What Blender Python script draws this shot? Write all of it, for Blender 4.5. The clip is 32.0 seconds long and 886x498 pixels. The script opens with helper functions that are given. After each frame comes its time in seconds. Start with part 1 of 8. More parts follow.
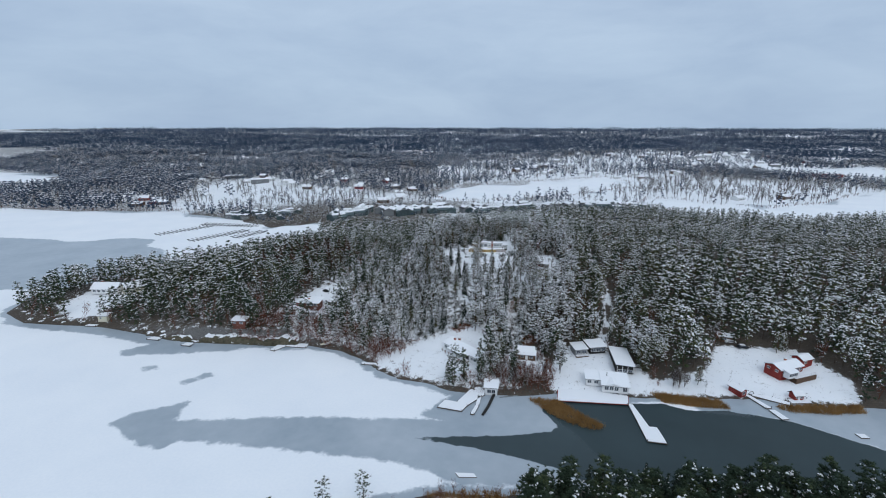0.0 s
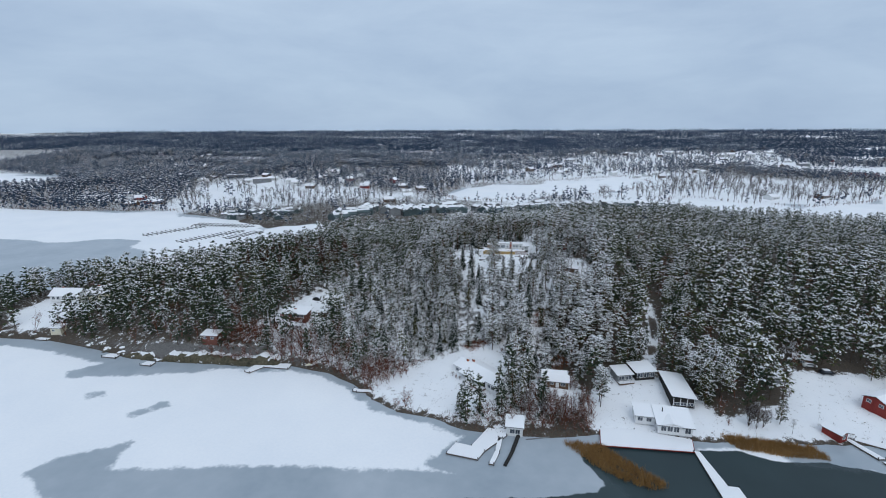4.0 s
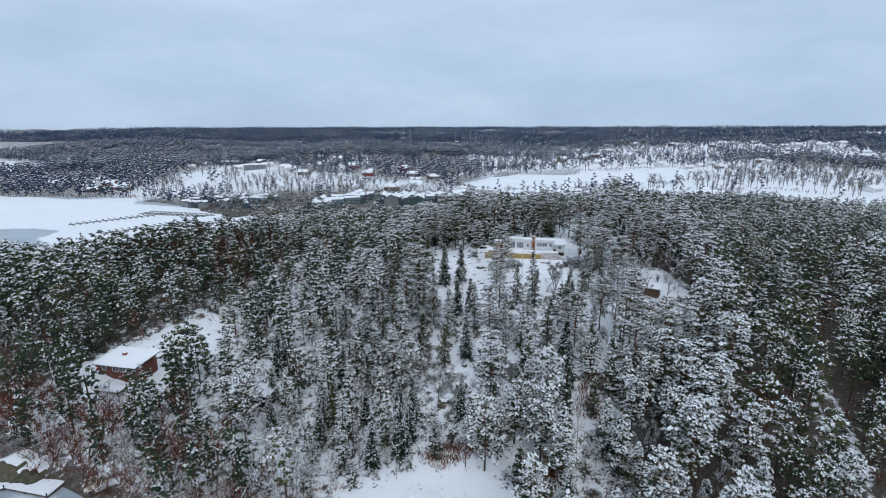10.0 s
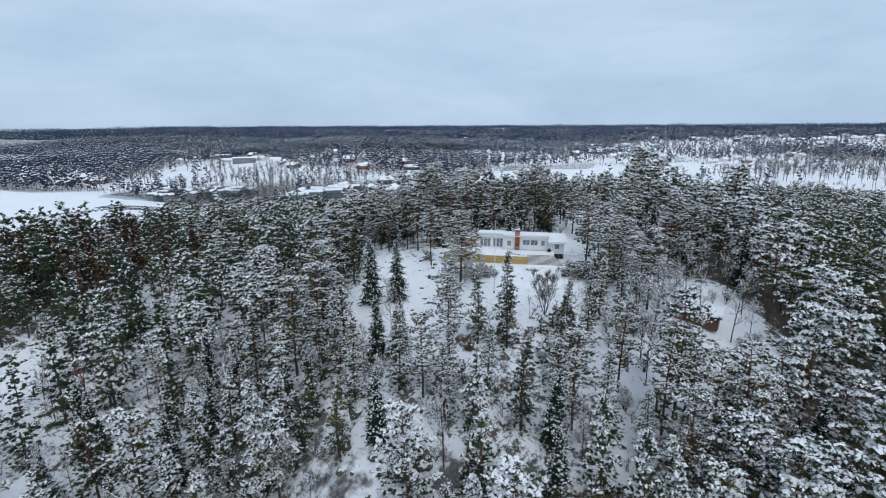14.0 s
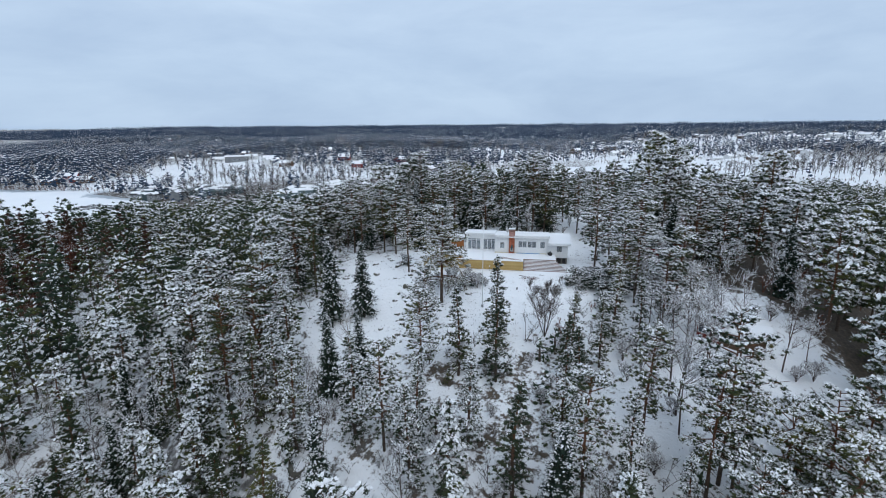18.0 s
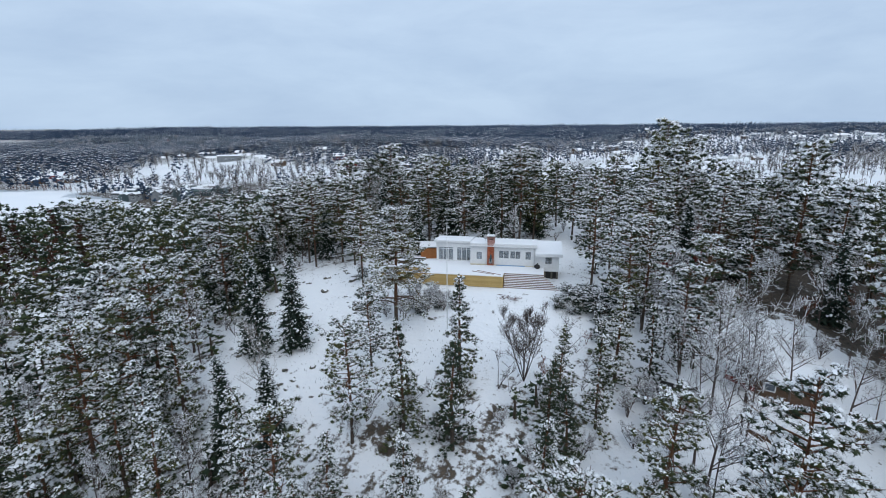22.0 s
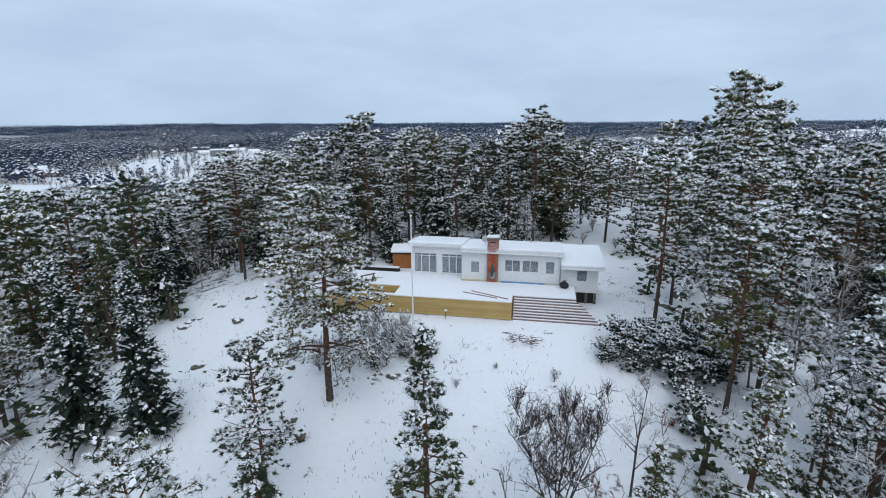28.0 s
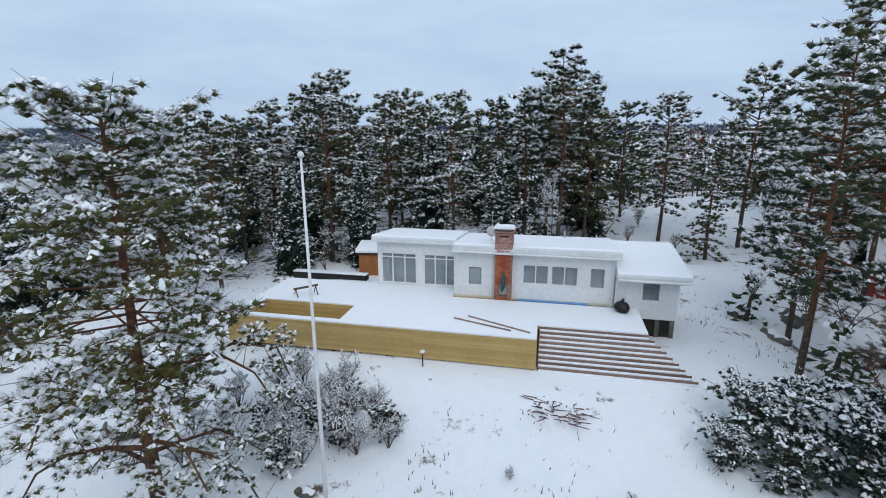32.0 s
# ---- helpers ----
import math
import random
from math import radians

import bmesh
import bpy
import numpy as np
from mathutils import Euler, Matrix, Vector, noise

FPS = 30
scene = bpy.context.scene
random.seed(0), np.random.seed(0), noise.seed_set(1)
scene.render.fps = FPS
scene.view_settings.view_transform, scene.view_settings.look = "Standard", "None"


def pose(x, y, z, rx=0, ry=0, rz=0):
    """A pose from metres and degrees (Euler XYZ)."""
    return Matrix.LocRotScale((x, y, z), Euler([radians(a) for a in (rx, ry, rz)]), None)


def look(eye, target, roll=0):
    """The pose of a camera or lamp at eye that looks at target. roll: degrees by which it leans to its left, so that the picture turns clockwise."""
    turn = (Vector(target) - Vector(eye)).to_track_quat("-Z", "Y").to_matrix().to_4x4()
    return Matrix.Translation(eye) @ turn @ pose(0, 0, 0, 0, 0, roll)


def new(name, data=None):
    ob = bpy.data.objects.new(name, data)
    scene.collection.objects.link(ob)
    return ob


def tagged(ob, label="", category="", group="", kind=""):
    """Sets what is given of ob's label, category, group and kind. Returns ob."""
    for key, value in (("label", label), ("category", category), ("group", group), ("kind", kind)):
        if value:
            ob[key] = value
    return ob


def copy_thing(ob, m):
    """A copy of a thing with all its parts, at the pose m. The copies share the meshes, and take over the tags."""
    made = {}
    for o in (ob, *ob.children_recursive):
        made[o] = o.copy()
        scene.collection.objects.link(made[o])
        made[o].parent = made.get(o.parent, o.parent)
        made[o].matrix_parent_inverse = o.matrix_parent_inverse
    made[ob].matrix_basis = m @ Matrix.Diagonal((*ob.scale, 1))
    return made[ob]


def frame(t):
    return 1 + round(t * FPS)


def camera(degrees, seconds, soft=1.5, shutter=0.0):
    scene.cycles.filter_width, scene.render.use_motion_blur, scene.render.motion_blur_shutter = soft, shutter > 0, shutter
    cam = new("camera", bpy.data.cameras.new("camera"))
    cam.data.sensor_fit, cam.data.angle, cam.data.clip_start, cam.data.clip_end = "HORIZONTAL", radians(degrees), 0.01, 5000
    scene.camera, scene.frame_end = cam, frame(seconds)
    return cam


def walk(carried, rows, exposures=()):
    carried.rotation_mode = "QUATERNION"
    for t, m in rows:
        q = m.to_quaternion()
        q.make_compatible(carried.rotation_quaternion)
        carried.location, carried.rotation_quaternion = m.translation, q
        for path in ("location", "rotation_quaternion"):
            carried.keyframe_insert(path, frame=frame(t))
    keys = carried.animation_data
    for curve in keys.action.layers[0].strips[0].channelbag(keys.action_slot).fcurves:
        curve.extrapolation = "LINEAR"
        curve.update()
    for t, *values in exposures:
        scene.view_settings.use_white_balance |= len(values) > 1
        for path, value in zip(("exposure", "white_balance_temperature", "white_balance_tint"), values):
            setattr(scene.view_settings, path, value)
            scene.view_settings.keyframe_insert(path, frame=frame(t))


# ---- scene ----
cam = camera(85.38, 32.0, 1.0)
PATH = [
    (0.0, 71.57, 44.9, 90.7, 75.442, -0.011, 15.159),
    (0.5, 71.16, 46.81, 90.63, 75.45, -0.029, 15.185),
    (1.0, 70.78, 48.69, 90.53, 75.436, -0.04, 15.234),
    (1.5, 70.39, 50.56, 90.33, 75.451, -0.051, 15.283),
    (2.0, 69.99, 52.44, 90.02, 75.468, -0.044, 15.324),
    (2.5, 68.93, 56.35, 89.14, 75.582, -0.04, 15.482),
    (3.0, 66.68, 63.38, 87.06, 75.662, 0.031, 15.798),
    (3.5, 64.53, 70.39, 83.93, 75.773, 0.108, 16.059),
    (5.5, 59.18, 100.77, 74.85, 75.904, 0.32, 17.369),
    (6.0, 58.88, 108.22, 72.91, 75.948, 0.223, 17.641),
    (6.5, 56.87, 115.43, 71.48, 75.936, 0.188, 17.938),
    (7.0, 54.94, 122.58, 69.88, 75.894, 0.168, 18.236),
    (7.5, 53.61, 130.04, 68.4, 75.849, 0.226, 18.508),
    (8.0, 53.57, 137.57, 65.81, 75.905, 0.316, 18.785),
    (8.5, 53.65, 145.21, 63.82, 75.853, 0.311, 19.028),
    (9.0, 53.5, 152.72, 62.04, 75.832, 0.303, 19.285),
    (9.5, 52.96, 160.15, 60.4, 75.795, 0.232, 19.547),
    (10.0, 51.39, 167.39, 58.58, 75.717, 0.132, 19.842),
    (10.5, 49.27, 174.66, 56.82, 75.622, 0.11, 20.146),
    (11.0, 48.25, 182.23, 54.96, 75.576, 0.171, 20.382),
    (11.5, 49.14, 190.15, 53.07, 75.616, 0.224, 20.555),
    (12.0, 50.61, 197.92, 51.06, 75.734, 0.239, 20.782),
    (12.5, 51.53, 204.45, 49.41, 75.748, 0.218, 21.159),
    (13.0, 50.97, 207.15, 48.74, 75.73, 0.24, 21.371),
    (13.5, 50.51, 208.53, 48.43, 75.739, 0.258, 21.411),
    (14.0, 49.94, 209.98, 48.13, 75.713, 0.269, 21.441),
    (14.5, 49.36, 211.49, 47.82, 75.663, 0.285, 21.461),
    (16.5, 47.82, 218.05, 46.58, 75.582, 0.44, 21.552),
    (17.0, 47.75, 219.78, 46.14, 75.623, 0.496, 21.54),
    (17.5, 47.77, 221.58, 45.75, 75.664, 0.488, 21.507),
    (18.0, 47.87, 223.44, 45.3, 75.666, 0.475, 21.483),
    (18.5, 48.12, 225.27, 44.82, 75.741, 0.485, 21.493),
    (19.0, 48.35, 227.1, 44.3, 75.768, 0.493, 21.516),
    (19.5, 48.53, 228.9, 43.9, 75.802, 0.46, 21.559),
    (20.0, 48.53, 230.6, 43.68, 75.827, 0.438, 21.596),
    (20.5, 48.4, 232.24, 43.59, 75.857, 0.416, 21.627),
    (21.0, 48.14, 233.86, 43.56, 75.846, 0.407, 21.667),
    (21.5, 47.81, 235.42, 43.48, 75.795, 0.393, 21.648),
    (22.0, 47.4, 236.99, 43.27, 75.779, 0.386, 21.668),
    (22.5, 46.95, 238.6, 43.02, 75.791, 0.372, 21.676),
    (23.0, 46.47, 240.27, 42.49, 75.824, 0.359, 21.701),
    (23.5, 45.96, 242.02, 41.97, 75.802, 0.327, 21.728),
    (24.0, 45.53, 243.84, 41.58, 75.76, 0.326, 21.786),
    (24.5, 45.05, 245.65, 41.24, 75.718, 0.273, 21.835),
    (25.0, 44.59, 247.42, 40.96, 75.667, 0.258, 21.881),
    (25.5, 44.15, 249.05, 40.65, 75.628, 0.249, 21.924),
    (27.5, 42.54, 254.45, 39.44, 75.53, 0.221, 22.056),
    (28.0, 42.11, 255.91, 39.12, 75.534, 0.244, 22.113),
    (28.5, 41.7, 257.46, 38.72, 75.612, 0.27, 22.231),
    (29.0, 41.31, 259.04, 38.26, 75.816, 0.3, 22.433),
    (29.5, 40.91, 260.66, 37.8, 76.027, 0.314, 22.631),
    (30.0, 40.5, 262.33, 37.33, 76.093, 0.337, 22.835),
    (30.5, 40.01, 264.04, 36.86, 76.073, 0.329, 22.956),
    (31.0, 39.46, 265.73, 36.42, 75.992, 0.281, 23.039),
    (31.5, 38.88, 267.48, 35.91, 75.893, 0.236, 23.146),
    (32.0, 38.18, 269.21, 35.3, 75.878, 0.181, 23.207),
]
walk(cam, [(t, pose(x, y, z, rx, ry, rz)) for t, x, y, z, rx, ry, rz in PATH], [(0.0, -0.18, 6330, 10), (6.0, -0.15, 6330, 10), (10.0, 0.0, 6330, 10), (32.0, 0.06, 6350, 10)])

# ---- light: overcast winter day ----
world = bpy.data.worlds.new("overcast_sky")
scene.world = world
world.use_nodes = True
wn, wl = world.node_tree.nodes, world.node_tree.links
wn.clear()


def wnode(kind, **sets):
    n = wn.new(kind)
    for k, v in sets.items():
        n.inputs[k].default_value = v
    return n


w_out = wn.new("ShaderNodeOutputWorld")
w_co = wn.new("ShaderNodeTexCoord")
w_sep = wn.new("ShaderNodeSeparateXYZ")
wl.new(w_co.outputs["Generated"], w_sep.inputs[0])
w_sky = wn.new("ShaderNodeTexSky")
w_sky.sky_type, w_sky.sun_disc = "NISHITA", False
w_sky.sun_elevation, w_sky.sun_rotation = radians(18), radians(150)
w_skyb = wnode("ShaderNodeBackground", Strength=0.05)
wl.new(w_sky.outputs[0], w_skyb.inputs[0])
# the cloud deck: bands stretched towards the horizon
w_map = wn.new("ShaderNodeMapping")
w_map.inputs["Scale"].default_value = (1.0, 1.0, 3.6)
wl.new(w_co.outputs["Generated"], w_map.inputs[0])
w_no = wnode("ShaderNodeTexNoise", Scale=3.0, Detail=8.0, Roughness=0.58, Distortion=0.25)
wl.new(w_map.outputs[0], w_no.inputs["Vector"])
w_ramp = wn.new("ShaderNodeValToRGB")
w_ramp.color_ramp.elements[0].position, w_ramp.color_ramp.elements[1].position = 0.33, 0.66
w_ramp.color_ramp.elements[0].color = (0.87, 0.89, 0.925, 1)
w_ramp.color_ramp.elements[1].color = (1.07, 1.06, 1.045, 1)
wl.new(w_no.outputs[0], w_ramp.inputs[0])
w_grad = wn.new("ShaderNodeValToRGB")
for p, c in ((0.0, (0.487, 0.626, 0.807, 1)), (0.012, (0.449, 0.581, 0.761, 1)), (0.05, (0.409, 0.530, 0.714, 1)), (0.12, (0.478, 0.601, 0.766, 1)), (0.24, (0.517, 0.641, 0.797, 1)), (0.45, (0.605, 0.727, 0.880, 1)), (1.0, (0.780, 0.909, 1.056, 1))):
    e = w_grad.color_ramp.elements[0] if p == 0.0 else (w_grad.color_ramp.elements[1] if p == 1.0 else w_grad.color_ramp.elements.new(p))
    e.position, e.color = p, c
wl.new(w_sep.outputs["Z"], w_grad.inputs[0])
w_mul = wn.new("ShaderNodeMix")
w_mul.data_type, w_mul.blend_type = "RGBA", "MULTIPLY"
w_mul.inputs[0].default_value = 1.0
wl.new(w_grad.outputs[0], w_mul.inputs[6])
wl.new(w_ramp.outputs[0], w_mul.inputs[7])
w_cl = wnode("ShaderNodeBackground", Strength=1.0)
wl.new(w_mul.outputs[2], w_cl.inputs[0])
# a closed cloud deck lets little of the clear sky through
w_add = wn.new("ShaderNodeMixShader")
w_add.inputs[0].default_value = 0.93
wl.new(w_skyb.outputs[0], w_add.inputs[1])
wl.new(w_cl.outputs[0], w_add.inputs[2])
wl.new(w_add.outputs[0], w_out.inputs[0])
sun = new("sun", bpy.data.lights.new("sun", "SUN"))
sun.data.energy, sun.data.angle, sun.data.color = 0.8, radians(40), (1.0, 0.97, 0.93)
sun.matrix_world = look((0, 0, 100), (-40, 60, 20))
scene.view_settings.exposure = 0.0

# ---- materials ----


def material(name, rough=0.8, metal=0.0, spec=0.3):
    m = bpy.data.materials.new(name)
    m.use_nodes = True
    nt = m.node_tree
    b = nt.nodes["Principled BSDF"]
    b.inputs["Roughness"].default_value, b.inputs["Metallic"].default_value = rough, metal
    b.inputs["Specular IOR Level"].default_value = spec
    return m, nt, b


def noise_node(nt, scale, detail=4.0, co=None, rough=0.55, world_space=True):
    n = nt.nodes.new("ShaderNodeTexNoise")
    n.inputs["Scale"].default_value, n.inputs["Detail"].default_value, n.inputs["Roughness"].default_value = scale, detail, rough
    if co is None:
        co = nt.nodes.new("ShaderNodeNewGeometry").outputs["Position"] if world_space else nt.nodes.new("ShaderNodeTexCoord").outputs["Object"]
    nt.links.new(co, n.inputs["Vector"])
    return n.outputs[0]


def ramp_node(nt, fac, stops):
    r = nt.nodes.new("ShaderNodeValToRGB")
    els = r.color_ramp.elements
    els[0].position, els[1].position = stops[0][0], stops[-1][0]
    els[0].color, els[1].color = (*stops[0][1], 1), (*stops[-1][1], 1)
    for p, c in stops[1:-1]:
        els.new(p).color = (*c, 1)
    nt.links.new(fac, r.inputs[0])
    return r.outputs[0]


def math_node(nt, op, a, b=None, clamp=False):
    n = nt.nodes.new("ShaderNodeMath")
    n.operation, n.use_clamp = op, clamp
    for i, v in enumerate((a, b)):
        if v is None:
            continue
        if isinstance(v, (int, float)):
            n.inputs[i].default_value = v
        else:
            nt.links.new(v, n.inputs[i])
    return n.outputs[0]


def mix_node(nt, fac, a, b, blend="MIX"):
    n = nt.nodes.new("ShaderNodeMix")
    n.data_type, n.blend_type = "RGBA", blend
    for i, v in ((0, fac), (6, a), (7, b)):
        if isinstance(v, (int, float)):
            n.inputs[i].default_value = v
        elif isinstance(v, tuple):
            n.inputs[i].default_value = (*v, 1)
        else:
            nt.links.new(v, n.inputs[i])
    return n.outputs[2]


def step_node(nt, v, lo, hi):
    n = nt.nodes.new("ShaderNodeMapRange")
    n.interpolation_type = "SMOOTHSTEP"
    n.inputs["From Min"].default_value, n.inputs["From Max"].default_value = lo, hi
    nt.links.new(v, n.inputs["Value"])
    return n.outputs[0]


def bump_node(nt, b, height, strength, distance=0.05):
    n = nt.nodes.new("ShaderNodeBump")
    n.inputs["Strength"].default_value, n.inputs["Distance"].default_value = strength, distance
    nt.links.new(height, n.inputs["Height"])
    nt.links.new(n.outputs[0], b.inputs["Normal"])


def attr_node(nt, name):
    n = nt.nodes.new("ShaderNodeAttribute")
    n.attribute_name = name
    return n.outputs["Fac"]


def plain(name, dark, light, scale=3.0, rough=0.75, metal=0.0, bump=0.2, spec=0.3, per_object=0.0, stretch=None):
    """A surface with grain and stains at two scales."""
    m, nt, b = material(name, rough, metal, spec)
    co = None
    if stretch:
        mp = nt.nodes.new("ShaderNodeMapping")
        mp.inputs["Scale"].default_value = stretch
        nt.links.new(nt.nodes.new("ShaderNodeTexCoord").outputs["Object"], mp.inputs[0])
        co = mp.outputs[0]
    fine = noise_node(nt, scale, 5.0, co, world_space=False)
    big = noise_node(nt, scale * 0.13, 3.0, None, world_space=True)
    f = math_node(nt, "ADD", math_node(nt, "MULTIPLY", fine, 0.6), math_node(nt, "MULTIPLY", big, 0.4))
    if per_object:
        rnd = nt.nodes.new("ShaderNodeObjectInfo").outputs["Random"]
        f = math_node(nt, "ADD", f, math_node(nt, "MULTIPLY", math_node(nt, "SUBTRACT", rnd, 0.5), per_object))
    nt.links.new(ramp_node(nt, f, [(0.32, dark), (0.68, light)]), b.inputs["Base Color"])
    if bump:
        bump_node(nt, b, fine, bump, 0.02)
    return m


def snow_material(name, tone=0.86):
    m, nt, b = material(name, 0.65, 0.0, 0.25)
    big, fine = noise_node(nt, 0.12, 4.0), noise_node(nt, 3.0, 6.0)
    f = math_node(nt, "ADD", math_node(nt, "MULTIPLY", big, 0.5), math_node(nt, "MULTIPLY", fine, 0.5))
    nt.links.new(ramp_node(nt, f, [(0.3, (tone - 0.07, tone - 0.05, tone - 0.02)), (0.7, (tone, tone, tone + 0.01))]), b.inputs["Base Color"])
    bump_node(nt, b, fine, 0.25, 0.08)
    return m


def needle_material(name, a, c, brown=(0.11, 0.062, 0.022), brown_at=0.72, mid=None):
    m, nt, b = material(name, 0.7, 0.0, 0.2)
    isl = nt.nodes.new("ShaderNodeNewGeometry").outputs["Random Per Island"]
    rnd = nt.nodes.new("ShaderNodeObjectInfo").outputs["Random"]
    patch = noise_node(nt, 0.11, 3.0)
    stand = step_node(nt, noise_node(nt, 0.21, 1.0), 0.32, 0.68)
    f = math_node(nt, "ADD", math_node(nt, "MULTIPLY", isl, 0.35), math_node(nt, "ADD", math_node(nt, "MULTIPLY", rnd, 0.3), math_node(nt, "MULTIPLY", stand, 0.35)))
    col = ramp_node(nt, f, [(0.05, a), (0.6, mid), (0.95, c)] if mid else [(0.05, a), (0.95, c)])
    nt.links.new(mix_node(nt, step_node(nt, patch, brown_at - 0.06, brown_at + 0.06), col, brown), b.inputs["Base Color"])
    return m


SNOW = snow_material("snow_fresh")
SNOW_BOUGH = snow_material("snow_on_boughs", 0.88)
SNOW_ROOF = snow_material("snow_on_roof", 0.87)
NEEDLE = needle_material("pine_needles", (0.018, 0.030, 0.021), (0.135, 0.128, 0.035), mid=(0.050, 0.064, 0.031))
NEEDLE_OLIVE = needle_material("olive_needles", (0.032, 0.044, 0.022), (0.17, 0.145, 0.04), mid=(0.085, 0.088, 0.030))
NEEDLE_DARK = needle_material("spruce_needles", (0.012, 0.024, 0.020), (0.042, 0.064, 0.042), brown_at=0.8)
# Far needles carry the pale blue tint of haze in their colour.
NEEDLE_FAR = needle_material("haze_blue_needles", (0.016, 0.035, 0.068), (0.050, 0.083, 0.138), brown=(0.055, 0.045, 0.05))
NEEDLE_GREEN = needle_material("green_needles", (0.016, 0.030, 0.020), (0.080, 0.096, 0.036), brown_at=0.78, mid=(0.032, 0.050, 0.028))
def pine_bark():
    """Grey-brown plates below, orange flaking bark higher up."""
    m, nt, b = material("pine_bark", 0.9, 0.0, 0.2)
    sep = nt.nodes.new("ShaderNodeSeparateXYZ")
    nt.links.new(nt.nodes.new("ShaderNodeTexCoord").outputs["Object"], sep.inputs[0])
    fine = noise_node(nt, 6.0, 5.0, None, 0.6, False)
    up = step_node(nt, math_node(nt, "ADD", sep.outputs["Z"], math_node(nt, "MULTIPLY", fine, 3.0)), 3.0, 7.5)
    low = ramp_node(nt, fine, [(0.3, (0.03, 0.024, 0.02)), (0.7, (0.13, 0.10, 0.08))])
    high = ramp_node(nt, fine, [(0.3, (0.06, 0.032, 0.021)), (0.7, (0.22, 0.10, 0.052))])
    nt.links.new(mix_node(nt, up, low, high), b.inputs["Base Color"])
    bump_node(nt, b, fine, 0.7, 0.03)
    return m


PINE_BARK = pine_bark()
BARK = plain("bark", (0.030, 0.022, 0.017), (0.105, 0.078, 0.06), 5.0, 0.9, bump=0.6, per_object=0.25)
TWIG = plain("bare_twigs", (0.05, 0.038, 0.033), (0.15, 0.115, 0.10), 5.0, 0.9, bump=0.0, per_object=0.3)
TWIG_RED = plain("red_brown_twigs", (0.075, 0.024, 0.014), (0.22, 0.078, 0.044), 5.0, 0.9, bump=0.0, per_object=0.3)
BIRCH = plain("birch_bark", (0.16, 0.14, 0.125), (0.5, 0.47, 0.44), 6.0, 0.8, bump=0.3)
ROCK = plain("granite", (0.040, 0.042, 0.036), (0.19, 0.175, 0.145), 2.2, 0.85, bump=0.7)
WHITE = plain("white_boards", (0.66, 0.67, 0.68), (0.82, 0.82, 0.81), 4.0, 0.6, bump=0.1)
CREAM = plain("cream_boards", (0.6, 0.56, 0.42), (0.74, 0.7, 0.56), 4.0, 0.65, bump=0.1)
RED = plain("falu_red_boards", (0.16, 0.022, 0.018), (0.32, 0.05, 0.04), 4.0, 0.8, bump=0.2)
BROWN = plain("brown_boards", (0.07, 0.04, 0.025), (0.16, 0.10, 0.065), 4.0, 0.8, bump=0.3)
GREY = plain("grey_boards", (0.12, 0.13, 0.135), (0.28, 0.29, 0.295), 4.0, 0.8, bump=0.2)
TEAL = plain("grey_green_boards", (0.035, 0.055, 0.06), (0.11, 0.15, 0.155), 4.0, 0.75, bump=0.2, per_object=0.3)
DARK = plain("dark_shade_boards", (0.012, 0.012, 0.013), (0.04, 0.038, 0.036), 4.0, 0.9)
DECKWOOD = plain("new_pine_boards", (0.40, 0.27, 0.10), (0.54, 0.385, 0.155), 6.0, 0.7, bump=0.3, per_object=0.25, stretch=(1, 6, 6))
STEPWOOD = plain("step_edge_boards", (0.15, 0.095, 0.075), (0.30, 0.20, 0.165), 6.0, 0.75, bump=0.3, per_object=0.3, stretch=(1, 6, 6))
BRICK = plain("red_brick", (0.30, 0.075, 0.035), (0.46, 0.145, 0.075), 5.0, 0.85, bump=0.5, per_object=0.5)
BRICK_PALE = plain("pale_brick", (0.34, 0.17, 0.14), (0.52, 0.31, 0.27), 5.0, 0.85, bump=0.4, per_object=0.4)
BRICK_DARK = plain("dark_red_boards", (0.10, 0.038, 0.028), (0.21, 0.085, 0.062), 4.0, 0.85, bump=0.3)
MORTAR = plain("mortar", (0.22, 0.13, 0.10), (0.34, 0.2, 0.16), 8.0, 0.95)
METAL = plain("galvanised_metal", (0.3, 0.31, 0.32), (0.5, 0.51, 0.52), 3.0, 0.45, 0.8, 0.0)
BLACK = plain("black_plastic", (0.008, 0.008, 0.009), (0.02, 0.02, 0.022), 3.0, 0.5)
BLUE = plain("blue_tarpaulin", (0.10, 0.24, 0.48), (0.2, 0.4, 0.68), 3.0, 0.5)
ORANGE = plain("orange_brown_boards", (0.28, 0.10, 0.03), (0.45, 0.18, 0.06), 3.0, 0.7)
BRUSH = plain("dead_brushwood", (0.06, 0.032, 0.032), (0.19, 0.115, 0.105), 4.0, 0.9, bump=0.0, per_object=0.3)
RUST = plain("rusty_bracken", (0.10, 0.028, 0.012), (0.30, 0.10, 0.04), 3.0, 0.9, bump=0.0)
REEDM = plain("dry_reeds", (0.2, 0.105, 0.035), (0.46, 0.28, 0.11), 2.0, 0.9, bump=0.0)
CARPAINT = plain("dark_car_paint", (0.012, 0.014, 0.018), (0.03, 0.034, 0.04), 2.0, 0.3, 0.3, 0.0)
BRONZE = plain("verdigris_bronze", (0.03, 0.07, 0.085), (0.08, 0.13, 0.14), 4.0, 0.5, 0.5)


def glass_material():
    m, nt, b = material("window_glass", 0.06, 0.0, 0.6)
    n = noise_node(nt, 0.7, 2.0)
    nt.links.new(ramp_node(nt, n, [(0.3, (0.035, 0.045, 0.06)), (0.7, (0.10, 0.12, 0.15))]), b.inputs["Base Color"])
    b.inputs["Coat Weight"].default_value = 0.4
    return m


GLASS = glass_material()


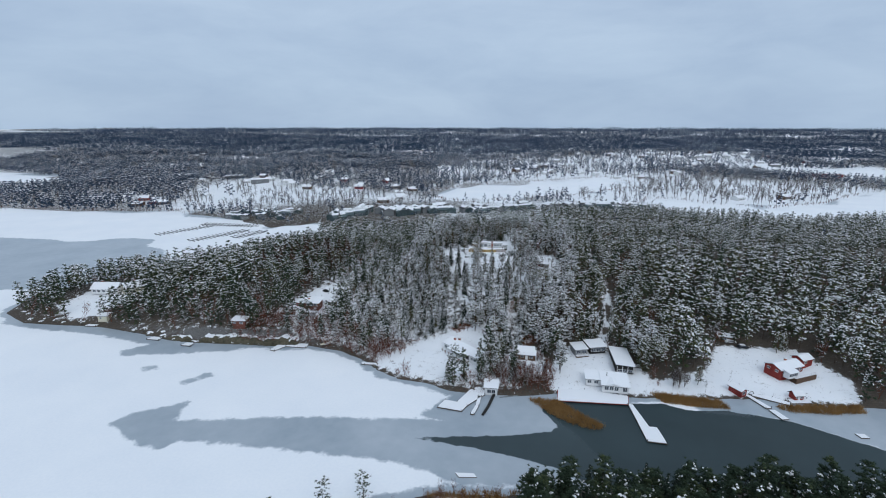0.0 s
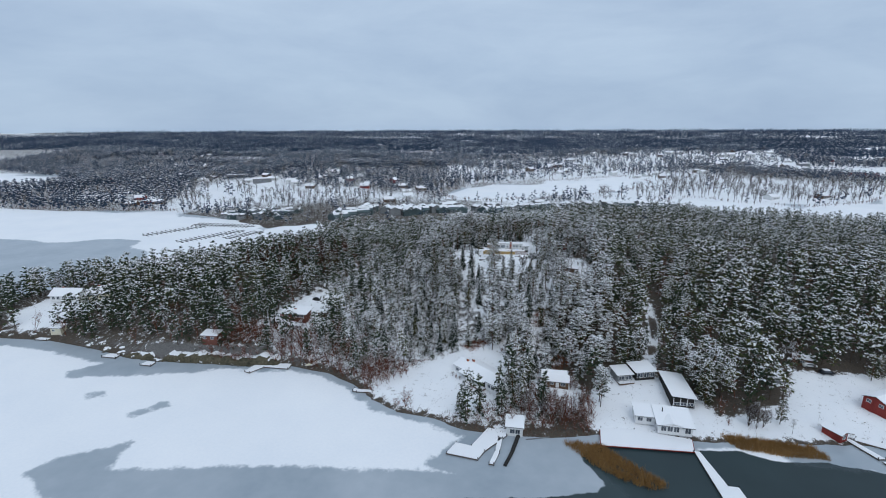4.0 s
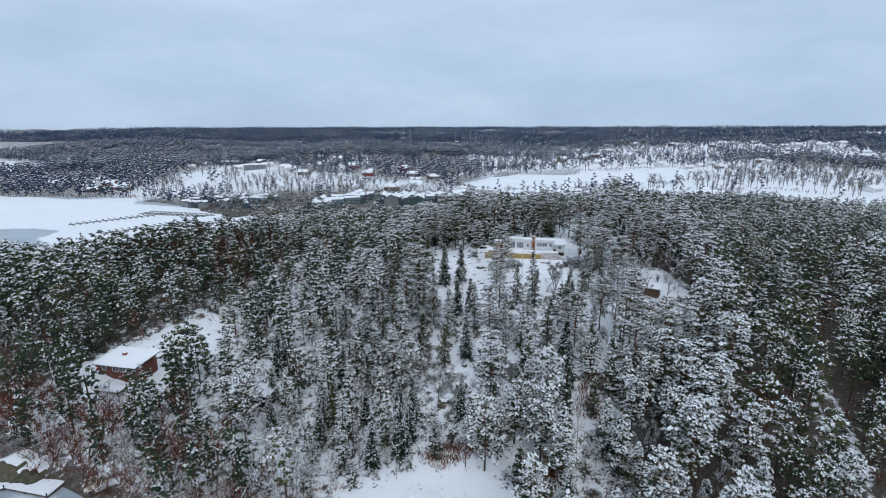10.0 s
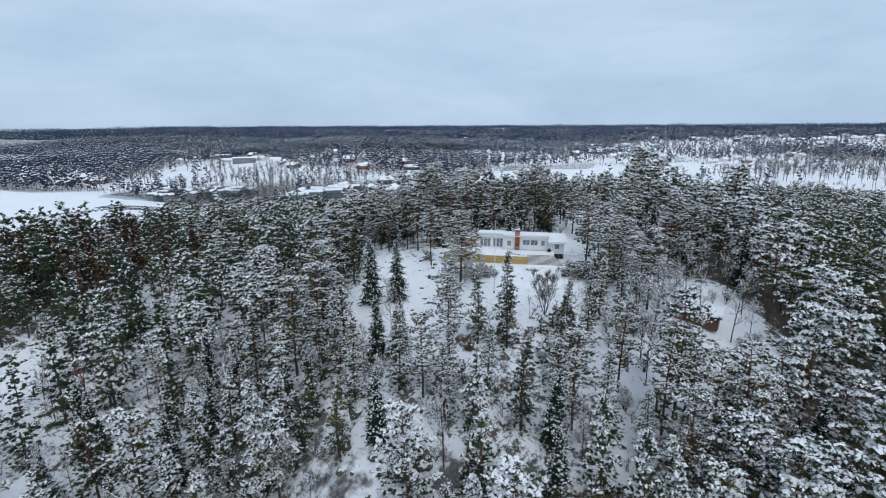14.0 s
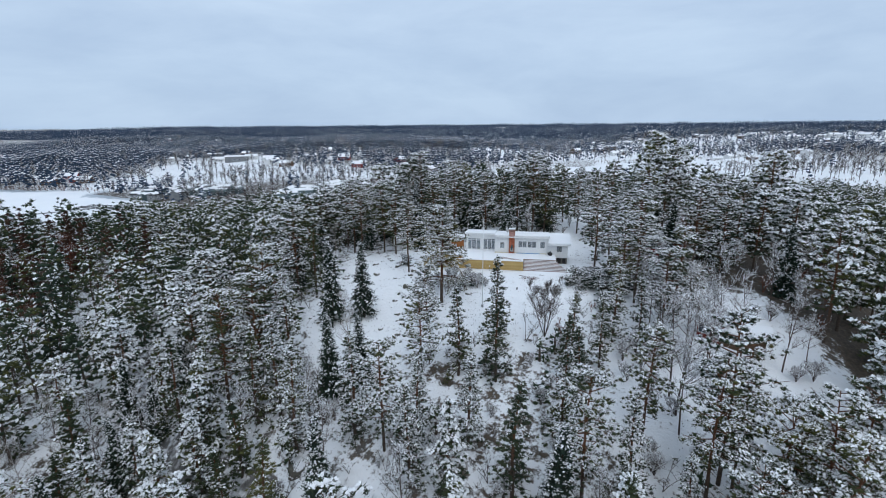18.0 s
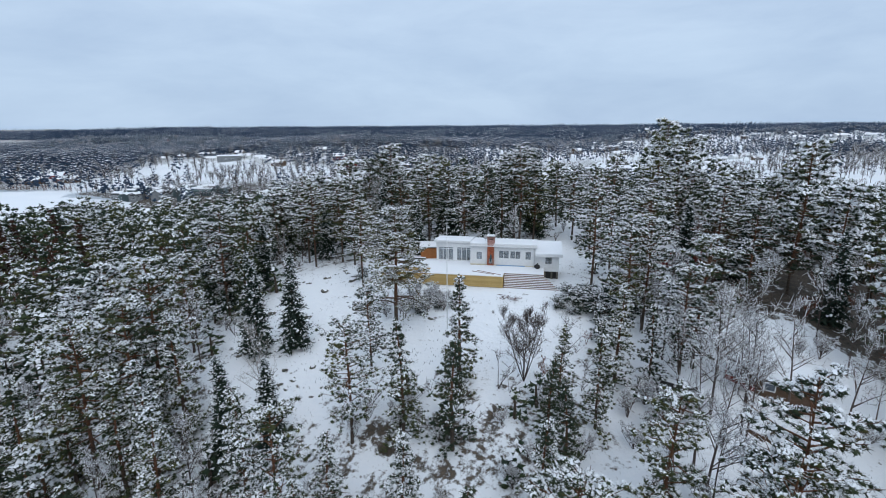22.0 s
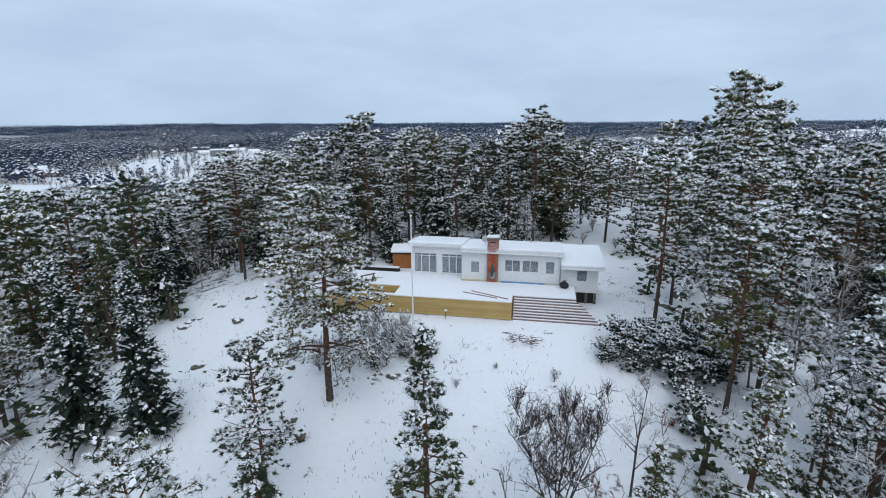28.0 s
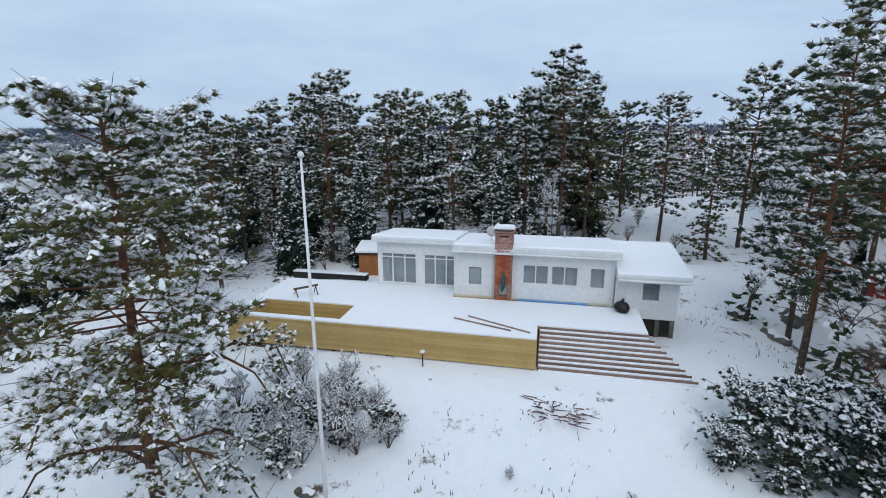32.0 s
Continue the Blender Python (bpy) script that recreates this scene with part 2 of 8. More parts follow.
def ground_material():
    m, nt, b = material("snowy_ground", 0.75, 0.0, 0.25)
    big, mid, fine = noise_node(nt, 0.05, 5.0), noise_node(nt, 0.55, 6.0, rough=0.62), noise_node(nt, 2.6, 6.0, rough=0.65)
    snow = ramp_node(nt, math_node(nt, "ADD", math_node(nt, "MULTIPLY", big, 0.5), math_node(nt, "MULTIPLY", fine, 0.5)), [(0.3, (0.76, 0.785, 0.82)), (0.7, (0.86, 0.865, 0.875))])
    litter_shade = ramp_node(nt, fine, [(0.3, (0.028, 0.025, 0.022)), (0.5, (0.07, 0.057, 0.045)), (0.72, (0.14, 0.108, 0.078))])
    rock = ramp_node(nt, fine, [(0.3, (0.055, 0.055, 0.057)), (0.7, (0.21, 0.20, 0.19))])
    up = nt.nodes.new("ShaderNodeSeparateXYZ")
    nt.links.new(nt.nodes.new("ShaderNodeNewGeometry").outputs["Normal"], up.inputs[0])
    steep = math_node(nt, "SUBTRACT", math_node(nt, "ADD", 1.02, math_node(nt, "MULTIPLY", math_node(nt, "SUBTRACT", mid, 0.5), 0.35)), up.outputs["Z"])
    mask_rock = step_node(nt, steep, 0.15, 0.24)
    # heather and litter that show through the snow; under dense woods also painted shade
    lit = math_node(nt, "ADD", math_node(nt, "ADD", math_node(nt, "MULTIPLY", mid, 0.62), math_node(nt, "MULTIPLY", fine, 0.45)), math_node(nt, "MULTIPLY", attr_node(nt, "litter_shade"), 0.24))
    mask_lit = step_node(nt, lit, 0.66, 0.76)
    col = mix_node(nt, mask_lit, snow, litter_shade)
    col = mix_node(nt, mask_rock, col, rock)
    track = attr_node(nt, "track")
    col = mix_node(nt, step_node(nt, math_node(nt, "ADD", track, math_node(nt, "MULTIPLY", math_node(nt, "SUBTRACT", fine, 0.5), 0.9)), 0.45, 0.75), col, litter_shade)
    nt.links.new(col, b.inputs["Base Color"])
    bump_node(nt, b, math_node(nt, "ADD", mid, math_node(nt, "MULTIPLY", fine, 0.4)), 0.6, 0.25)
    return m


def ice_material():
    m, nt, b = material("lake_ice", 0.4, 0.0, 0.4)
    big, mid, fine = noise_node(nt, 0.035, 4.0), noise_node(nt, 0.22, 5.0), noise_node(nt, 1.2, 5.0)
    wob = math_node(nt, "ADD", math_node(nt, "MULTIPLY", math_node(nt, "SUBTRACT", mid, 0.5), 5.0), math_node(nt, "MULTIPLY", math_node(nt, "SUBTRACT", fine, 0.5), 1.6))
    snow_f = step_node(nt, math_node(nt, "ADD", attr_node(nt, "snow_edge"), wob), -0.7, 0.9)
    wob2 = math_node(nt, "MULTIPLY", math_node(nt, "SUBTRACT", mid, 0.5), 2.4)
    open_f = step_node(nt, math_node(nt, "ADD", attr_node(nt, "open_edge"), wob2), -0.25, 0.25)
    snow = ramp_node(nt, math_node(nt, "ADD", math_node(nt, "MULTIPLY", big, 0.6), math_node(nt, "MULTIPLY", fine, 0.4)), [(0.3, (0.77, 0.795, 0.83)), (0.7, (0.87, 0.875, 0.885))])
    wet = ramp_node(nt, math_node(nt, "ADD", math_node(nt, "MULTIPLY", big, 0.7), math_node(nt, "MULTIPLY", mid, 0.3)), [(0.3, (0.27, 0.32, 0.365)), (0.7, (0.42, 0.46, 0.50))])
    water = ramp_node(nt, big, [(0.3, (0.010, 0.024, 0.028)), (0.7, (0.022, 0.042, 0.047))])
    col = mix_node(nt, snow_f, wet, snow)
    col = mix_node(nt, open_f, col, water)
    nt.links.new(col, b.inputs["Base Color"])
    r = math_node(nt, "ADD", math_node(nt, "MULTIPLY", snow_f, 0.4), 0.3)
    r = math_node(nt, "SUBTRACT", r, math_node(nt, "MULTIPLY", open_f, 0.2), True)
    nt.links.new(r, b.inputs["Roughness"])
    bump_node(nt, b, math_node(nt, "ADD", fine, mid), 0.12, 0.05)
    return m


GROUND_MAT, ICE_MAT = ground_material(), ice_material()

# ---- helpers for meshes ----


def mesh_arrays(name, verts, faces, mats=(), smooth=False, attrs=None, face_mats=None):
    """A mesh from numpy arrays; faces is (n, 3) or (n, 4)."""
    me = bpy.data.meshes.new(name)
    verts, faces = np.asarray(verts, np.float32), np.asarray(faces, np.int32)
    k = faces.shape[1]
    me.vertices.add(len(verts))
    me.vertices.foreach_set("co", verts.ravel())
    me.loops.add(faces.size)
    me.loops.foreach_set("vertex_index", faces.ravel())
    me.polygons.add(len(faces))
    me.polygons.foreach_set("loop_start", np.arange(len(faces), dtype=np.int32) * k)
    if smooth:
        me.polygons.foreach_set("use_smooth", np.ones(len(faces), bool))
    for m in mats:
        me.materials.append(m)
    if face_mats is not None:
        me.polygons.foreach_set("material_index", np.asarray(face_mats, np.int32))
    for key, vals in (attrs or {}).items():
        me.attributes.new(key, "FLOAT", "POINT").data.foreach_set("value", np.asarray(vals, np.float32))
    me.update(calc_edges=True)
    me.validate()
    return me


def thing(name, at, rz=0.0, label="", category="", group=""):
    ob = new(name)
    ob.empty_display_size = 0.3
    ob.matrix_basis = pose(*at, 0, 0, rz)
    return tagged(ob, label, category, group)


def part(name, bm, mat, parent=None, label="", smooth=False):
    me = bpy.data.meshes.new(name)
    bm.to_mesh(me)
    bm.free()
    me.materials.append(mat)
    if smooth:
        me.polygons.foreach_set("use_smooth", np.ones(len(me.polygons), bool))
    ob = new(name, me)
    ob.parent = parent
    return tagged(ob, label)


def part_mesh(name, me, parent, m=None, label=""):
    ob = new(name, me)
    ob.parent = parent
    if m is not None:
        ob.matrix_basis = m
    return tagged(ob, label)


def add_box(bm, x0, x1, y0, y1, z0, z1, bevel=0.0):
    v = [bm.verts.new(p) for p in ((x0, y0, z0), (x1, y0, z0), (x1, y1, z0), (x0, y1, z0), (x0, y0, z1), (x1, y0, z1), (x1, y1, z1), (x0, y1, z1))]
    fs = [bm.faces.new([v[i] for i in q]) for q in ((3, 2, 1, 0), (4, 5, 6, 7), (0, 1, 5, 4), (1, 2, 6, 5), (2, 3, 7, 6), (3, 0, 4, 7))]
    if bevel:
        es = list({e for f in fs for e in f.edges})
        bmesh.ops.bevel(bm, geom=es, offset=bevel, segments=1, affect="EDGES")
    return bm


def box(x0, x1, y0, y1, z0, z1, bevel=0.0):
    return add_box(bmesh.new(), x0, x1, y0, y1, z0, z1, bevel)


def prism(points, y0, y1):
    """A profile in x and z, drawn out along y."""
    bm = bmesh.new()
    a = [bm.verts.new((x, y0, z)) for x, z in points]
    c = [bm.verts.new((x, y1, z)) for x, z in points]
    n = len(points)
    bm.faces.new(a)
    bm.faces.new(c[::-1])
    for i in range(n):
        bm.faces.new((a[i], c[i], c[(i + 1) % n], a[(i + 1) % n]))
    bmesh.ops.recalc_face_normals(bm, faces=bm.faces[:])
    return bm


def slab(points, z0, z1, bevel=0.0):
    """A flat plate over a polygon of x and y."""
    bm = bmesh.new()
    a = [bm.verts.new((x, y, z0)) for x, y in points]
    c = [bm.verts.new((x, y, z1)) for x, y in points]
    n = len(points)
    bm.faces.new(a)
    bm.faces.new(c)
    for i in range(n):
        bm.faces.new((a[i], a[(i + 1) % n], c[(i + 1) % n], c[i]))
    bmesh.ops.recalc_face_normals(bm, faces=bm.faces[:])
    if bevel:
        bmesh.ops.bevel(bm, geom=[e for e in bm.edges if abs(e.verts[0].co.z - z1) < 1e-4 and abs(e.verts[1].co.z - z1) < 1e-4], offset=bevel, segments=2, affect="EDGES")
    return bm


def tube(points, radii, sides=8):
    bm = bmesh.new()
    rings = []
    for i, p in enumerate(points):
        p = Vector(p)
        d = (Vector(points[min(i + 1, len(points) - 1)]) - Vector(points[max(i - 1, 0)])).normalized()
        s = d.cross(Vector((0.3, 0.9, 0.2))).normalized()
        u = d.cross(s)
        rings.append([bm.verts.new(p + radii[i] * (math.cos(a) * s + math.sin(a) * u)) for a in (2 * math.pi * k / sides for k in range(sides))])
    for a, c in zip(rings, rings[1:]):
        for k in range(sides):
            bm.faces.new((a[k], a[(k + 1) % sides], c[(k + 1) % sides], c[k]))
    bm.faces.new(rings[-1])
    bm.faces.new(rings[0][::-1])
    bmesh.ops.recalc_face_normals(bm, faces=bm.faces[:])
    return bm


# ---- the ground and the water ----
NORTH_SHORE = [(420, 262), (300, 246), (200, 222), (156, 214), (137, 213), (113, 207), (97, 203), (71, 199), (59, 194), (42, 191), (33, 191), (25, 194), (14, 194), (4, 198), (-6, 205), (-17, 209), (-32, 210), (-46, 206), (-60, 204), (-75, 201), (-92, 199), (-111, 201), (-137, 202), (-154, 199), (-174, 196), (-196, 203), (-207, 222), (-195, 256), (-170, 284), (-150, 308)]
OUTER_SHORE = [(-133, 345), (-120, 372), (-125, 410), (-159, 442), (-190, 415), (-215, 425), (-250, 440), (-292, 445), (-339, 458), (-435, 432), (-524, 421), (-640, 420), (-700, 470), (-683, 522), (-673, 589), (-815, 692), (-1400, 800), (-3200, 900), (-3200, -1900), (-120, -1900), (-30, 40), (5, 118), (22, 131), (44, 144), (60, 147), (75, 154), (90, 157), (120, 166), (165, 174), (250, 186), (420, 215)]
SEA = NORTH_SHORE + OUTER_SHORE
LAKE = [(-112, 655), (-105, 690), (-87, 745), (-20, 805), (45, 858), (122, 933), (150, 880), (160, 800), (120, 762), (60, 680), (0, 640), (-43, 612), (-80, 620)]
CHANNEL = [(150, 640), (165, 690), (185, 690), (233, 658), (284, 648), (360, 700), (446, 808), (700, 1000), (760, 960), (520, 690), (380, 600), (268, 560), (200, 580)]


def inside(px, py, poly):
    px, py = np.asarray(px, float), np.asarray(py, float)
    r = np.zeros(px.shape, bool)
    for (x0, y0), (x1, y1) in zip(poly, poly[1:] + poly[:1]):
        if y0 != y1:
            r ^= ((y0 > py) != (y1 > py)) & (px < (x1 - x0) * (py - y0) / (y1 - y0) + x0)
    return r


def edge_distance(px, py, poly, closed=True):
    """Signed metres to the edge of a polygon, plus inside."""
    px, py = np.asarray(px, float), np.asarray(py, float)
    d = np.full(px.shape, 1e9)
    for (x0, y0), (x1, y1) in (zip(poly, poly[1:] + poly[:1]) if closed else zip(poly, poly[1:])):
        dx, dy = x1 - x0, y1 - y0
        u = np.clip(((px - x0) * dx + (py - y0) * dy) / max(dx * dx + dy * dy, 1e-9), 0, 1)
        d = np.minimum(d, (px - x0 - u * dx) ** 2 + (py - y0 - u * dy) ** 2)
    d = np.sqrt(d)
    return np.where(inside(px, py, poly), d, -d) if closed else d


def waves(x, y, seed, size):
    """Soft noise between -1 and 1."""
    r = np.random.RandomState(seed)
    v = 0
    for k in range(7):
        a, f, p = r.uniform(0, 6.28), r.uniform(0.5, 1.9) / size, r.uniform(0, 6.28)
        v = v + np.sin((x * np.cos(a) + y * np.sin(a)) * f * 6.28 + p + 1.3 * np.sin((x * np.sin(a) - y * np.cos(a)) * f * 4.1 + p))
    return v / 4.2


def smooth(a, lo, hi):
    u = np.clip((a - lo) / (hi - lo), 0, 1)
    return u * u * (3 - 2 * u)


def shore_distance(x, y):
    """Metres inland from the nearest water; minus on the water."""
    x, y = np.asarray(x, float), np.asarray(y, float)
    wob = 1.1 * waves(x, y, 5, 14) + 0.5 * waves(x, y, 6, 5)
    d = -edge_distance(x, y, SEA)
    for p in (LAKE, CHANNEL):
        d = np.minimum(d, -edge_distance(x, y, p))
    return d + wob * np.clip(np.abs(d), 0, 4) / 4


def height(x, y):
    """The ground's height."""
    x, y = np.asarray(x, float), np.asarray(y, float)
    d = shore_distance(x, y)
    tip = np.interp(d, [0, 3, 10, 30, 60], [0, 1.2, 3.6, 6, 7])
    left = np.interp(d, [0, 2.5, 6, 20, 40, 70, 150], [0, 1.6, 4, 7, 9.5, 14, 17])
    mid = np.interp(d, [0, 3, 27, 43, 59, 78, 92, 130, 200], [0, 0.8, 2.3, 6.5, 13.5, 21.6, 25.3, 26.6, 26.6])
    right = np.interp(d, [0, 4, 30, 50, 80, 120, 200], [0, 0.6, 2.8, 6.5, 13, 19, 20])
    h = tip + (left - tip) * smooth(x, -145, -95)
    h = h + (mid - h) * smooth(x, -32, 12)
    h = h + (right - h) * smooth(x, 58, 95)
    # the ridge falls off to the north
    north = np.interp(x, [-60, -30, 20, 60, 130, 240], [285, 300, 332, 345, 372, 372])
    h = h * (1 - 0.72 * smooth(y - north, 0, 85) * smooth(d, 5, 40))
    # land away from the peninsula: low shores and wooded hills
    r = np.hypot(x - 60, y - 100)
    hills = 8 + 9 * waves(x, y, 11, 420) + 4 * waves(x, y, 12, 130)
    hills = hills + 22 * np.exp(-((x - 190) / 230) ** 2 - ((y - 1240) / 250) ** 2) + 16 * np.exp(-((x + 330) / 190) ** 2 - ((y - 760) / 150) ** 2)
    hills = np.maximum(hills, 2.5) * np.interp(d, [0, 12, 120, 400], [0, 0.16, 0.6, 1]) + 30 * smooth(r, 2300, 4950)
    far = smooth(y + 0.10 * np.abs(x), 400, 470) + smooth(-y, -150, -100) + smooth(np.abs(x - 20), 330, 430)
    h = h + (hills - h) * np.clip(far, 0, 1)
    near = np.clip(1 - (r - 300) / 150, 0, 1)
    h = h + near * smooth(d, 3, 20) * (0.45 * waves(x, y, 21, 17) + 0.22 * waves(x, y, 22, 5.5))
    # rock face on the left shore
    h = h + 1.6 * smooth(d, 2.0, 4.0) * smooth(-x, 38, 46) * smooth(x, -92, -84) * (1 + 0.5 * waves(x, y, 31, 6)) * near
    # the shoulder of rock in front of the villa, and the level yard under it
    shoulder = 25.6 - 0.2 * np.maximum(0, 286 - y) - 0.08 * np.maximum(0, 20 - x) - 0.13 * np.maximum(0, x - 38) + 0.3 * waves(x, y, 23, 7)
    w = smooth(y, 236, 270) * smooth(x, -16, 13) * (1 - smooth(x, 48, 68)) * (1 - smooth(y, 296, 306))
    h = h + (shoulder - h) * w
    h = h + 2.2 * np.exp(-((x - 44) / 9) ** 2 - ((y - 320) / 11) ** 2)
    pad = smooth(-np.maximum(np.hypot((x - 31) / 14.0, (y - 291) / 7.0), 0), -1.25, -0.8)
    h = h + (25.68 - h) * pad
    return np.where(d < 0, np.maximum(d * 0.5, -2.0), h)


def spread(fine0, fine1, step, lo, hi, grow=1.16):
    a = list(np.arange(fine0, fine1 + 0.01, step))
    s = step
    while a[-1] < hi:
        s = min(s * grow, 160)
        a.append(a[-1] + s)
    s = step
    b = []
    v = fine0
    while v > lo:
        s = min(s * grow, 160)
        v -= s
        b.append(v)
    return np.array(b[::-1] + a)


def grid_mesh(name, xs, ys, zf, mats, attrs=None):
    gx, gy = np.meshgrid(xs, ys)
    v = np.stack([gx.ravel(), gy.ravel(), zf(gx.ravel(), gy.ravel())], 1)
    n, m = len(xs), len(ys)
    i = (np.arange(m - 1)[:, None] * n + np.arange(n - 1)[None]).ravel()
    f = np.stack([i, i + 1, i + n + 1, i + n], 1)
    return mesh_arrays(name, v, f, mats, True, {k: a(v[:, 0], v[:, 1]) for k, a in (attrs or {}).items()})


ROAD = [(85.5, 226), (87.0, 236), (90.5, 254), (90.9, 264), (89, 280), (86, 300), (80, 325)]
DRIVE = [(33, 231), (39, 234), (44.5, 239), (50, 247), (51.5, 262), (52, 275), (50, 283)]
VILLA_YARD = [(9, 277), (7, 288), (15, 293), (22, 299), (42, 299), (45, 293), (44, 285), (43, 279), (38, 273), (31, 268), (23, 264), (14, 265), (10, 271)]
BAY_LAWN = [(-2, 196), (6, 211), (17, 223), (29, 232), (41, 229), (42, 214), (40, 203), (28, 194), (12, 195)]
EAST_LAWN = [(70, 195), (68, 214), (74, 231), (95, 231), (104, 214), (124, 226), (132, 246), (160, 250), (172, 232), (168, 216), (136, 211), (98, 200)]
CABIN_LAWN = [(-54, 224), (-51, 236), (-45, 252), (-37, 256), (-33, 246), (-33, 231), (-40, 223)]
POINT_LAWN = [(-168, 210), (-169, 226), (-158, 236), (-145, 236), (-142, 226), (-146, 208), (-154, 204)]
HUT_YARD = [(47, 264), (47, 284), (51, 290), (58, 292), (67, 289), (70, 280), (67, 268), (58, 263)]
BACK_SLOPE = [(35, 303), (36, 318), (41, 325), (46, 320), (45.5, 306), (46, 298)]
COTTAGE_YARD = [(52, 211), (53, 223), (61, 225), (66, 217), (70, 212), (62, 207)]
ROCKY_GAP = [(22, 243), (23, 251), (29, 253), (32, 247), (28, 242)]
CLEARINGS = [VILLA_YARD, BAY_LAWN, EAST_LAWN, CABIN_LAWN, POINT_LAWN, HUT_YARD, BACK_SLOPE, COTTAGE_YARD, ROCKY_GAP]


def open_ground(x, y):
    """Metres into a clearing, plus inside."""
    v = np.full(np.shape(x), -1e9)
    for c in CLEARINGS:
        v = np.maximum(v, edge_distance(x, y, c))
    v = np.maximum(v, 1.3 - edge_distance(x, y, ROAD, False))
    return np.maximum(v, 0.5 - edge_distance(x, y, DRIVE, False))


# the open land across the water: snowy slope, parks with bare trees, village, fields, rocky knoll
SLOPE_FAR = [(-352, 462), (-262, 498), (-300, 600), (-345, 660), (-450, 630), (-400, 545)]
MARINA_PARK = [(-262, 498), (-236, 434), (-160, 446), (-100, 500), (-72, 600), (-130, 640), (-300, 600)]
VILLAGE = [(-160, 430), (-51, 492), (9, 525), (65, 552), (150, 590), (150, 640), (64, 620), (-31, 596), (-82, 612), (-110, 500)]
EAST_PARK = [(158, 720), (190, 620), (298, 634), (452, 775), (500, 880), (400, 880), (275, 890), (185, 790)]
FIELDS = [[(346, 1064), (499, 969), (640, 1000), (661, 1188), (374, 1110)], [(265, 1324), (553, 1449), (614, 1759), (364, 1622)]]
LAKE_HEAD = [(60, 640), (150, 590), (190, 620), (160, 720), (185, 790), (275, 890), (165, 960), (122, 940)]
KNOLL = [(-140, 800), (41, 850), (150, 960), (120, 1220), (-100, 1240), (-230, 1100)]
SUBURB = [(150, 960), (400, 1110), (480, 1300), (300, 1400), (120, 1220)]
OPEN_FAR = [SLOPE_FAR, LAKE_HEAD, MARINA_PARK, VILLAGE, EAST_PARK, *FIELDS, KNOLL, SUBURB]


def far_open(x, y):
    v = np.full(np.shape(x), -1e9)
    for c in OPEN_FAR:
        v = np.maximum(v, edge_distance(x, y, c))
    return v


def litter_shade(x, y):
    d = shore_distance(x, y)
    o = open_ground(x, y)
    near = smooth(-np.hypot(x - 20, y - 260), -420, -300)
    woods = smooth(waves(x, y, 81, 230) + 0.55 * waves(x, y, 82, 70), -0.8, -0.5) * (1 - smooth(far_open(x, y), -20, 20))
    # Dense woods get extra litter, which also stands for the shade on their floor.
    dense = smooth(x, 50, 70) + 0.5 * smooth(-x, 40, 60)
    f = (0.2 + (0.42 + 0.85 * np.clip(dense, 0, 1)) * smooth(-o, -1.0, 3.0)) * near + (0.10 + 0.72 * woods) * (1 - near)
    return np.clip(f + 1.0 * smooth(-d, -3.5, -0.5) * (d > -2) * near, 0, 1.3)


def track(x, y):
    dr = edge_distance(x, y, ROAD, False)
    return smooth(-np.abs(dr - 0.9), -0.9, -0.3) * smooth(y, 226, 236) * 0.8


GX, GY = spread(-212, 236, 2.0, -5300, 5300), spread(118, 332, 2.0, -1900, 5300)
ground = new("ground", grid_mesh("ground", GX, GY, height, [GROUND_MAT], {"litter_shade": litter_shade, "track": track}))
tagged(ground, "snow-covered rocky ground with heather showing through", "ground", kind="structure")

GREY_ICE = [(-64, 145), (-62, 150), (-49, 162), (-45, 151), (-10, 163), (12, 168), (37, 174), (33, 181), (52, 184), (75, 180), (90, 160), (74, 157), (70, 153), (50, 148), (29, 152), (-14, 147), (-36, 144), (-39, 139), (-48, 139)]
WEST_ICE = [(-190, 193), (-176, 198), (-137, 206), (-94, 202), (-61, 204), (-58, 199), (-66, 195), (-100, 182), (-104, 186), (-98, 193), (-120, 195), (-136, 195), (-160, 193)]
BAY_ICE = [(-700, 300), (-369, 322), (-339, 327), (-310, 322), (-285, 346), (-257, 352), (-240, 330), (-215, 320), (-180, 290), (-200, 240), (-260, 220), (-700, 200)]
EAST_ICE = [(118, 200), (141, 203), (163, 193), (280, 200), (420, 215), (420, 270), (156, 216), (129, 213), (112, 208)]
ICE_PATCH = [(28, 174), (40, 196), (70, 200), (73, 180), (58, 171)]
ICE_PATCH_B = [(-84, 176), (-80, 179), (-77, 177), (-81, 174)]
ICE_PATCH_C = [(-62, 172), (-59, 176), (-56, 174), (-60, 170)]
ICE_PATCH_D = [(-59, 176), (-56, 180), (-53, 178), (-56, 175)]
ICE_PATCH_E = [(-900, 560), (-760, 600), (-690, 560), (-700, 500), (-900, 480)]
WET = [GREY_ICE, WEST_ICE, BAY_ICE, EAST_ICE, ICE_PATCH, ICE_PATCH_B, ICE_PATCH_C, ICE_PATCH_D, ICE_PATCH_E]
OPEN = [(30, 163), (58, 171.5), (70, 177), (72, 180), (66, 188), (71, 196), (94, 199), (106, 202), (112, 200), (125, 203), (143, 202), (163, 193), (230, 196), (420, 205), (420, 214), (250, 188), (165, 176), (120, 166), (92, 156), (82, 156), (74, 160.5), (54, 163)]


def snow_edge(x, y):
    v = np.full(np.shape(x), -1e9)
    for p in WET:
        v = np.maximum(v, edge_distance(x, y, p))
    shore = shore_distance(x, y)
    v = np.maximum(v, 2.6 + np.minimum(shore, 0) + 0 * v)
    return np.clip(-v, -8, 8)


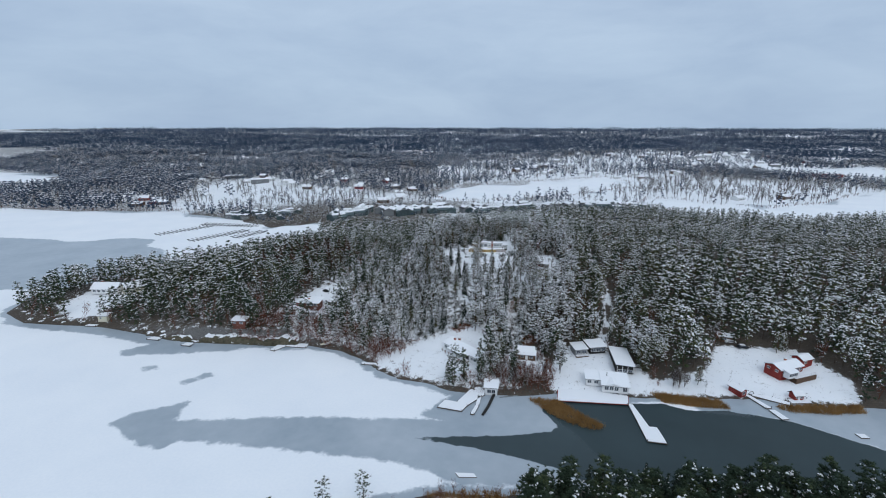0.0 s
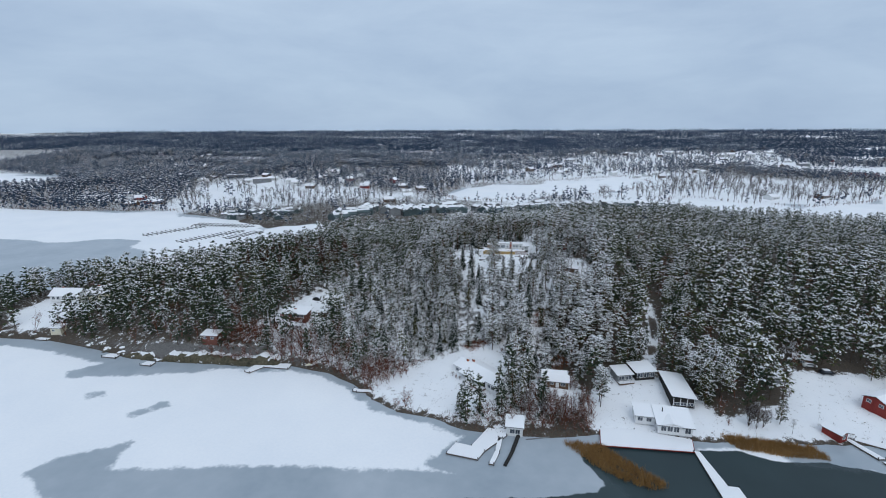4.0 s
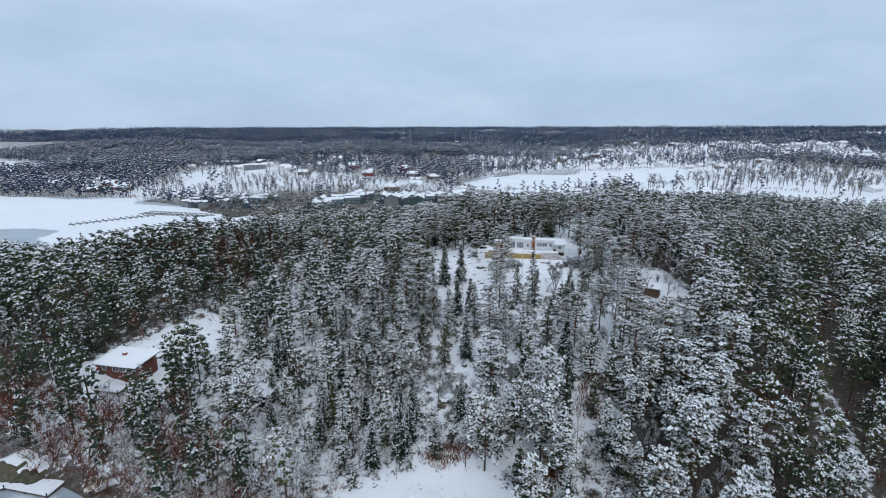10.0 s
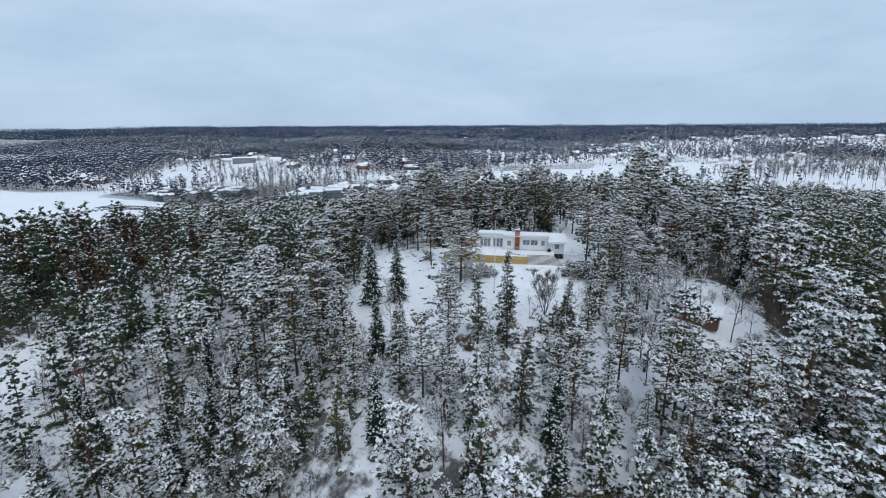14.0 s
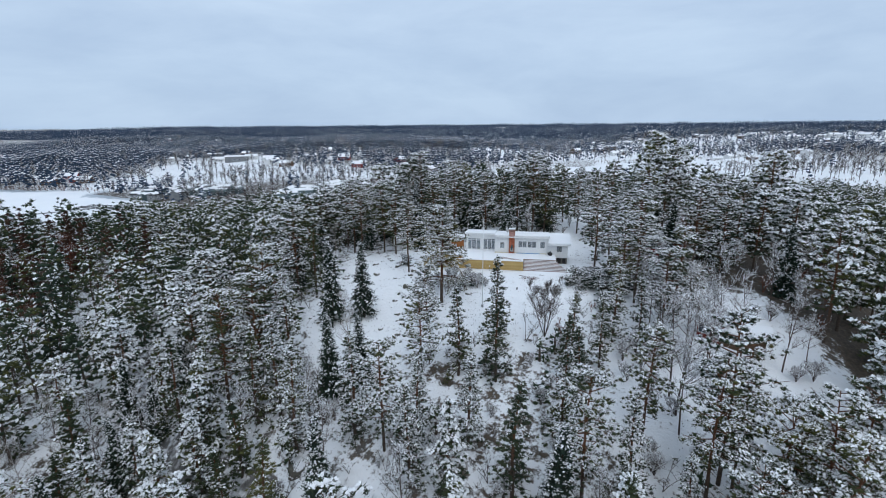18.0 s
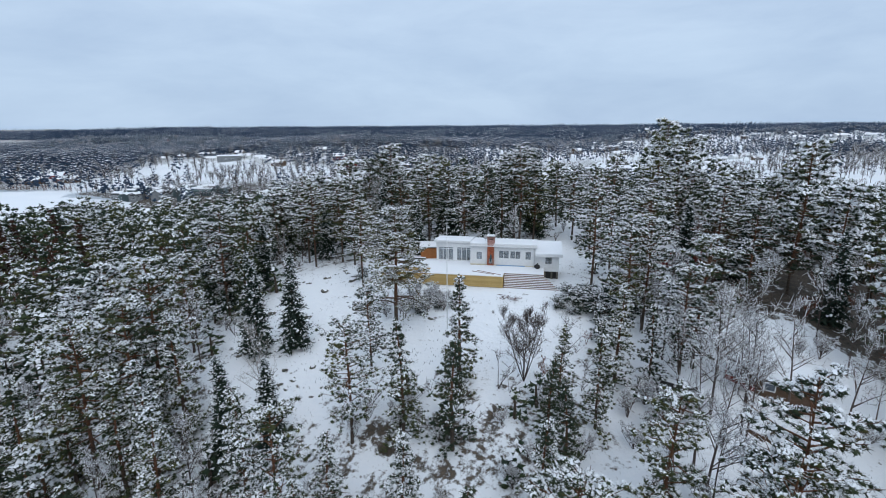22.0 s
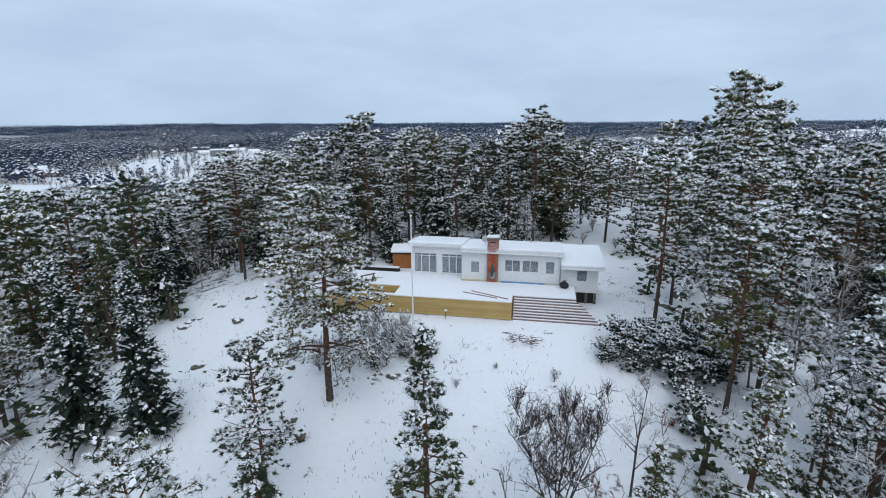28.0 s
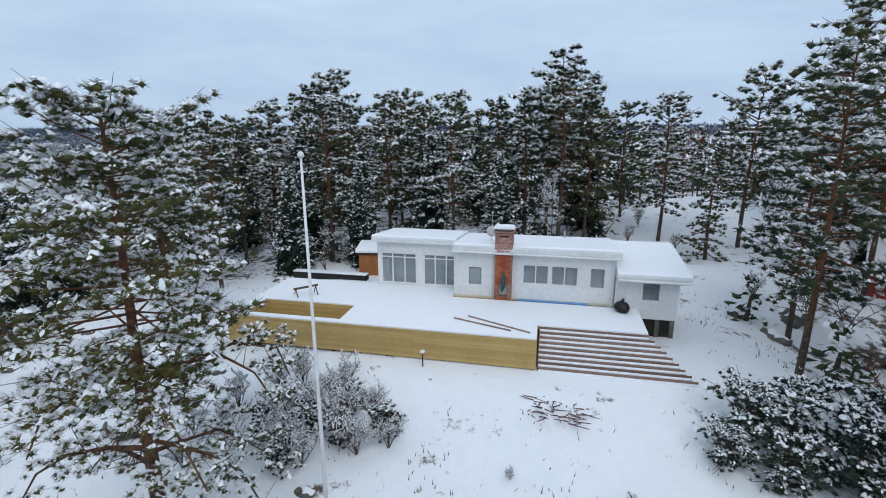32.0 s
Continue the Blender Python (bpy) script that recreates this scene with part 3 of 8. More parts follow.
def open_edge(x, y):
    return np.clip(edge_distance(x, y, OPEN), -8, 8)


ice = new("water", grid_mesh("water", spread(-212, 170, 1.5, -3300, 800), spread(118, 214, 1.5, -1900, 1050), lambda x, y: 0 * x, [ICE_MAT], {"snow_edge": snow_edge, "open_edge": open_edge}))
tagged(ice, "frozen bay with snow, wet grey ice and dark open water", "water", kind="structure")

# ---- trees ----


def blades(rng, c, size, k, up=0.25, slim=0.3, out=None):
    """k flat tufts of needles round each centre."""
    n = len(c)
    d = rng.normal(size=(n, k, 3))
    d[:, :, 2] = d[:, :, 2] * 0.7 + up
    if out is not None:
        d += 0.6 * out[:, None, :]
    d /= np.linalg.norm(d, axis=2, keepdims=True) + 1e-6
    s = np.cross(d, rng.normal(size=(n, k, 3)))
    s /= np.linalg.norm(s, axis=2, keepdims=True) + 1e-6
    ln = size[:, None, None] * rng.uniform(0.7, 1.25, (n, k, 1))
    p = c[:, None, :] - d * ln * 0.25
    v = np.stack([p + s * ln * slim, p - s * ln * slim * 0.6, p + d * ln * 1.15], 2).reshape(-1, 3)
    return v, np.arange(len(v)).reshape(-1, 3)


def pads(rng, c, r, sides=6, thick=0.45, tilt=0.35):
    """Cushions of snow lying on the boughs: a low dome of uneven outline."""
    n = len(c)
    a = np.arange(sides) * 2 * np.pi / sides + rng.uniform(0, 6.28, (n, 1))
    rr = r[:, None] * rng.uniform(0.55, 1.25, (n, sides))
    tl = rng.normal(size=(n, 2)) * tilt
    ring = np.stack([np.cos(a) * rr, np.sin(a) * rr, -thick * r[:, None] * rng.uniform(0.5, 1.3, (n, sides))], 2)
    ring[:, :, 2] += ring[:, :, 0] * tl[:, :1] + ring[:, :, 1] * tl[:, 1:]
    v = np.concatenate([np.zeros((n, 1, 3)), ring], 1) + c[:, None, :]
    k = np.arange(sides)
    f = np.stack([np.zeros(sides, int), 1 + k, 1 + (k + 1) % sides], 1)
    f = (f[None] + (np.arange(n) * (sides + 1))[:, None, None]).reshape(-1, 3)
    return v.reshape(-1, 3), f


def sticks(a, b, ra, rb, sides=3):
    """Tapered rods from a to b."""
    n = len(a)
    d = b - a
    d = d / (np.linalg.norm(d, axis=1, keepdims=True) + 1e-6)
    s = np.cross(d, np.array([0.31, 0.87, 0.38]))
    s /= np.linalg.norm(s, axis=1, keepdims=True) + 1e-6
    u = np.cross(d, s)
    t = np.arange(sides) * 2 * np.pi / sides
    ring = np.cos(t)[None, :, None] * s[:, None] + np.sin(t)[None, :, None] * u[:, None]
    v = np.concatenate([a[:, None] + ring * np.reshape(ra, (-1, 1, 1)), b[:, None] + ring * np.reshape(rb, (-1, 1, 1))], 1)
    k = np.arange(sides)
    j = (k + 1) % sides
    f = np.concatenate([np.stack([k, j, j + sides], 1), np.stack([k, j + sides, k + sides], 1)])
    f = (f[None] + (np.arange(n) * 2 * sides)[:, None, None]).reshape(-1, 3)
    return v.reshape(-1, 3), f


def slivers(rng, a, b, w):
    """Thin tapering twigs, one triangle each."""
    s = np.cross(b - a, rng.normal(size=a.shape))
    s /= np.linalg.norm(s, axis=1, keepdims=True) + 1e-6
    v = np.stack([a + s * w, a - s * w, b], 1).reshape(-1, 3)
    return v, np.arange(len(v)).reshape(-1, 3)


def join(parts):
    vs, fs, o = [], [], 0
    for v, f in parts:
        vs.append(v)
        fs.append(f + o)
        o += len(v)
    return np.concatenate(vs), np.concatenate(fs)


def trunk_line(rng, h, bend):
    z = np.linspace(0, 1, 7)
    x = bend * np.sin(z * rng.uniform(2, 4) + rng.uniform(0, 6)) * z
    y = bend * np.sin(z * rng.uniform(2, 4) + rng.uniform(0, 6)) * z
    return np.stack([x, y, z * h], 1)


def along(line, u):
    u = np.clip(u, 0, 0.9999) * (len(line) - 1)
    i = u.astype(int)
    return line[i] + (line[i + 1] - line[i]) * (u - i)[:, None]


def cores(rng, c, r, flat=0.6):
    """A small dark faceted heart inside each tuft, which closes the crown."""
    n = len(c)
    base = np.array([[1, 0, 0], [0, 1, 0], [-1, 0, 0], [0, -1, 0], [0, 0, flat], [0, 0, -flat]], float)
    a = rng.uniform(0, 6.28, n)
    v = np.repeat(base[None], n, 0) * rng.uniform(0.6, 1.25, (n, 6, 1))
    x = v[:, :, 0] * np.cos(a)[:, None] - v[:, :, 1] * np.sin(a)[:, None]
    y = v[:, :, 0] * np.sin(a)[:, None] + v[:, :, 1] * np.cos(a)[:, None]
    v = np.stack([x, y, v[:, :, 2]], 2) * r[:, None, None] + c[:, None]
    f = np.array([[0, 1, 4], [1, 2, 4], [2, 3, 4], [3, 0, 4], [1, 0, 5], [2, 1, 5], [3, 2, 5], [0, 3, 5]])
    return v.reshape(-1, 3), (f[None] + (np.arange(n) * 6)[:, None, None]).reshape(-1, 3)


def spikes(rng, c, r, k, slim=0.2, up=0.15, flat=0.7, lo=0.2, hi=1.15, top=False):
    """Needle sprays that stand out from the middle of each tuft."""
    n = len(c)
    d = rng.normal(size=(n, k, 3))
    if top:
        d[:, :, 2] = np.abs(d[:, :, 2])
    d[:, :, 2] = d[:, :, 2] * flat + up
    d /= np.linalg.norm(d, axis=2, keepdims=True) + 1e-6
    d[:, :, 2] *= flat
    s = np.cross(d, rng.normal(size=(n, k, 3)))
    s /= np.linalg.norm(s, axis=2, keepdims=True) + 1e-6
    rr = r[:, None, None]
    ln = rng.uniform(0.75, 1.2, (n, k, 1)) * hi
    p = c[:, None] + d * rr * lo
    q = c[:, None] + d * rr * ln
    v = np.stack([p + s * rr * slim, p - s * rr * slim, q], 2).reshape(-1, 3)
    return v, np.arange(len(v)).reshape(-1, 3)


def pine(seed, h=13.0, base=0.4, reach=2.6, boughs=40, clumps=3, k=14, rc=0.5, snow=0.7, thick=0.17, limbs=True, slim=0.2, caps=3, side=5, frost=4, drop=0, cone=False, lone=0.0, cap_r=0.4):
    """A Scots pine: bare lower trunk and a crown of tufted boughs; returns trunk, needles and snow."""
    rng = np.random.RandomState(seed)
    line = trunk_line(rng, h, 0.28)
    tr = [sticks(line[:-1], line[1:], np.linspace(thick, thick * 0.3, 6), np.linspace(thick * 0.87, thick * 0.15, 6), 7)] if limbs else [sticks(line[:1], line[4:5], [thick], [thick * 0.5], 4)]
    n = boughs
    u = base + (0.985 - base) * (np.arange(n) + rng.uniform(0, 1, n)) / n
    lift = (u - base) / (1 - base)
    az = rng.uniform(-0.5, 0.5, n) + np.arange(n) * 2.4
    shape = np.interp(lift, [0, 0.12, 0.4, 0.68, 0.88, 1], [0.5, 0.85, 1.0, 0.88, 0.6, 0.22])
    if cone:
        shape = (1.03 - lift) ** 0.8
    rad = reach * shape * rng.uniform(0.5, 1.15, n) + 0.12
    p0 = along(line, u)
    rise = rng.uniform(-0.30, 0.36, n) * rad + (0.48 * lift - (0.2 if cone else 0.0)) * rad
    p1 = p0 + np.stack([np.cos(az) * rad, np.sin(az) * rad, rise], 1)
    pm = (p0 + p1) / 2 + np.stack([0 * rad, 0 * rad, -0.08 * rad + 0.02], 1)
    if limbs:
        rb = (0.011 + 0.008 * rad) * (1 if drop else 1.7)
        tr += [sticks(p0, pm, rb, rb * 0.6, 4), sticks(pm, p1, rb * 0.6, rb * 0.2, 3)]
        # dead lower limbs
        m = 7
        q0 = along(line, rng.uniform(0.18, base + 0.05, m))
        a2 = rng.uniform(0, 6.28, m)
        tr.append(sticks(q0, q0 + np.stack([np.cos(a2), np.sin(a2), rng.uniform(-0.3, 0.2, m)], 1) * rng.uniform(0.5, 1.6, (m, 1)), np.full(m, 0.03), np.full(m, 0.008), 3))
    # tufts along the outer part of each bough, some to its sides
    t = np.linspace(0.35 if cone else 0.42, 1.0, clumps)[None] + rng.uniform(-0.1, 0.06, (n, clumps))
    c = p0[:, None] + (p1 - p0)[:, None] * t[:, :, None]
    side_way = np.stack([-np.sin(az), np.cos(az), 0 * az], 1)[:, None]
    c = c + side_way * (rng.uniform(-1, 1, (n, clumps)) * 0.34 * rad[:, None] * np.sqrt(np.clip(t, 0, 1)))[:, :, None] + rng.normal(size=c.shape) * np.array([0.12, 0.12, 0.34]) * rc - np.array([0, 0, 0.16]) * (rad[:, None] * np.clip(t, 0, 1.1) ** 2)[:, :, None]
    r = rc * rng.uniform(0.65, 1.3, (n, clumps)) * (0.62 + 0.38 * np.sqrt(np.clip(rad / max(reach, 0.1), 0, 1)))[:, None]
    load = np.clip(rng.normal(1.0, 0.55, (n, 1)), 0.0, 2.0) * np.interp(t, [0.3, 0.8], [0.35, 1.25]) * (0.3 + 0.95 * lift[:, None])
    c, r, load = c.reshape(-1, 3), r.ravel(), load.ravel()
    if drop:
        # long crooked lower limbs that hang towards the ground
        q = along(line, rng.uniform(0.17, base + 0.06, drop))
        a2 = np.arange(drop) * 2.4 + rng.uniform(-0.4, 0.4, drop)
        d2 = np.stack([np.cos(a2), np.sin(a2), 0 * a2], 1)
        ln = rng.uniform(2.2, 4.2, (drop, 1))
        w = 0.05 + 0.012 * ln[:, 0]
        for g, (f, dz) in enumerate(((0.3, 0.16), (0.62, -0.04), (0.85, -0.34), (1.0, -0.62))):
            nq = q + (d2 * (f - (0, 0.3, 0.62, 0.85)[g]) + np.array([0, 0, dz * 0.45])) * ln + rng.normal(size=q.shape) * 0.16
            tr.append(sticks(q, nq, w, w * 0.7, 5))
            for r_ in range(3):
                tp = q + (nq - q) * rng.uniform(0.2, 1, (drop, 1))
                te = tp + rng.normal(size=tp.shape) * np.array([0.5, 0.5, 0.35])
                tr.append(sticks(tp, te, w * 0.35, w * 0.1, 3))
                if g > 0:
                    m = 8 if lone else 4
                    tc = (te[:, None] + rng.normal(size=(drop, m, 3)) * np.array([0.26, 0.26, 0.14])).reshape(-1, 3)
                    c, r, load = np.concatenate([c, tc]), np.append(r, rc * rng.uniform(0.5, 0.85, len(tc))), np.append(load, np.full(len(tc), 0.75))
            q, w = nq, w * 0.7
    top = along(line, np.full(3, 0.985)) + rng.normal(size=(3, 3)) * 0.16
    c, r, load = np.concatenate([c, top]), np.append(r, np.full(3, rc * 0.55)), np.append(load, np.ones(3))
    nd = [spikes(rng, c, r, k, slim, 0.08, 0.8, 0.25, 1.1)]
    if lone < 1:
        nd.append(cores(rng, c, r * (0.62 - 0.3 * lone), 0.7))
    nd = join(nd)
    keep = rng.uniform(size=len(c)) < snow * load
    cs, rs = np.repeat(c[keep], caps, 0), np.repeat(r[keep], caps)
    # cushions of snow that overlap on the upper side of each loaded tuft
    rho, turn = 0.85 * np.sqrt(rng.uniform(0, 1, len(cs))), rng.uniform(0, 6.28, len(cs))
    cs = cs + np.stack([rho * np.cos(turn), rho * np.sin(turn), 0.72 * np.sqrt(1 - rho ** 2) + 0.02], 1) * rs[:, None]
    sn = [pads(rng, cs, rs * cap_r * rng.uniform(0.5, 1.4, len(cs)), side, 0.8, 0.5)]
    if frost:
        fr = rng.uniform(size=len(c)) < 1.15 * snow * load
        sn.append(spikes(rng, c[fr] + np.array([0, 0, 0.1]) * r[fr][:, None], r[fr], frost, slim * 0.9, 0.1, 0.8, 0.4, 1.16, True))
    return join(tr), nd, join(sn)


def spruce(seed, h=11.0, reach=2.1, tiers=17, per=7, k=7, size=0.42, snow=0.6, thick=0.14, slim=0.22, tufts=4, side=5, white=0):
    """A Norway spruce: a cone of drooping boughs down to the ground."""
    rng = np.random.RandomState(seed)
    line = trunk_line(rng, h, 0.1)
    tr = [sticks(line[:-1], line[1:], np.linspace(thick, thick * 0.25, 6), np.linspace(thick * 0.8, thick * 0.08, 6), 6)]
    u = np.repeat(np.linspace(0.07, 0.97, tiers), per) + rng.uniform(-0.02, 0.02, tiers * per)
    n = len(u)
    rad = reach * (1 - u) ** 0.8 * rng.uniform(0.6, 1.15, n) + 0.1
    az = rng.uniform(0, 6.28, n)
    p0 = along(line, np.clip(u, 0, 1))
    p1 = p0 + np.stack([np.cos(az) * rad, np.sin(az) * rad, -0.28 * rad + 0.05], 1)
    tr.append(sticks(p0, p1, 0.014 + 0.008 * rad, np.full(n, 0.005), 3))
    t = np.linspace(0.22, 1.0, tufts)[None] + rng.uniform(-0.08, 0.08, (n, tufts))
    c = (p0[:, None] + (p1 - p0)[:, None] * t[:, :, None] + rng.normal(size=(n, tufts, 3)) * np.array([0.12, 0.12, 0.06])).reshape(-1, 3)
    out = np.repeat((p1 - p0) / np.linalg.norm(p1 - p0, axis=1, keepdims=True), tufts, 0)
    sz = size * rng.uniform(0.7, 1.2, len(c)) * (0.55 + 0.45 * np.repeat(1 - u, tufts))
    nd = blades(rng, c, sz, k, -0.15, slim, out)
    cc = np.concatenate([p0 + (p1 - p0) * f for f in (0.25, 0.6)])
    nd = join([nd, blades(rng, cc, np.tile(0.22 + 0.3 * rad, 2), 3, -0.4, 0.3, np.tile(out[::tufts], (2, 1)))])
    keep = rng.uniform(size=len(c)) < snow * np.interp(t.ravel(), [0.3, 0.7], [0.15, 1.25]) * np.repeat(0.4 + 0.8 * u, tufts)
    sn = pads(rng, c[keep] + np.array([0, 0, 0.07]), sz[keep] * rng.uniform(0.32, 0.72, keep.sum()), side, 0.5)
    if white:
        fr = keep & (rng.uniform(size=len(c)) < 0.7)
        sn = join([sn, blades(rng, c[fr] + np.array([0, 0, 0.07]), sz[fr] * 0.9, white, 0.1, slim * 0.8, out[fr])])
    return join(tr), nd, sn


def bare_tree(seed, h=8.0, limbs=16, twigs=7, fine=5, thick=0.09, snow=0.4, stems=1, reach=0.36, flat=False):
    """A leafless birch or aspen with snow lying along its twigs."""
    rng = np.random.RandomState(seed)
    tr, tips, sn = [], [], []
    for s in range(stems):
        line = trunk_line(rng, h * rng.uniform(0.8, 1), 0.25)
        lean = rng.normal(size=2) * (0.05 if stems == 1 else 0.22)
        line[:, :2] += line[:, 2:] * lean
        tr.append(sticks(line[:-1], line[1:], np.linspace(thick, thick * 0.25, 6), np.linspace(thick * 0.85, thick * 0.1, 6), 5))
        m = max(4, limbs // stems)
        u = rng.uniform(0.25, 0.97, m)
        p0 = along(line, u)
        az = rng.uniform(0, 6.28, m)
        ln = h * reach * (1.05 - u) ** 0.7 * rng.uniform(0.7, 1.2, m)
        p1 = p0 + np.stack([np.cos(az) * ln * 0.75, np.sin(az) * ln * 0.75, ln * 0.8], 1)
        rb = 0.012 + 0.011 * ln
        tr.append(sticks(p0, p1, rb, rb * 0.35, 3))
        t = rng.uniform(0.25, 1.0, (m, twigs))
        q0 = (p0[:, None] + (p1 - p0)[:, None] * t[:, :, None]).reshape(-1, 3)
        q1 = q0 + rng.normal(size=q0.shape) * np.repeat(ln, twigs)[:, None] * 0.22 + np.array([0, 0, 0.13 * h * 0.5])
        tr.append(slivers(rng, q0, q1, 0.035) if flat else sticks(q0, q1, np.full(len(q0), 0.011), np.full(len(q0), 0.004), 3))
        t = rng.uniform(0.2, 1.0, (len(q0), fine))
        r0 = (q0[:, None] + (q1 - q0)[:, None] * t[:, :, None]).reshape(-1, 3)
        r1 = r0 + rng.normal(size=r0.shape) * 0.05 * h * 0.6 + np.array([0, 0, 0.02 * h])
        tr.append(slivers(rng, r0, r1, 0.02 if flat else 0.012))
        if snow:
            up = np.array([0, 0, 0.014])
            kq, kr = rng.uniform(size=len(q0)) < snow, rng.uniform(size=len(r0)) < snow
            sn += [slivers(rng, q0[kq] + up, q1[kq] + up, 0.05) if flat else sticks(q0[kq] + up, q1[kq] + up, np.full(kq.sum(), 0.017), np.full(kq.sum(), 0.009), 3), slivers(rng, r0[kr] + up, r1[kr] + up, 0.035 if flat else 0.022)]
    return join(tr), join(sn) if sn else (np.zeros((0, 3)), np.zeros((0, 3), int))


def rotate_many(v, at, rz, s):
    """Copies of the points v at many places, one block after another."""
    c, n = np.cos(rz)[:, None], np.sin(rz)[:, None]
    x = (v[None, :, 0] * c - v[None, :, 1] * n) * s[:, None] + at[:, 0:1]
    y = (v[None, :, 0] * n + v[None, :, 1] * c) * s[:, None] + at[:, 1:2]
    z = v[None, :, 2] * s[:, None] + at[:, 2:3]
    return np.stack([x, y, z], 2).reshape(-1, 3)


class Grove:
    """Joins many trees into one mesh a material."""

    def __init__(self):
        self.v, self.f, self.o = {}, {}, {}

    def add(self, key, vf, at, rz, s):
        v, f = vf
        if not len(at) or not len(v):
            return
        o = self.o.get(key, 0)
        self.v.setdefault(key, []).append(rotate_many(v, at, rz, s))
        self.f.setdefault(key, []).append((f[None] + (np.arange(len(at)) * len(v))[:, None, None]).reshape(-1, 3) + o)
        self.o[key] = o + len(at) * len(v)

    def finish(self, name, label, category, mats, names):
        root = thing(name, (0, 0, 0), 0, label, category)
        root["kind"] = "stuff"
        for key in self.v:
            me = mesh_arrays(names[key], np.concatenate(self.v[key]), np.concatenate(self.f[key]), [mats[key]])
            tagged(part_mesh(names[key], me, root), kind="stuff")
        return root


def scatter(rng, x0, x1, y0, y1, gap, keep):
    """Uneven places about gap metres apart where keep is true."""
    nx, ny = int((x1 - x0) / gap), int((y1 - y0) / gap)
    gx, gy = np.meshgrid(np.arange(nx), np.arange(ny))
    x = x0 + (gx.ravel() + 0.5 * (gy.ravel() % 2) + rng.uniform(-0.42, 0.42, nx * ny)) * gap
    y = y0 + (gy.ravel() + rng.uniform(-0.42, 0.42, nx * ny)) * gap
    ok = keep(x, y)
    return x[ok], y[ok]


def placed(rng, x, y, lo, hi, sink=0.1):
    at = np.stack([x, y, height(x, y) - sink], 1)
    return at, rng.uniform(0, 6.28, len(x)), rng.uniform(lo, hi, len(x))


def tree_kind(name, label, category, group, parts):
    """A first tree of a kind, from which the others are copied."""
    def make(at, rz, s):
        ob = thing(name, at, rz, label, category, group)
        ob.scale = (s, s, s)
        for pn, me, pl in parts:
            tagged(part_mesh(pn, me, ob, None, pl), kind="" if pn == "trunk" else "stuff")
        return ob
    first = []

    def plant(x, y, s=1.0, rz=0.0, sink=0.1, z=None):
        z = float(height(x, y)) - sink if z is None else z
        if not first:
            first.append(make((x, y, z), rz, s))
            return first[0]
        ob = copy_thing(first[0], pose(x, y, z, 0, 0, rz))
        ob.scale = (s, s, s)
        return ob
    return plant


def pine_parts(vfs, needle, bark=None):
    t, nd, sn = vfs
    return [("trunk", mesh_arrays("trunk", *t, [bark or BARK], True), ""), ("crown", mesh_arrays("crown", *nd, [needle]), "dark green needles"), ("snow_load", mesh_arrays("snow_load", *sn, [SNOW_BOUGH], True), "white snow on the boughs")]


# height, first bough, reach, boughs, snow, frosted sprays, conical
SHAPES = ((13.0, 0.28, 2.8, 46, 0.8, 4, False), (12.0, 0.18, 2.6, 48, 0.28, 1, False), (14.0, 0.34, 2.9, 46, 1.0, 5, False), (10.5, 0.05, 2.2, 54, 0.6, 3, True), (12.5, 0.24, 2.9, 48, 1.4, 7, False), (9.5, 0.06, 1.9, 52, 0.2, 1, True), (10.0, 0.05, 2.1, 52, 1.3, 7, True))
PINES = [tree_kind("pine_tree", "tall snow-laden Scots pine standing in the snow" if not cone else "young conical pine dusted with snow", "tree", "pines on the slope", pine_parts(pine(100 + i, h, b, r, n + 4, 5, 16, 0.46 if not cone else 0.37, sn_ * 1.05, slim=0.08, caps=5, frost=w + 5, cone=cone, cap_r=0.35), NEEDLE, PINE_BARK))
         for i, (h, b, r, n, sn_, w, cone) in enumerate(SHAPES)]
# the same pines with finer needles, for the yard and its edge
FINE_PINES = [tree_kind("pine_tree", "Scots pine with snow lying along its boughs" if not cone else "young conical pine with snow on its boughs", "tree", "pines round the yard", pine_parts(pine(100 + i, h, b, r, n + 6, 9, 22, 0.31 if not cone else 0.26, sn_ * 0.95, slim=0.055, caps=5, frost=w + 7, cone=cone, cap_r=0.26), NEEDLE, PINE_BARK))
              for i, (h, b, r, n, sn_, w, cone) in enumerate(SHAPES)]
HERO = tree_kind("pine_tree", "old Scots pine with an orange trunk and snowy layered boughs", "tree", "pines round the yard", pine_parts(pine(131, 13.6, 0.42, 3.5, 92, 18, 26, 0.25, 1.4, slim=0.04, thick=0.25, caps=4, frost=10, drop=11, lone=0.4, cap_r=0.3), NEEDLE_OLIVE, PINE_BARK))
JUNIPERS = [tree_kind("juniper_bush", "dark juniper bush heaped with snow", "bush", "junipers in the yard", pine_parts(pine(190 + i, 2.0, 0.02, 1.4, 38, 6, 30, 0.2, 0.9, slim=0.05, thick=0.05, caps=4, frost=6, cap_r=0.3), NEEDLE_DARK)) for i in range(2)]
SPRUCES = [tree_kind("spruce_tree", "dark green spruce dusted with snow", "tree", "spruces on the slope", pine_parts(spruce(140 + i, h, r, 24, 9, 7, 0.30, 0.72, slim=0.15, tufts=6, white=3, side=4), NEEDLE_DARK)) for i, (h, r) in enumerate(((10.0, 2.0), (8.0, 1.8)))]


def bare_parts(vfs, mat):
    t, sn = vfs
    return [("crown", mesh_arrays("crown", *t, [mat]), ""), ("snow_load", mesh_arrays("snow_load", *sn, [SNOW_BOUGH]), "thin snow lying on the twigs")]


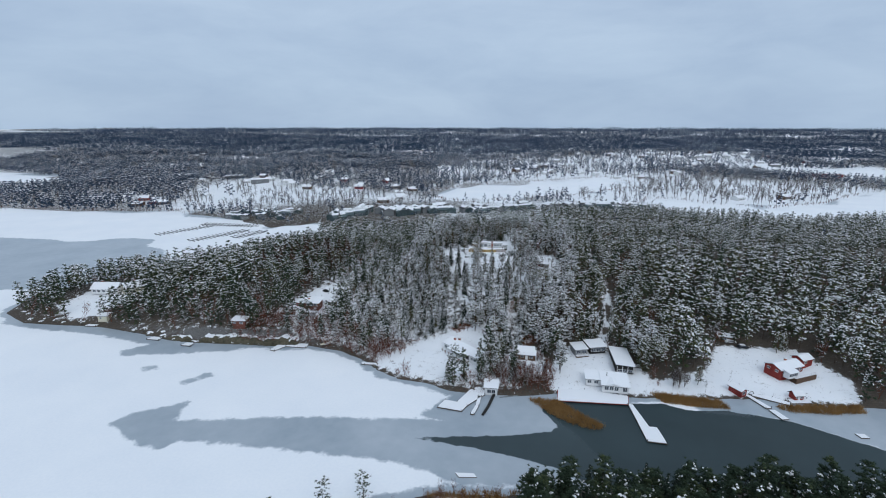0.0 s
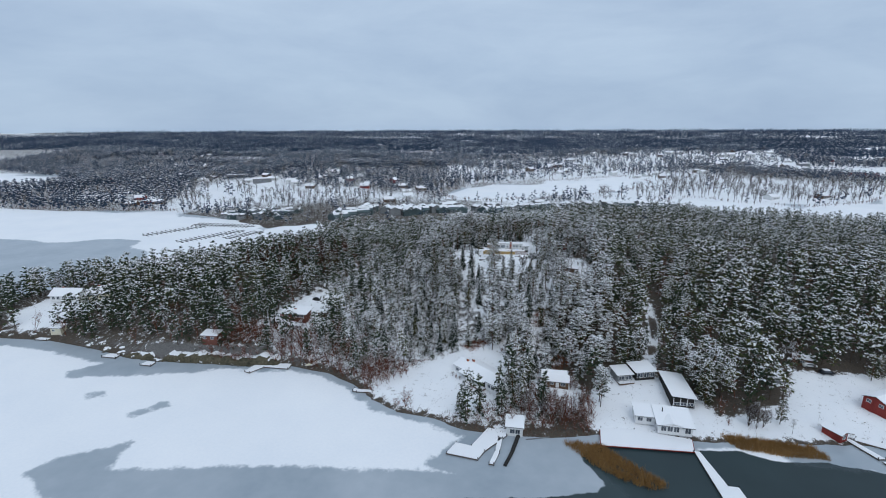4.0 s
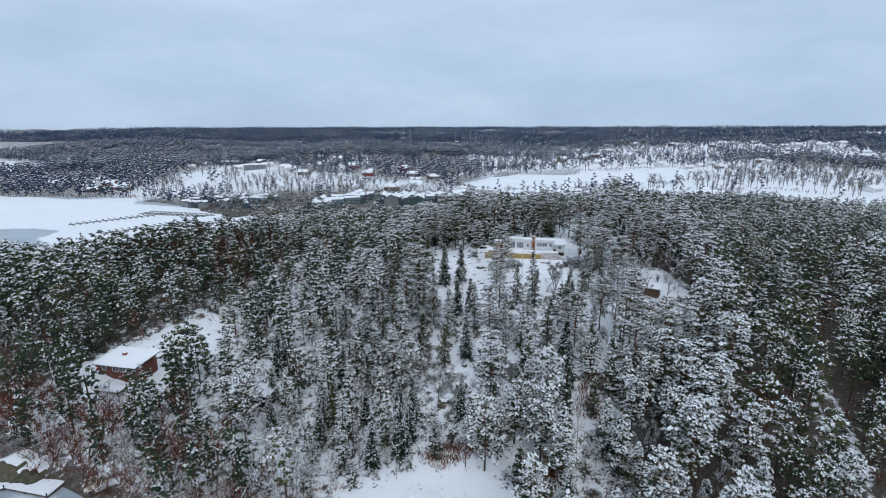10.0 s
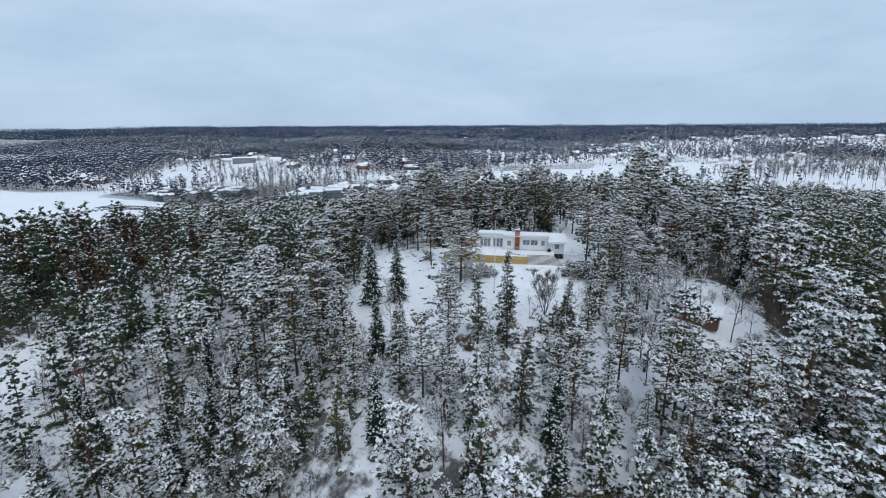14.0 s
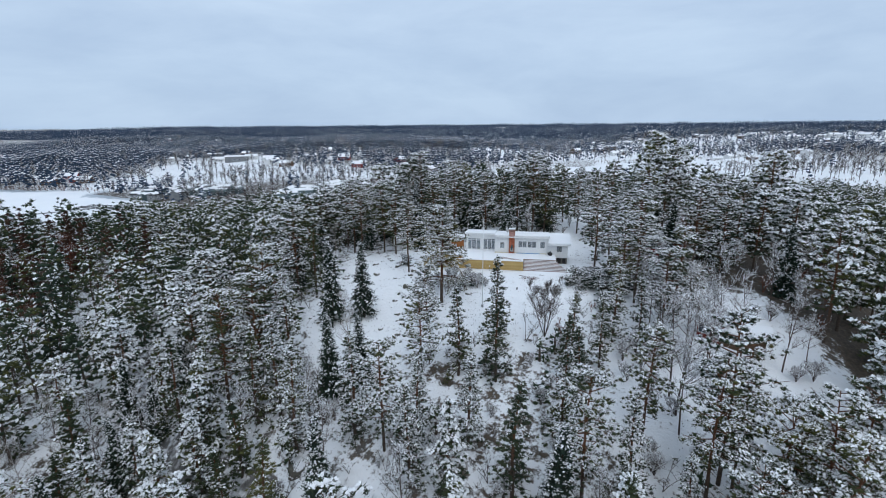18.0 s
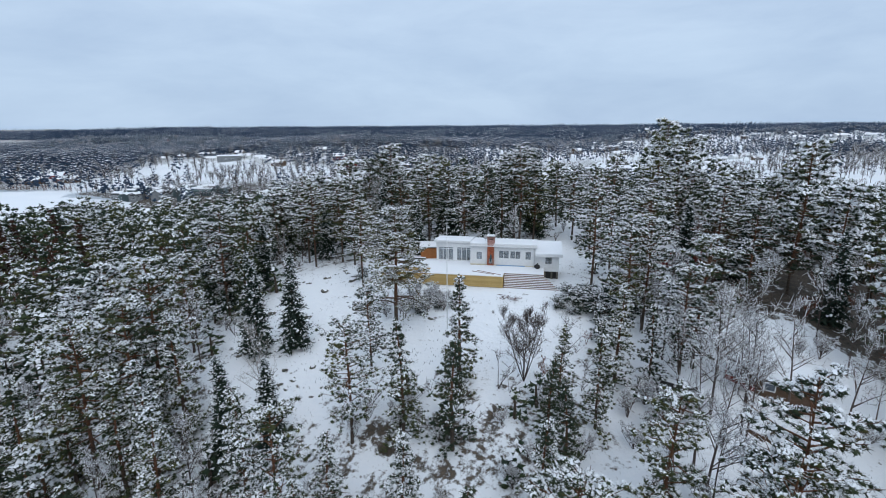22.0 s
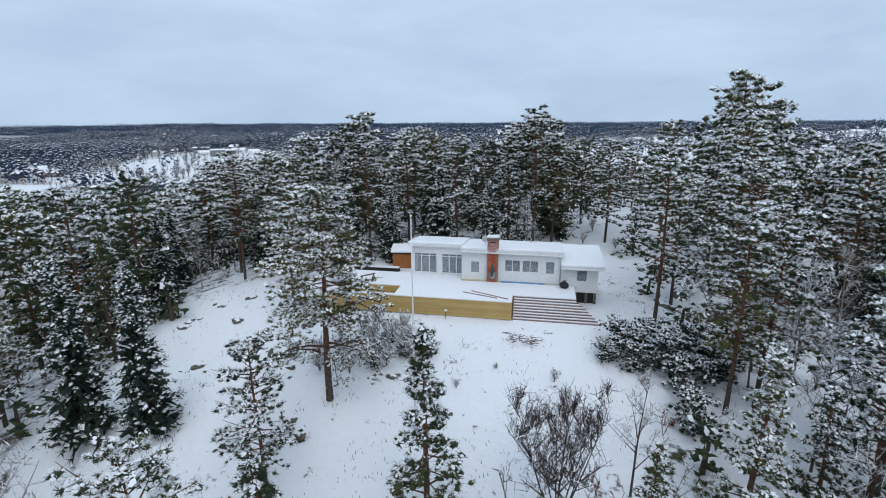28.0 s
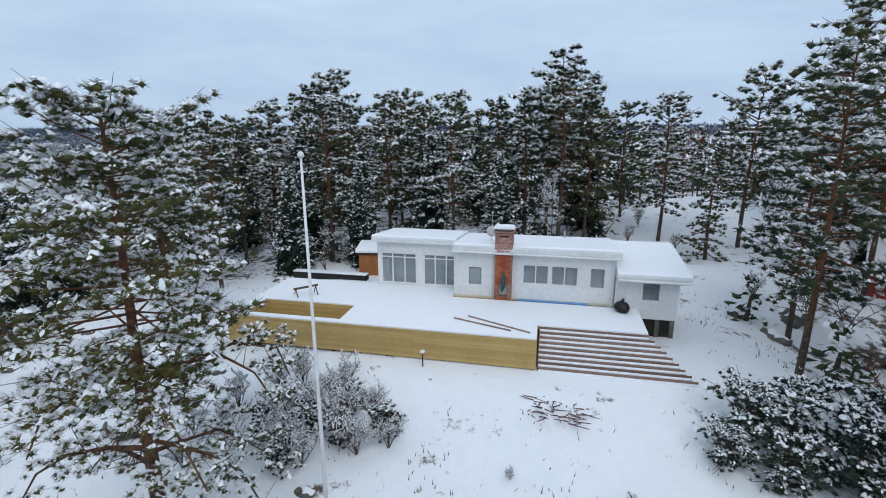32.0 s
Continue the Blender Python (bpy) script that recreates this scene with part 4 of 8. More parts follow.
BARES = [tree_kind("bare_tree", "leafless birch with snow on its twigs", "tree", "bare trees on the slope", bare_parts(bare_tree(160 + i, h, l, 7, 5, t, sn), m)) for i, (h, l, t, sn, m) in enumerate(((8.5, 16, 0.09, 0.55, TWIG), (7.0, 14, 0.07, 0.7, TWIG), (9.5, 14, 0.08, 0.15, BIRCH)))]
WIDE_BARES = [tree_kind("bare_tree", "broad many-stemmed leafless tree without snow", "tree", "bare trees on the slope", bare_parts(bare_tree(168, 7.0, 84, 9, 5, 0.042, 0.06, 9, 0.32), TWIG))]
BUSHES = [tree_kind("bush", "low leafless bush weighed down by snow", "bush", "bushes", bare_parts(bare_tree(180 + i, h, 40, 7, 5, 0.02, sn, 9, 0.5), m)) for i, (h, sn, m) in enumerate(((1.7, 0.75, TWIG), (2.6, 0.35, TWIG_RED)))]

rng = np.random.RandomState(7)
# the single trees of the slope and yard, by their places
YARD_TREES = [("h", 0, 26.7, 276.3, 0.88), ("p", 4, 27.2, 270.4, 0.64), ("p", 3, 35.4, 270.6, 0.95), ("s", 0, 18.3, 271.4, 0.97), ("s", 0, 14.6, 270.2, 1.05), ("p", 2, 43.9, 289.2, 0.88),
              ("p", 2, 47.6, 283.2, 0.82), ("p", 4, 49.2, 284.4, 0.9), ("p", 4, 53.4, 280.4, 0.95), ("w", 0, 40.2, 273.0, 1.0), ("b", 0, 43.0, 275.6, 0.72), ("p", 0, 12.8, 291.2, 0.85),
              ("p", 2, 3.7, 293.2, 0.9), ("p", 4, 29.6, 263.2, 0.78), ("p", 5, 37.0, 264.6, 0.9), ("p", 2, 18.9, 283.2, 0.72),
              ("p", 3, 33.2, 264.4, 0.9), ("p", 5, 43.2, 267.2, 0.72), ("p", 5, 44.6, 265.6, 0.76), ("p", 6, 47.2, 275.2, 0.9), ("p", 4, 52.2, 278.2, 0.82)]
SLOPE_TREES = [("b", 2, 54.5, 276.2, 1.15), ("b", 0, 56.3, 274.2, 1.1), ("p", 4, 45.4, 297.0, 0.85), ("p", 4, 39.2, 310.2, 0.9), ("p", 1, 35.9, 316.0, 0.85), ("p", 3, 42.2, 306.2, 0.8),
               ("p", 0, 44.6, 309.6, 0.98), ("p", 2, 56.7, 297.4, 0.95), ("b", 1, 51.7, 287.6, 1.15), ("p", 0, 9.9, 292.6, 0.9), ("p", 1, 9.2, 297.0, 0.95), ("s", 0, 12.4, 300.5, 1.1),
               ("p", 1, 15.6, 302.5, 1.0), ("p", 0, 18.2, 304.3, 0.95), ("p", 1, 21.0, 305.3, 0.95), ("p", 4, 24.2, 303.8, 0.98)]
BACK_TREES = [("s", 1, 22.4, 303.6, 1.2), ("p", 1, 26.8, 306.5, 0.98), ("p", 3, 29.3, 306.0, 1.15), ("p", 2, 31.8, 307.2, 1.04), ("s", 0, 33.2, 312.2, 1.32), ("p", 1, 33.6, 308.8, 0.95),
              ("s", 1, 17.0, 302.0, 1.1), ("s", 1, 27.8, 304.0, 1.0), ("p", 3, 43.4, 271.0, 0.68), ("p", 3, 46.2, 270.0, 0.72), ("s", 1, 23.6, 261.6, 0.9), ("p", 3, 49.8, 276.4, 0.72),
              ("p", 2, 7.0, 290.4, 0.85)]
FRONT_TREES = [("p", 5, 22.4, 248.4, 0.95), ("s", 0, 26.2, 250.4, 0.95), ("p", 6, 33.0, 253.2, 0.95), ("p", 4, 46.2, 256.2, 0.9), ("p", 5, 41.2, 254.4, 1.05), ("p", 2, 55.0, 259.2, 0.9), ("p", 6, 36.6, 257.4, 0.85), ("p", 4, 29.4, 255.6, 0.85), ("p", 3, 44.0, 260.4, 0.85), ("p", 0, 50.4, 262.6, 0.85)]
KEY = YARD_TREES + SLOPE_TREES + BACK_TREES + FRONT_TREES
for kind, i, x, y, s in KEY:
    {"w": WIDE_BARES, "p": FINE_PINES, "s": SPRUCES, "b": BARES, "h": [HERO]}[kind][i](x, y, s, rng.uniform(0, 360))
for x, y, s in ((41.9, 286.0, 0.85), (43.2, 286.6, 1.0), (44.8, 285.6, 1.1), (46.3, 287.4, 1.2), (45.6, 284.2, 1.0), (42.8, 284.8, 0.8), (41.2, 284.6, 0.6), (47.2, 286.0, 1.1), (48.6, 288.4, 1.2), (30.2, 282.4, 0.5), (27.5, 281.6, 0.6), (29.1, 281.3, 0.55), (26.2, 280.9, 0.6), (28.4, 283.0, 0.5), (27.6, 279.8, 0.5), (17.4, 285.6, 0.7), (46.0, 281.2, 1.0)):
    JUNIPERS[int(x) % 2](x, y, s, rng.uniform(0, 360), 0.02)
for x, y, s in ((27.6, 282.4, 1.1), (26.4, 281.6, 1.15), (28.8, 281.9, 1.05), (29.9, 281.0, 0.9), (25.2, 282.6, 1.0), (27.0, 280.4, 1.0), (25.6, 279.4, 0.9), (24.2, 278.8, 0.8), (28.4, 280.0, 0.9), (38.6, 281.4, 0.5), (44.4, 301.0, 1.0), (37.6, 312.9, 0.9), (40.4, 308.6, 0.7), (37.0, 309.2, 0.8), (24.6, 280.4, 0.8), (26.0, 283.2, 1.0), (28.0, 283.4, 0.9), (29.6, 282.6, 0.9), (24.0, 281.6, 0.9), (23.4, 280.0, 0.8), (30.8, 281.6, 0.7), (26.6, 278.6, 0.8), (15.2, 288.6, 0.6), (33.4, 279.2, 0.35), (35.0, 281.8, 0.3)):
    BUSHES[0](x, y, s, rng.uniform(0, 360), 0.02)
KX, KY = np.array([k[2] for k in KEY]), np.array([k[3] for k in KEY])


def clear_of_keys(x, y, gap=2.6):
    return np.min(np.hypot(x[:, None] - KX[None], y[:, None] - KY[None]), 1) > gap


def wood(x, y):
    d = shore_distance(x, y)
    return (d > 3.0) & (open_ground(x, y) < -0.8 + 1.2 * waves(x, y, 41, 9)) & clear_of_keys(x, y) & (np.hypot((x - 29.5) / 14, (y - 291) / 8) > 1) & ~((x > 23) & (x < 46) & (y > 257) & (y < 284)) 


fx, fy = scatter(rng, -200, 240, 190, 420, 4.5, lambda x, y: wood(x, y) & (y < np.interp(x, [-60, 0, 60, 130, 240], [405, 362, 378, 402, 402])))
ex, ey = scatter(rng, 0, 72, 236, 276, 4.2, wood)
ok = np.min(np.hypot(ex[:, None] - fx[None], ey[:, None] - fy[None]), 1) > 2.0
fx, fy = np.append(fx, ex[ok]), np.append(fy, ey[ok])
zone = (fx > -14) & (fx < 74) & (fy > 222) & (fy < 318)
near_i, far_i = np.where(zone)[0], np.where(~zone)[0]
count = {"p": 0, "s": 0, "b": 0}
left_over = []
order = near_i[np.argsort(np.hypot(fx[near_i] - 34, (fy[near_i] - 272) * 0.9))]
for i in order:
    x, y = fx[i], fy[i]
    bare_here = 0.18 + 0.22 * (waves(np.array([x]), np.array([y]), 51, 30)[0] > 0.3) + 0.08 * (y < 240)
    q = rng.uniform()
    kind = "b" if q < bare_here * 0.9 else ("s" if q < bare_here + 0.16 else "p")
    if count[kind] >= (300 if kind == "p" else 110):
        left_over.append(i)
        continue
    count[kind] += 1
    fine_zone = 254 < y < 308 and 2 < x < 64
    pool = {"p": FINE_PINES if fine_zone else PINES, "s": SPRUCES, "b": BARES}[kind]
    if kind == "p":
        # young conical trees on the open slope, grown ones elsewhere
        young = y < 276 and 4 < x < 56
        pool = [pool[j] for j in ((3, 5, 6, 3, 6, 6, 4, 4) if young else ((0, 2, 4, 4, 6, 2, 4, 2) if x > 46 else (0, 1, 2, 4, 0, 1, 2, 4, 3, 5)))]
    tall = (0.75, 1.12) if y < 286 and x < 60 else ((0.75, 1.0) if x < 62 and y < 300 else (0.88, 1.18))
    pool[rng.randint(len(pool))](x, y, rng.uniform(*tall), rng.uniform(0, 360))
# the rest of the wood, joined
far_i = np.concatenate([far_i, np.array(left_over, int)])
MID_SNOWY = [pine(200 + i, h, b, r, 28, 3, 7, 0.6, sn_ * 0.9, limbs=False, slim=0.13, caps=4, side=4, frost=4, cone=cone, cap_r=0.29) for i, (h, b, r, sn_, cone) in enumerate(((12.5, 0.28, 2.6, 0.9, False), (11.0, 0.08, 2.1, 0.8, True), (13.5, 0.34, 2.7, 0.4, False), (12.5, 0.26, 2.6, 1.4, False)))]
MID_DARK = [pine(220 + i, h, b, r, 27, 3, 7, 0.64, 0.26, limbs=False, slim=0.14, caps=3, side=4, frost=1, cone=cone, cap_r=0.3) for i, (h, b, r, cone) in enumerate(((12, 0.2, 2.6, False), (10.5, 0.06, 2.1, True)))]
LOW_SNOWY = [pine(260 + i, h, b, r, 18, 2, 6, 0.85, sn_, limbs=False, slim=0.15, caps=4, side=4, frost=2, cap_r=0.38) for i, (h, b, r, sn_) in enumerate(((12.5, 0.26, 2.6, 0.6), (13.5, 0.3, 2.7, 0.9)))]
LOW_DARK = [pine(270 + i, h, b, r, 17, 2, 6, 0.9, 0.3, limbs=False, slim=0.16, caps=3, side=4, frost=1, cap_r=0.34) for i, (h, b, r) in enumerate(((12, 0.2, 2.7), (10.5, 0.12, 2.4)))]
MID_SPRUCE = [spruce(240, 12, 2.4, 10, 5, 4, 0.9, 0.6, tufts=2, side=4)]
MID_BARE = [bare_tree(250 + i, 9.0, 12, 6, 4, 0.09, 0.75, flat=True) for i in range(2)]
MID_BROWN = [bare_tree(255 + i, 8.5, 12, 6, 4, 0.09, 0.12, stems=2, flat=True) for i in range(2)]
grove = Grove()
xs, ys = fx[far_i], fy[far_i]
d_sh = shore_distance(xs, ys)
q = rng.uniform(size=len(xs))
# darker, less snowy pines towards the western point and along the shores; brown thickets by the water
dark_p = 0.34 - 0.06 * (xs > 50) + 0.3 * smooth(-xs, -10, 60) + 0.5 * smooth(-d_sh, -22, -8)
brown_p = 0.09 + 0.5 * smooth(-d_sh, -16, -5) * (waves(xs, ys, 61, 25) > -0.2) + 0.45 * np.exp(-((xs + 66) / 24) ** 2 - ((ys - 282) / 22) ** 2)
bare_p = 0.08 + 0.14 * (np.abs(xs - 5) < 45)
q2 = rng.uniform(size=len(xs))
coarse = (xs > 112) | (xs < -80) | (ys > 335)
kinds = np.where(q < brown_p, 3, np.where(q < brown_p + bare_p, 2, np.where(q2 < dark_p, 1, np.where(q2 > 0.93, 4, 0))))
kinds = np.where(coarse & (kinds < 2), kinds + 10, kinds)
for code, models, keys in ((0, MID_SNOWY, ("bark", "needle", "snow")), (1, MID_DARK, ("bark", "green", "snow")), (10, LOW_SNOWY, ("bark", "needle", "snow")), (11, LOW_DARK, ("bark", "green", "snow")), (2, MID_BARE, ("twig", "snow")), (3, MID_BROWN, ("red", "snow")), (4, MID_SPRUCE, ("bark", "dark", "snow"))):
    sel = np.where(kinds == code)[0]
    pick = rng.randint(len(models), size=len(sel))
    for j, model in enumerate(models):
        s = sel[pick == j]
        at, rz, sc = placed(rng, xs[s], ys[s], 0.74, 1.2)
        sc = sc * (1 - 0.36 * smooth(ys[s], 315, 345) * smooth(xs[s], -70, -10))
        for key, vf in zip(keys, model):
            grove.add(key, vf, at, rz, sc)
bx_, by_ = scatter(rng, -60, 430, 375, 610, 6.2, lambda x, y: (shore_distance(x, y) > 4) & ~inside(x, y, VILLAGE) & (y > np.interp(x, [-60, 0, 60, 130, 240], [405, 362, 378, 402, 402])) & (y < np.interp(x, [-60, 0, 60, 150, 430], [420, 470, 510, 560, 610])))
for j, (model, keys) in enumerate(((LOW_SNOWY[0], ("bark", "needle", "snow")), (LOW_SNOWY[1], ("bark", "needle", "snow")), (LOW_DARK[0], ("bark", "green", "snow")))):
    at, rz, sc = placed(rng, bx_[j::3], by_[j::3], 0.65, 0.95)
    for key, vf in zip(keys, model):
        grove.add(key, vf, at, rz, sc)
ux, uy = scatter(rng, -70, 112, 196, 330, 2.5, lambda x, y: (shore_distance(x, y) > 1.5) & (open_ground(x, y) < -0.3) & clear_of_keys(x, y, 1.5) & (np.hypot((x - 29.5) / 14, (y - 291) / 8) > 1) & (waves(x, y, 43, 12) > -0.45))
SHRUBS = [bare_tree(280 + i, 2.4, 8, 4, 2, 0.03, sn_, 3, 0.6, True) for i, sn_ in enumerate((0.8, 0.12))]
pick = rng.randint(4, size=len(ux))
at, rz, sc = placed(rng, ux, uy, 0.5, 1.25, 0.05)
by_shore = shore_distance(ux, uy) < 16
for sel, model, keys in (((pick < 2) & ~by_shore & (ux < 58) & (ux > -30), SHRUBS[0], ("twig", "snow")), (((pick == 2) & (ux > 40)) | (by_shore & (pick < 3)), SHRUBS[1], ("red", "snow")), ((pick == 3) & (ux < 62), pine(290, 2.6, 0.02, 1.2, 9, 2, 5, 0.42, 0.9, limbs=False, slim=0.24, caps=2, side=4, frost=2), ("bark", "green", "snow"))):
    for key, vf in zip(keys, model):
        grove.add(key, vf, at[sel], rz[sel], sc[sel])
tx, ty = scatter(rng, -62, 20, 196, 236, 1.9, lambda x, y: (shore_distance(x, y) > 0.6) & (shore_distance(x, y) < 15 + 6 * waves(x, y, 44, 9)) & (open_ground(x, y) < 2.5) & (waves(x, y, 46, 7) > -0.35))
at, rz, sc = placed(rng, tx, ty, 0.9, 1.9, 0.05)
for key, vf in zip(("red", "snow"), SHRUBS[1]):
    grove.add(key, vf, at, rz, sc)
tall_ = rng.uniform(size=len(tx)) < 0.22
for key, vf in zip(("red", "snow"), MID_BROWN[0]):
    grove.add(key, vf, at[tall_], rz[tall_], sc[tall_] * 0.55)
tx, ty = scatter(rng, 50, 70, 198, 215, 1.8, lambda x, y: (shore_distance(x, y) > 1.0) & (np.hypot(x - 59, y - 214) > 3))
at, rz, sc = placed(rng, tx, ty, 0.7, 1.5, 0.05)
for key, vf in zip(("red", "snow"), SHRUBS[1]):
    grove.add(key, vf, at, rz, sc)
tall_ = rng.uniform(size=len(tx)) < 0.35
for key, vf in zip(("red", "snow"), MID_BROWN[1]):
    grove.add(key, vf, at[tall_], rz[tall_], sc[tall_] * 0.5)
rx_, ry_ = scatter(rng, -92, -44, 266, 300, 5.2, lambda x, y: wood(x, y) & (waves(x, y, 47, 14) > -0.3))
at, rz, sc = placed(rng, rx_, ry_, 0.8, 1.1)
for key, vf in zip(("bark", "rust", "snow"), spruce(241, 12, 2.3, 12, 6, 5, 0.75, 0.12, tufts=3, side=4)):
    grove.add(key, vf, at, rz, sc)
MATS = {"rust": needle_material("rusty_needles", (0.035, 0.016, 0.010), (0.115, 0.050, 0.028)), "bark": BARK, "needle": NEEDLE, "green": NEEDLE_GREEN, "dark": NEEDLE_DARK, "twig": TWIG, "red": TWIG_RED, "snow": SNOW_BOUGH}
NAMES = {"rust": "rusty_crowns", "bark": "trunks", "needle": "pine_crowns", "green": "green_crowns", "dark": "spruce_crowns", "twig": "bare_branches", "red": "brown_branches", "snow": "snow_load"}
grove.finish("peninsula_wood", "dense snow-laden pine wood on the peninsula", "forest", MATS, NAMES)

# the strip of trees on the near shore
nx_, ny_ = scatter(rng, 20, 200, 100, 175, 3.5, lambda x, y: (shore_distance(x, y) > 3.0) & (shore_distance(x, y) < 20 + 8 * waves(x, y, 71, 20)) & (x + 0.3 * (y - 150) > 62))
shore_wood = Grove()
at, rz, sc = placed(rng, nx_, ny_, 0.75, 1.12)
pick = rng.randint(3, size=len(at))
GREEN_PINES = [pine(300 + i, h, b, r, 34, 3, 16, 0.8, 0.06, limbs=False, slim=0.09, caps=3, frost=0) for i, (h, b, r) in enumerate(((12, 0.2, 2.7), (10, 0.12, 2.6)))] + [spruce(310, 11, 2.3, 14, 6, 7, 0.55, 0.05)]
for j, model in enumerate(GREEN_PINES):
    for key, vf in zip(("bark", "green" if j < 2 else "dark", "snow"), model):
        shore_wood.add(key, vf, at[pick == j], rz[pick == j], sc[pick == j])
bx, by = scatter(rng, 10, 62, 116, 150, 3.0, lambda x, y: (shore_distance(x, y) > 0.8) & (shore_distance(x, y) < 14))
at, rz, sc = placed(rng, bx, by, 0.3, 0.6)
for key, vf in zip(("red", "snow"), MID_BROWN[0]):
    shore_wood.add(key, vf, at, rz, sc)
at, rz, sc = placed(rng, np.array([26.0, 18.5, 11.0]), np.array([137.0, 130.5, 121.0]), 0.75, 0.8)
for key, vf in zip(("bark", "needle", "snow"), MID_SNOWY[0]):
    shore_wood.add(key, vf, at, rz, sc)
shore_wood.finish("shore_wood", "green pines and brown thicket on the near shore", "forest", MATS, NAMES)

# ---- woods to the horizon ----


def far_tree(seed, h, reach, clumps, k, size, caps, cap=0.3):
    """A tree seen from afar: trunk, a few ragged clumps and caps of snow."""
    rng = np.random.RandomState(seed)
    u = np.linspace(0.25, 0.95, clumps)
    az = np.arange(clumps) * 2.4
    r = reach * (1.05 - u) * rng.uniform(0.5, 1.1, clumps)
    c = np.stack([np.cos(az) * r, np.sin(az) * r, u * h], 1)
    tr = sticks(np.zeros((1, 3)), np.array([[0, 0, h * 0.8]]), [0.2], [0.08])
    sz = np.full(clumps, size) * (1.2 - 0.5 * u)
    return tr, join([cores(rng, c, sz * 0.62, 0.75), spikes(rng, c, sz, k, 0.26, 0.3, 0.85)]), pads(rng, c[-caps:] + np.stack([0 * sz, 0 * sz, sz * 0.5], 1)[-caps:], sz[-caps:] * cap * 1.5, 4)


def far_bare(seed, h, n):
    rng = np.random.RandomState(seed)
    z = rng.uniform(0.25, 0.8, n) * h
    a = np.stack([0 * z, 0 * z, z], 1)
    b = a + np.stack([rng.normal(0, 0.16 * h, n), rng.normal(0, 0.16 * h, n), rng.uniform(0.1, 0.35, n) * h], 1)
    tr = sticks(np.zeros((1, 3)), np.array([[0, 0, h * 0.8]]), [0.2], [0.06])
    return join([tr, slivers(rng, a, b, 0.14)]), slivers(rng, a[: n // 3] + 0.1, b[: n // 3] + 0.1, 0.14)


FAR_PINE = far_tree(400, 12, 3.6, 5, 3, 2.3, 5)
FAR_DARK = far_tree(401, 12, 3.6, 5, 3, 2.4, 2)
FAR_BARE = far_bare(402, 11, 36)
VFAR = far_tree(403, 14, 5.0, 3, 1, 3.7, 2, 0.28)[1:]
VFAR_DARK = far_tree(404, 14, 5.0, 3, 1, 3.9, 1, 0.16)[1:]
far_wood = Grove()


def far_land(x, y, gap_at):
    d = shore_distance(x, y)
    return (d > 6) & (waves(x, y, 81, 230) + 0.55 * waves(x, y, 82, 70) > gap_at)


def stand(x, y):
    """How closely trees stand, and how many of them are leafless."""
    dense, bare = np.where((x > -165) & (y < 600), 0.06, 1.0), 0.16 + 0.3 * smooth(waves(x, y, 84, 160), 0.2, 0.5)
    for poly, d, b in ((SLOPE_FAR, 0.4, 0.88), (MARINA_PARK, 0.7, 0.88), (VILLAGE, 0.06, 0.8), (EAST_PARK, 0.6, 0.95), (LAKE_HEAD, 0.4, 0.85), (KNOLL, 0.5, 0.4), (SUBURB, 0.6, 0.35), *[(f, 0.0, 0.5) for f in FIELDS]):
        m = inside(x, y, poly)
        dense, bare = np.where(m, d, dense), np.where(m, b, bare)
    return dense, bare


def fan(x, y):
    """The wedge of land that the flight looks over."""
    dx, dy = x - 62, y - 60
    a = np.degrees(np.arctan2(-dx, dy))
    return (a > -40) & (a < 72)


def plant_far(model, keys, x, y, lo, hi):
    at, rz, sc = placed(rng, x, y, lo, hi, 0.3)
    for key, vf in zip(keys, model):
        far_wood.add(key, vf, at, rz, sc)


site_rng = np.random.RandomState(17)
SITES = []
for n, (x0, x1, y0, y1), kinds in ((9, (-486, -300, 630, 715), (2, 0, 0, 1)), (14, (-300, -120, 560, 720), (0, 1, 0, 3)), (8, (-560, -380, 450, 540), (0, 1, 3)), (14, (-900, -560, 560, 760), (0, 1, 3)), (40, (-60, 420, 1000, 1330), (0, 0, 1, 0)), (14, (-40, 300, 900, 1010), (0, 1)), (2, (250, 330, 700, 760), (0, 1)), (34, (420, 900, 1120, 1500), (0, 2, 0, 3)), (60, (-1400, 300, 900, 1900), (0, 0, 1)), (24, (-1100, -500, 700, 1100), (0, 1, 3))):
    for i in range(n):
        x, y = site_rng.uniform(x0, x1), site_rng.uniform(y0, y1)
        if shore_distance(x, y) > 8:
            SITES.append((x, y, kinds[i % len(kinds)], 15 + site_rng.normal(0, 25), site_rng.uniform(0.75, 1.15)))
SX, SY = np.array([q[0] for q in SITES]), np.array([q[1] for q in SITES])


def off_sites(x, y):
    """Gardens stay open, above all on the side of the water."""
    return np.array([np.min(np.hypot(SX - a, (SY - 9 - b) * np.where(SY > b, 0.55, 1.0))) for a, b in zip(x, y)]) > 11


x, y = scatter(rng, -1300, 1100, 400, 1300, 7.9, lambda x, y: fan(x, y) & (shore_distance(x, y) > 5))
dense, bare_p = stand(x, y)
gap_ = waves(x, y, 81, 230) + 0.55 * waves(x, y, 82, 70)
keep = (rng.uniform(size=len(x)) < dense * np.interp(gap_, [-1.0, -0.7], [0.25, 1])) & ~(edge_distance(x, y, LAKE) > -9)
x, y, bare_p = x[keep], y[keep], bare_p[keep]
keep = off_sites(x, y)
x, y, bare_p = x[keep], y[keep], bare_p[keep]
bare = rng.uniform(size=len(x)) < bare_p
dark = ~bare & (rng.uniform(size=len(x)) < np.interp(waves(x, y, 85, 190), [-0.4, 0.4], [0.9, 0.25]))
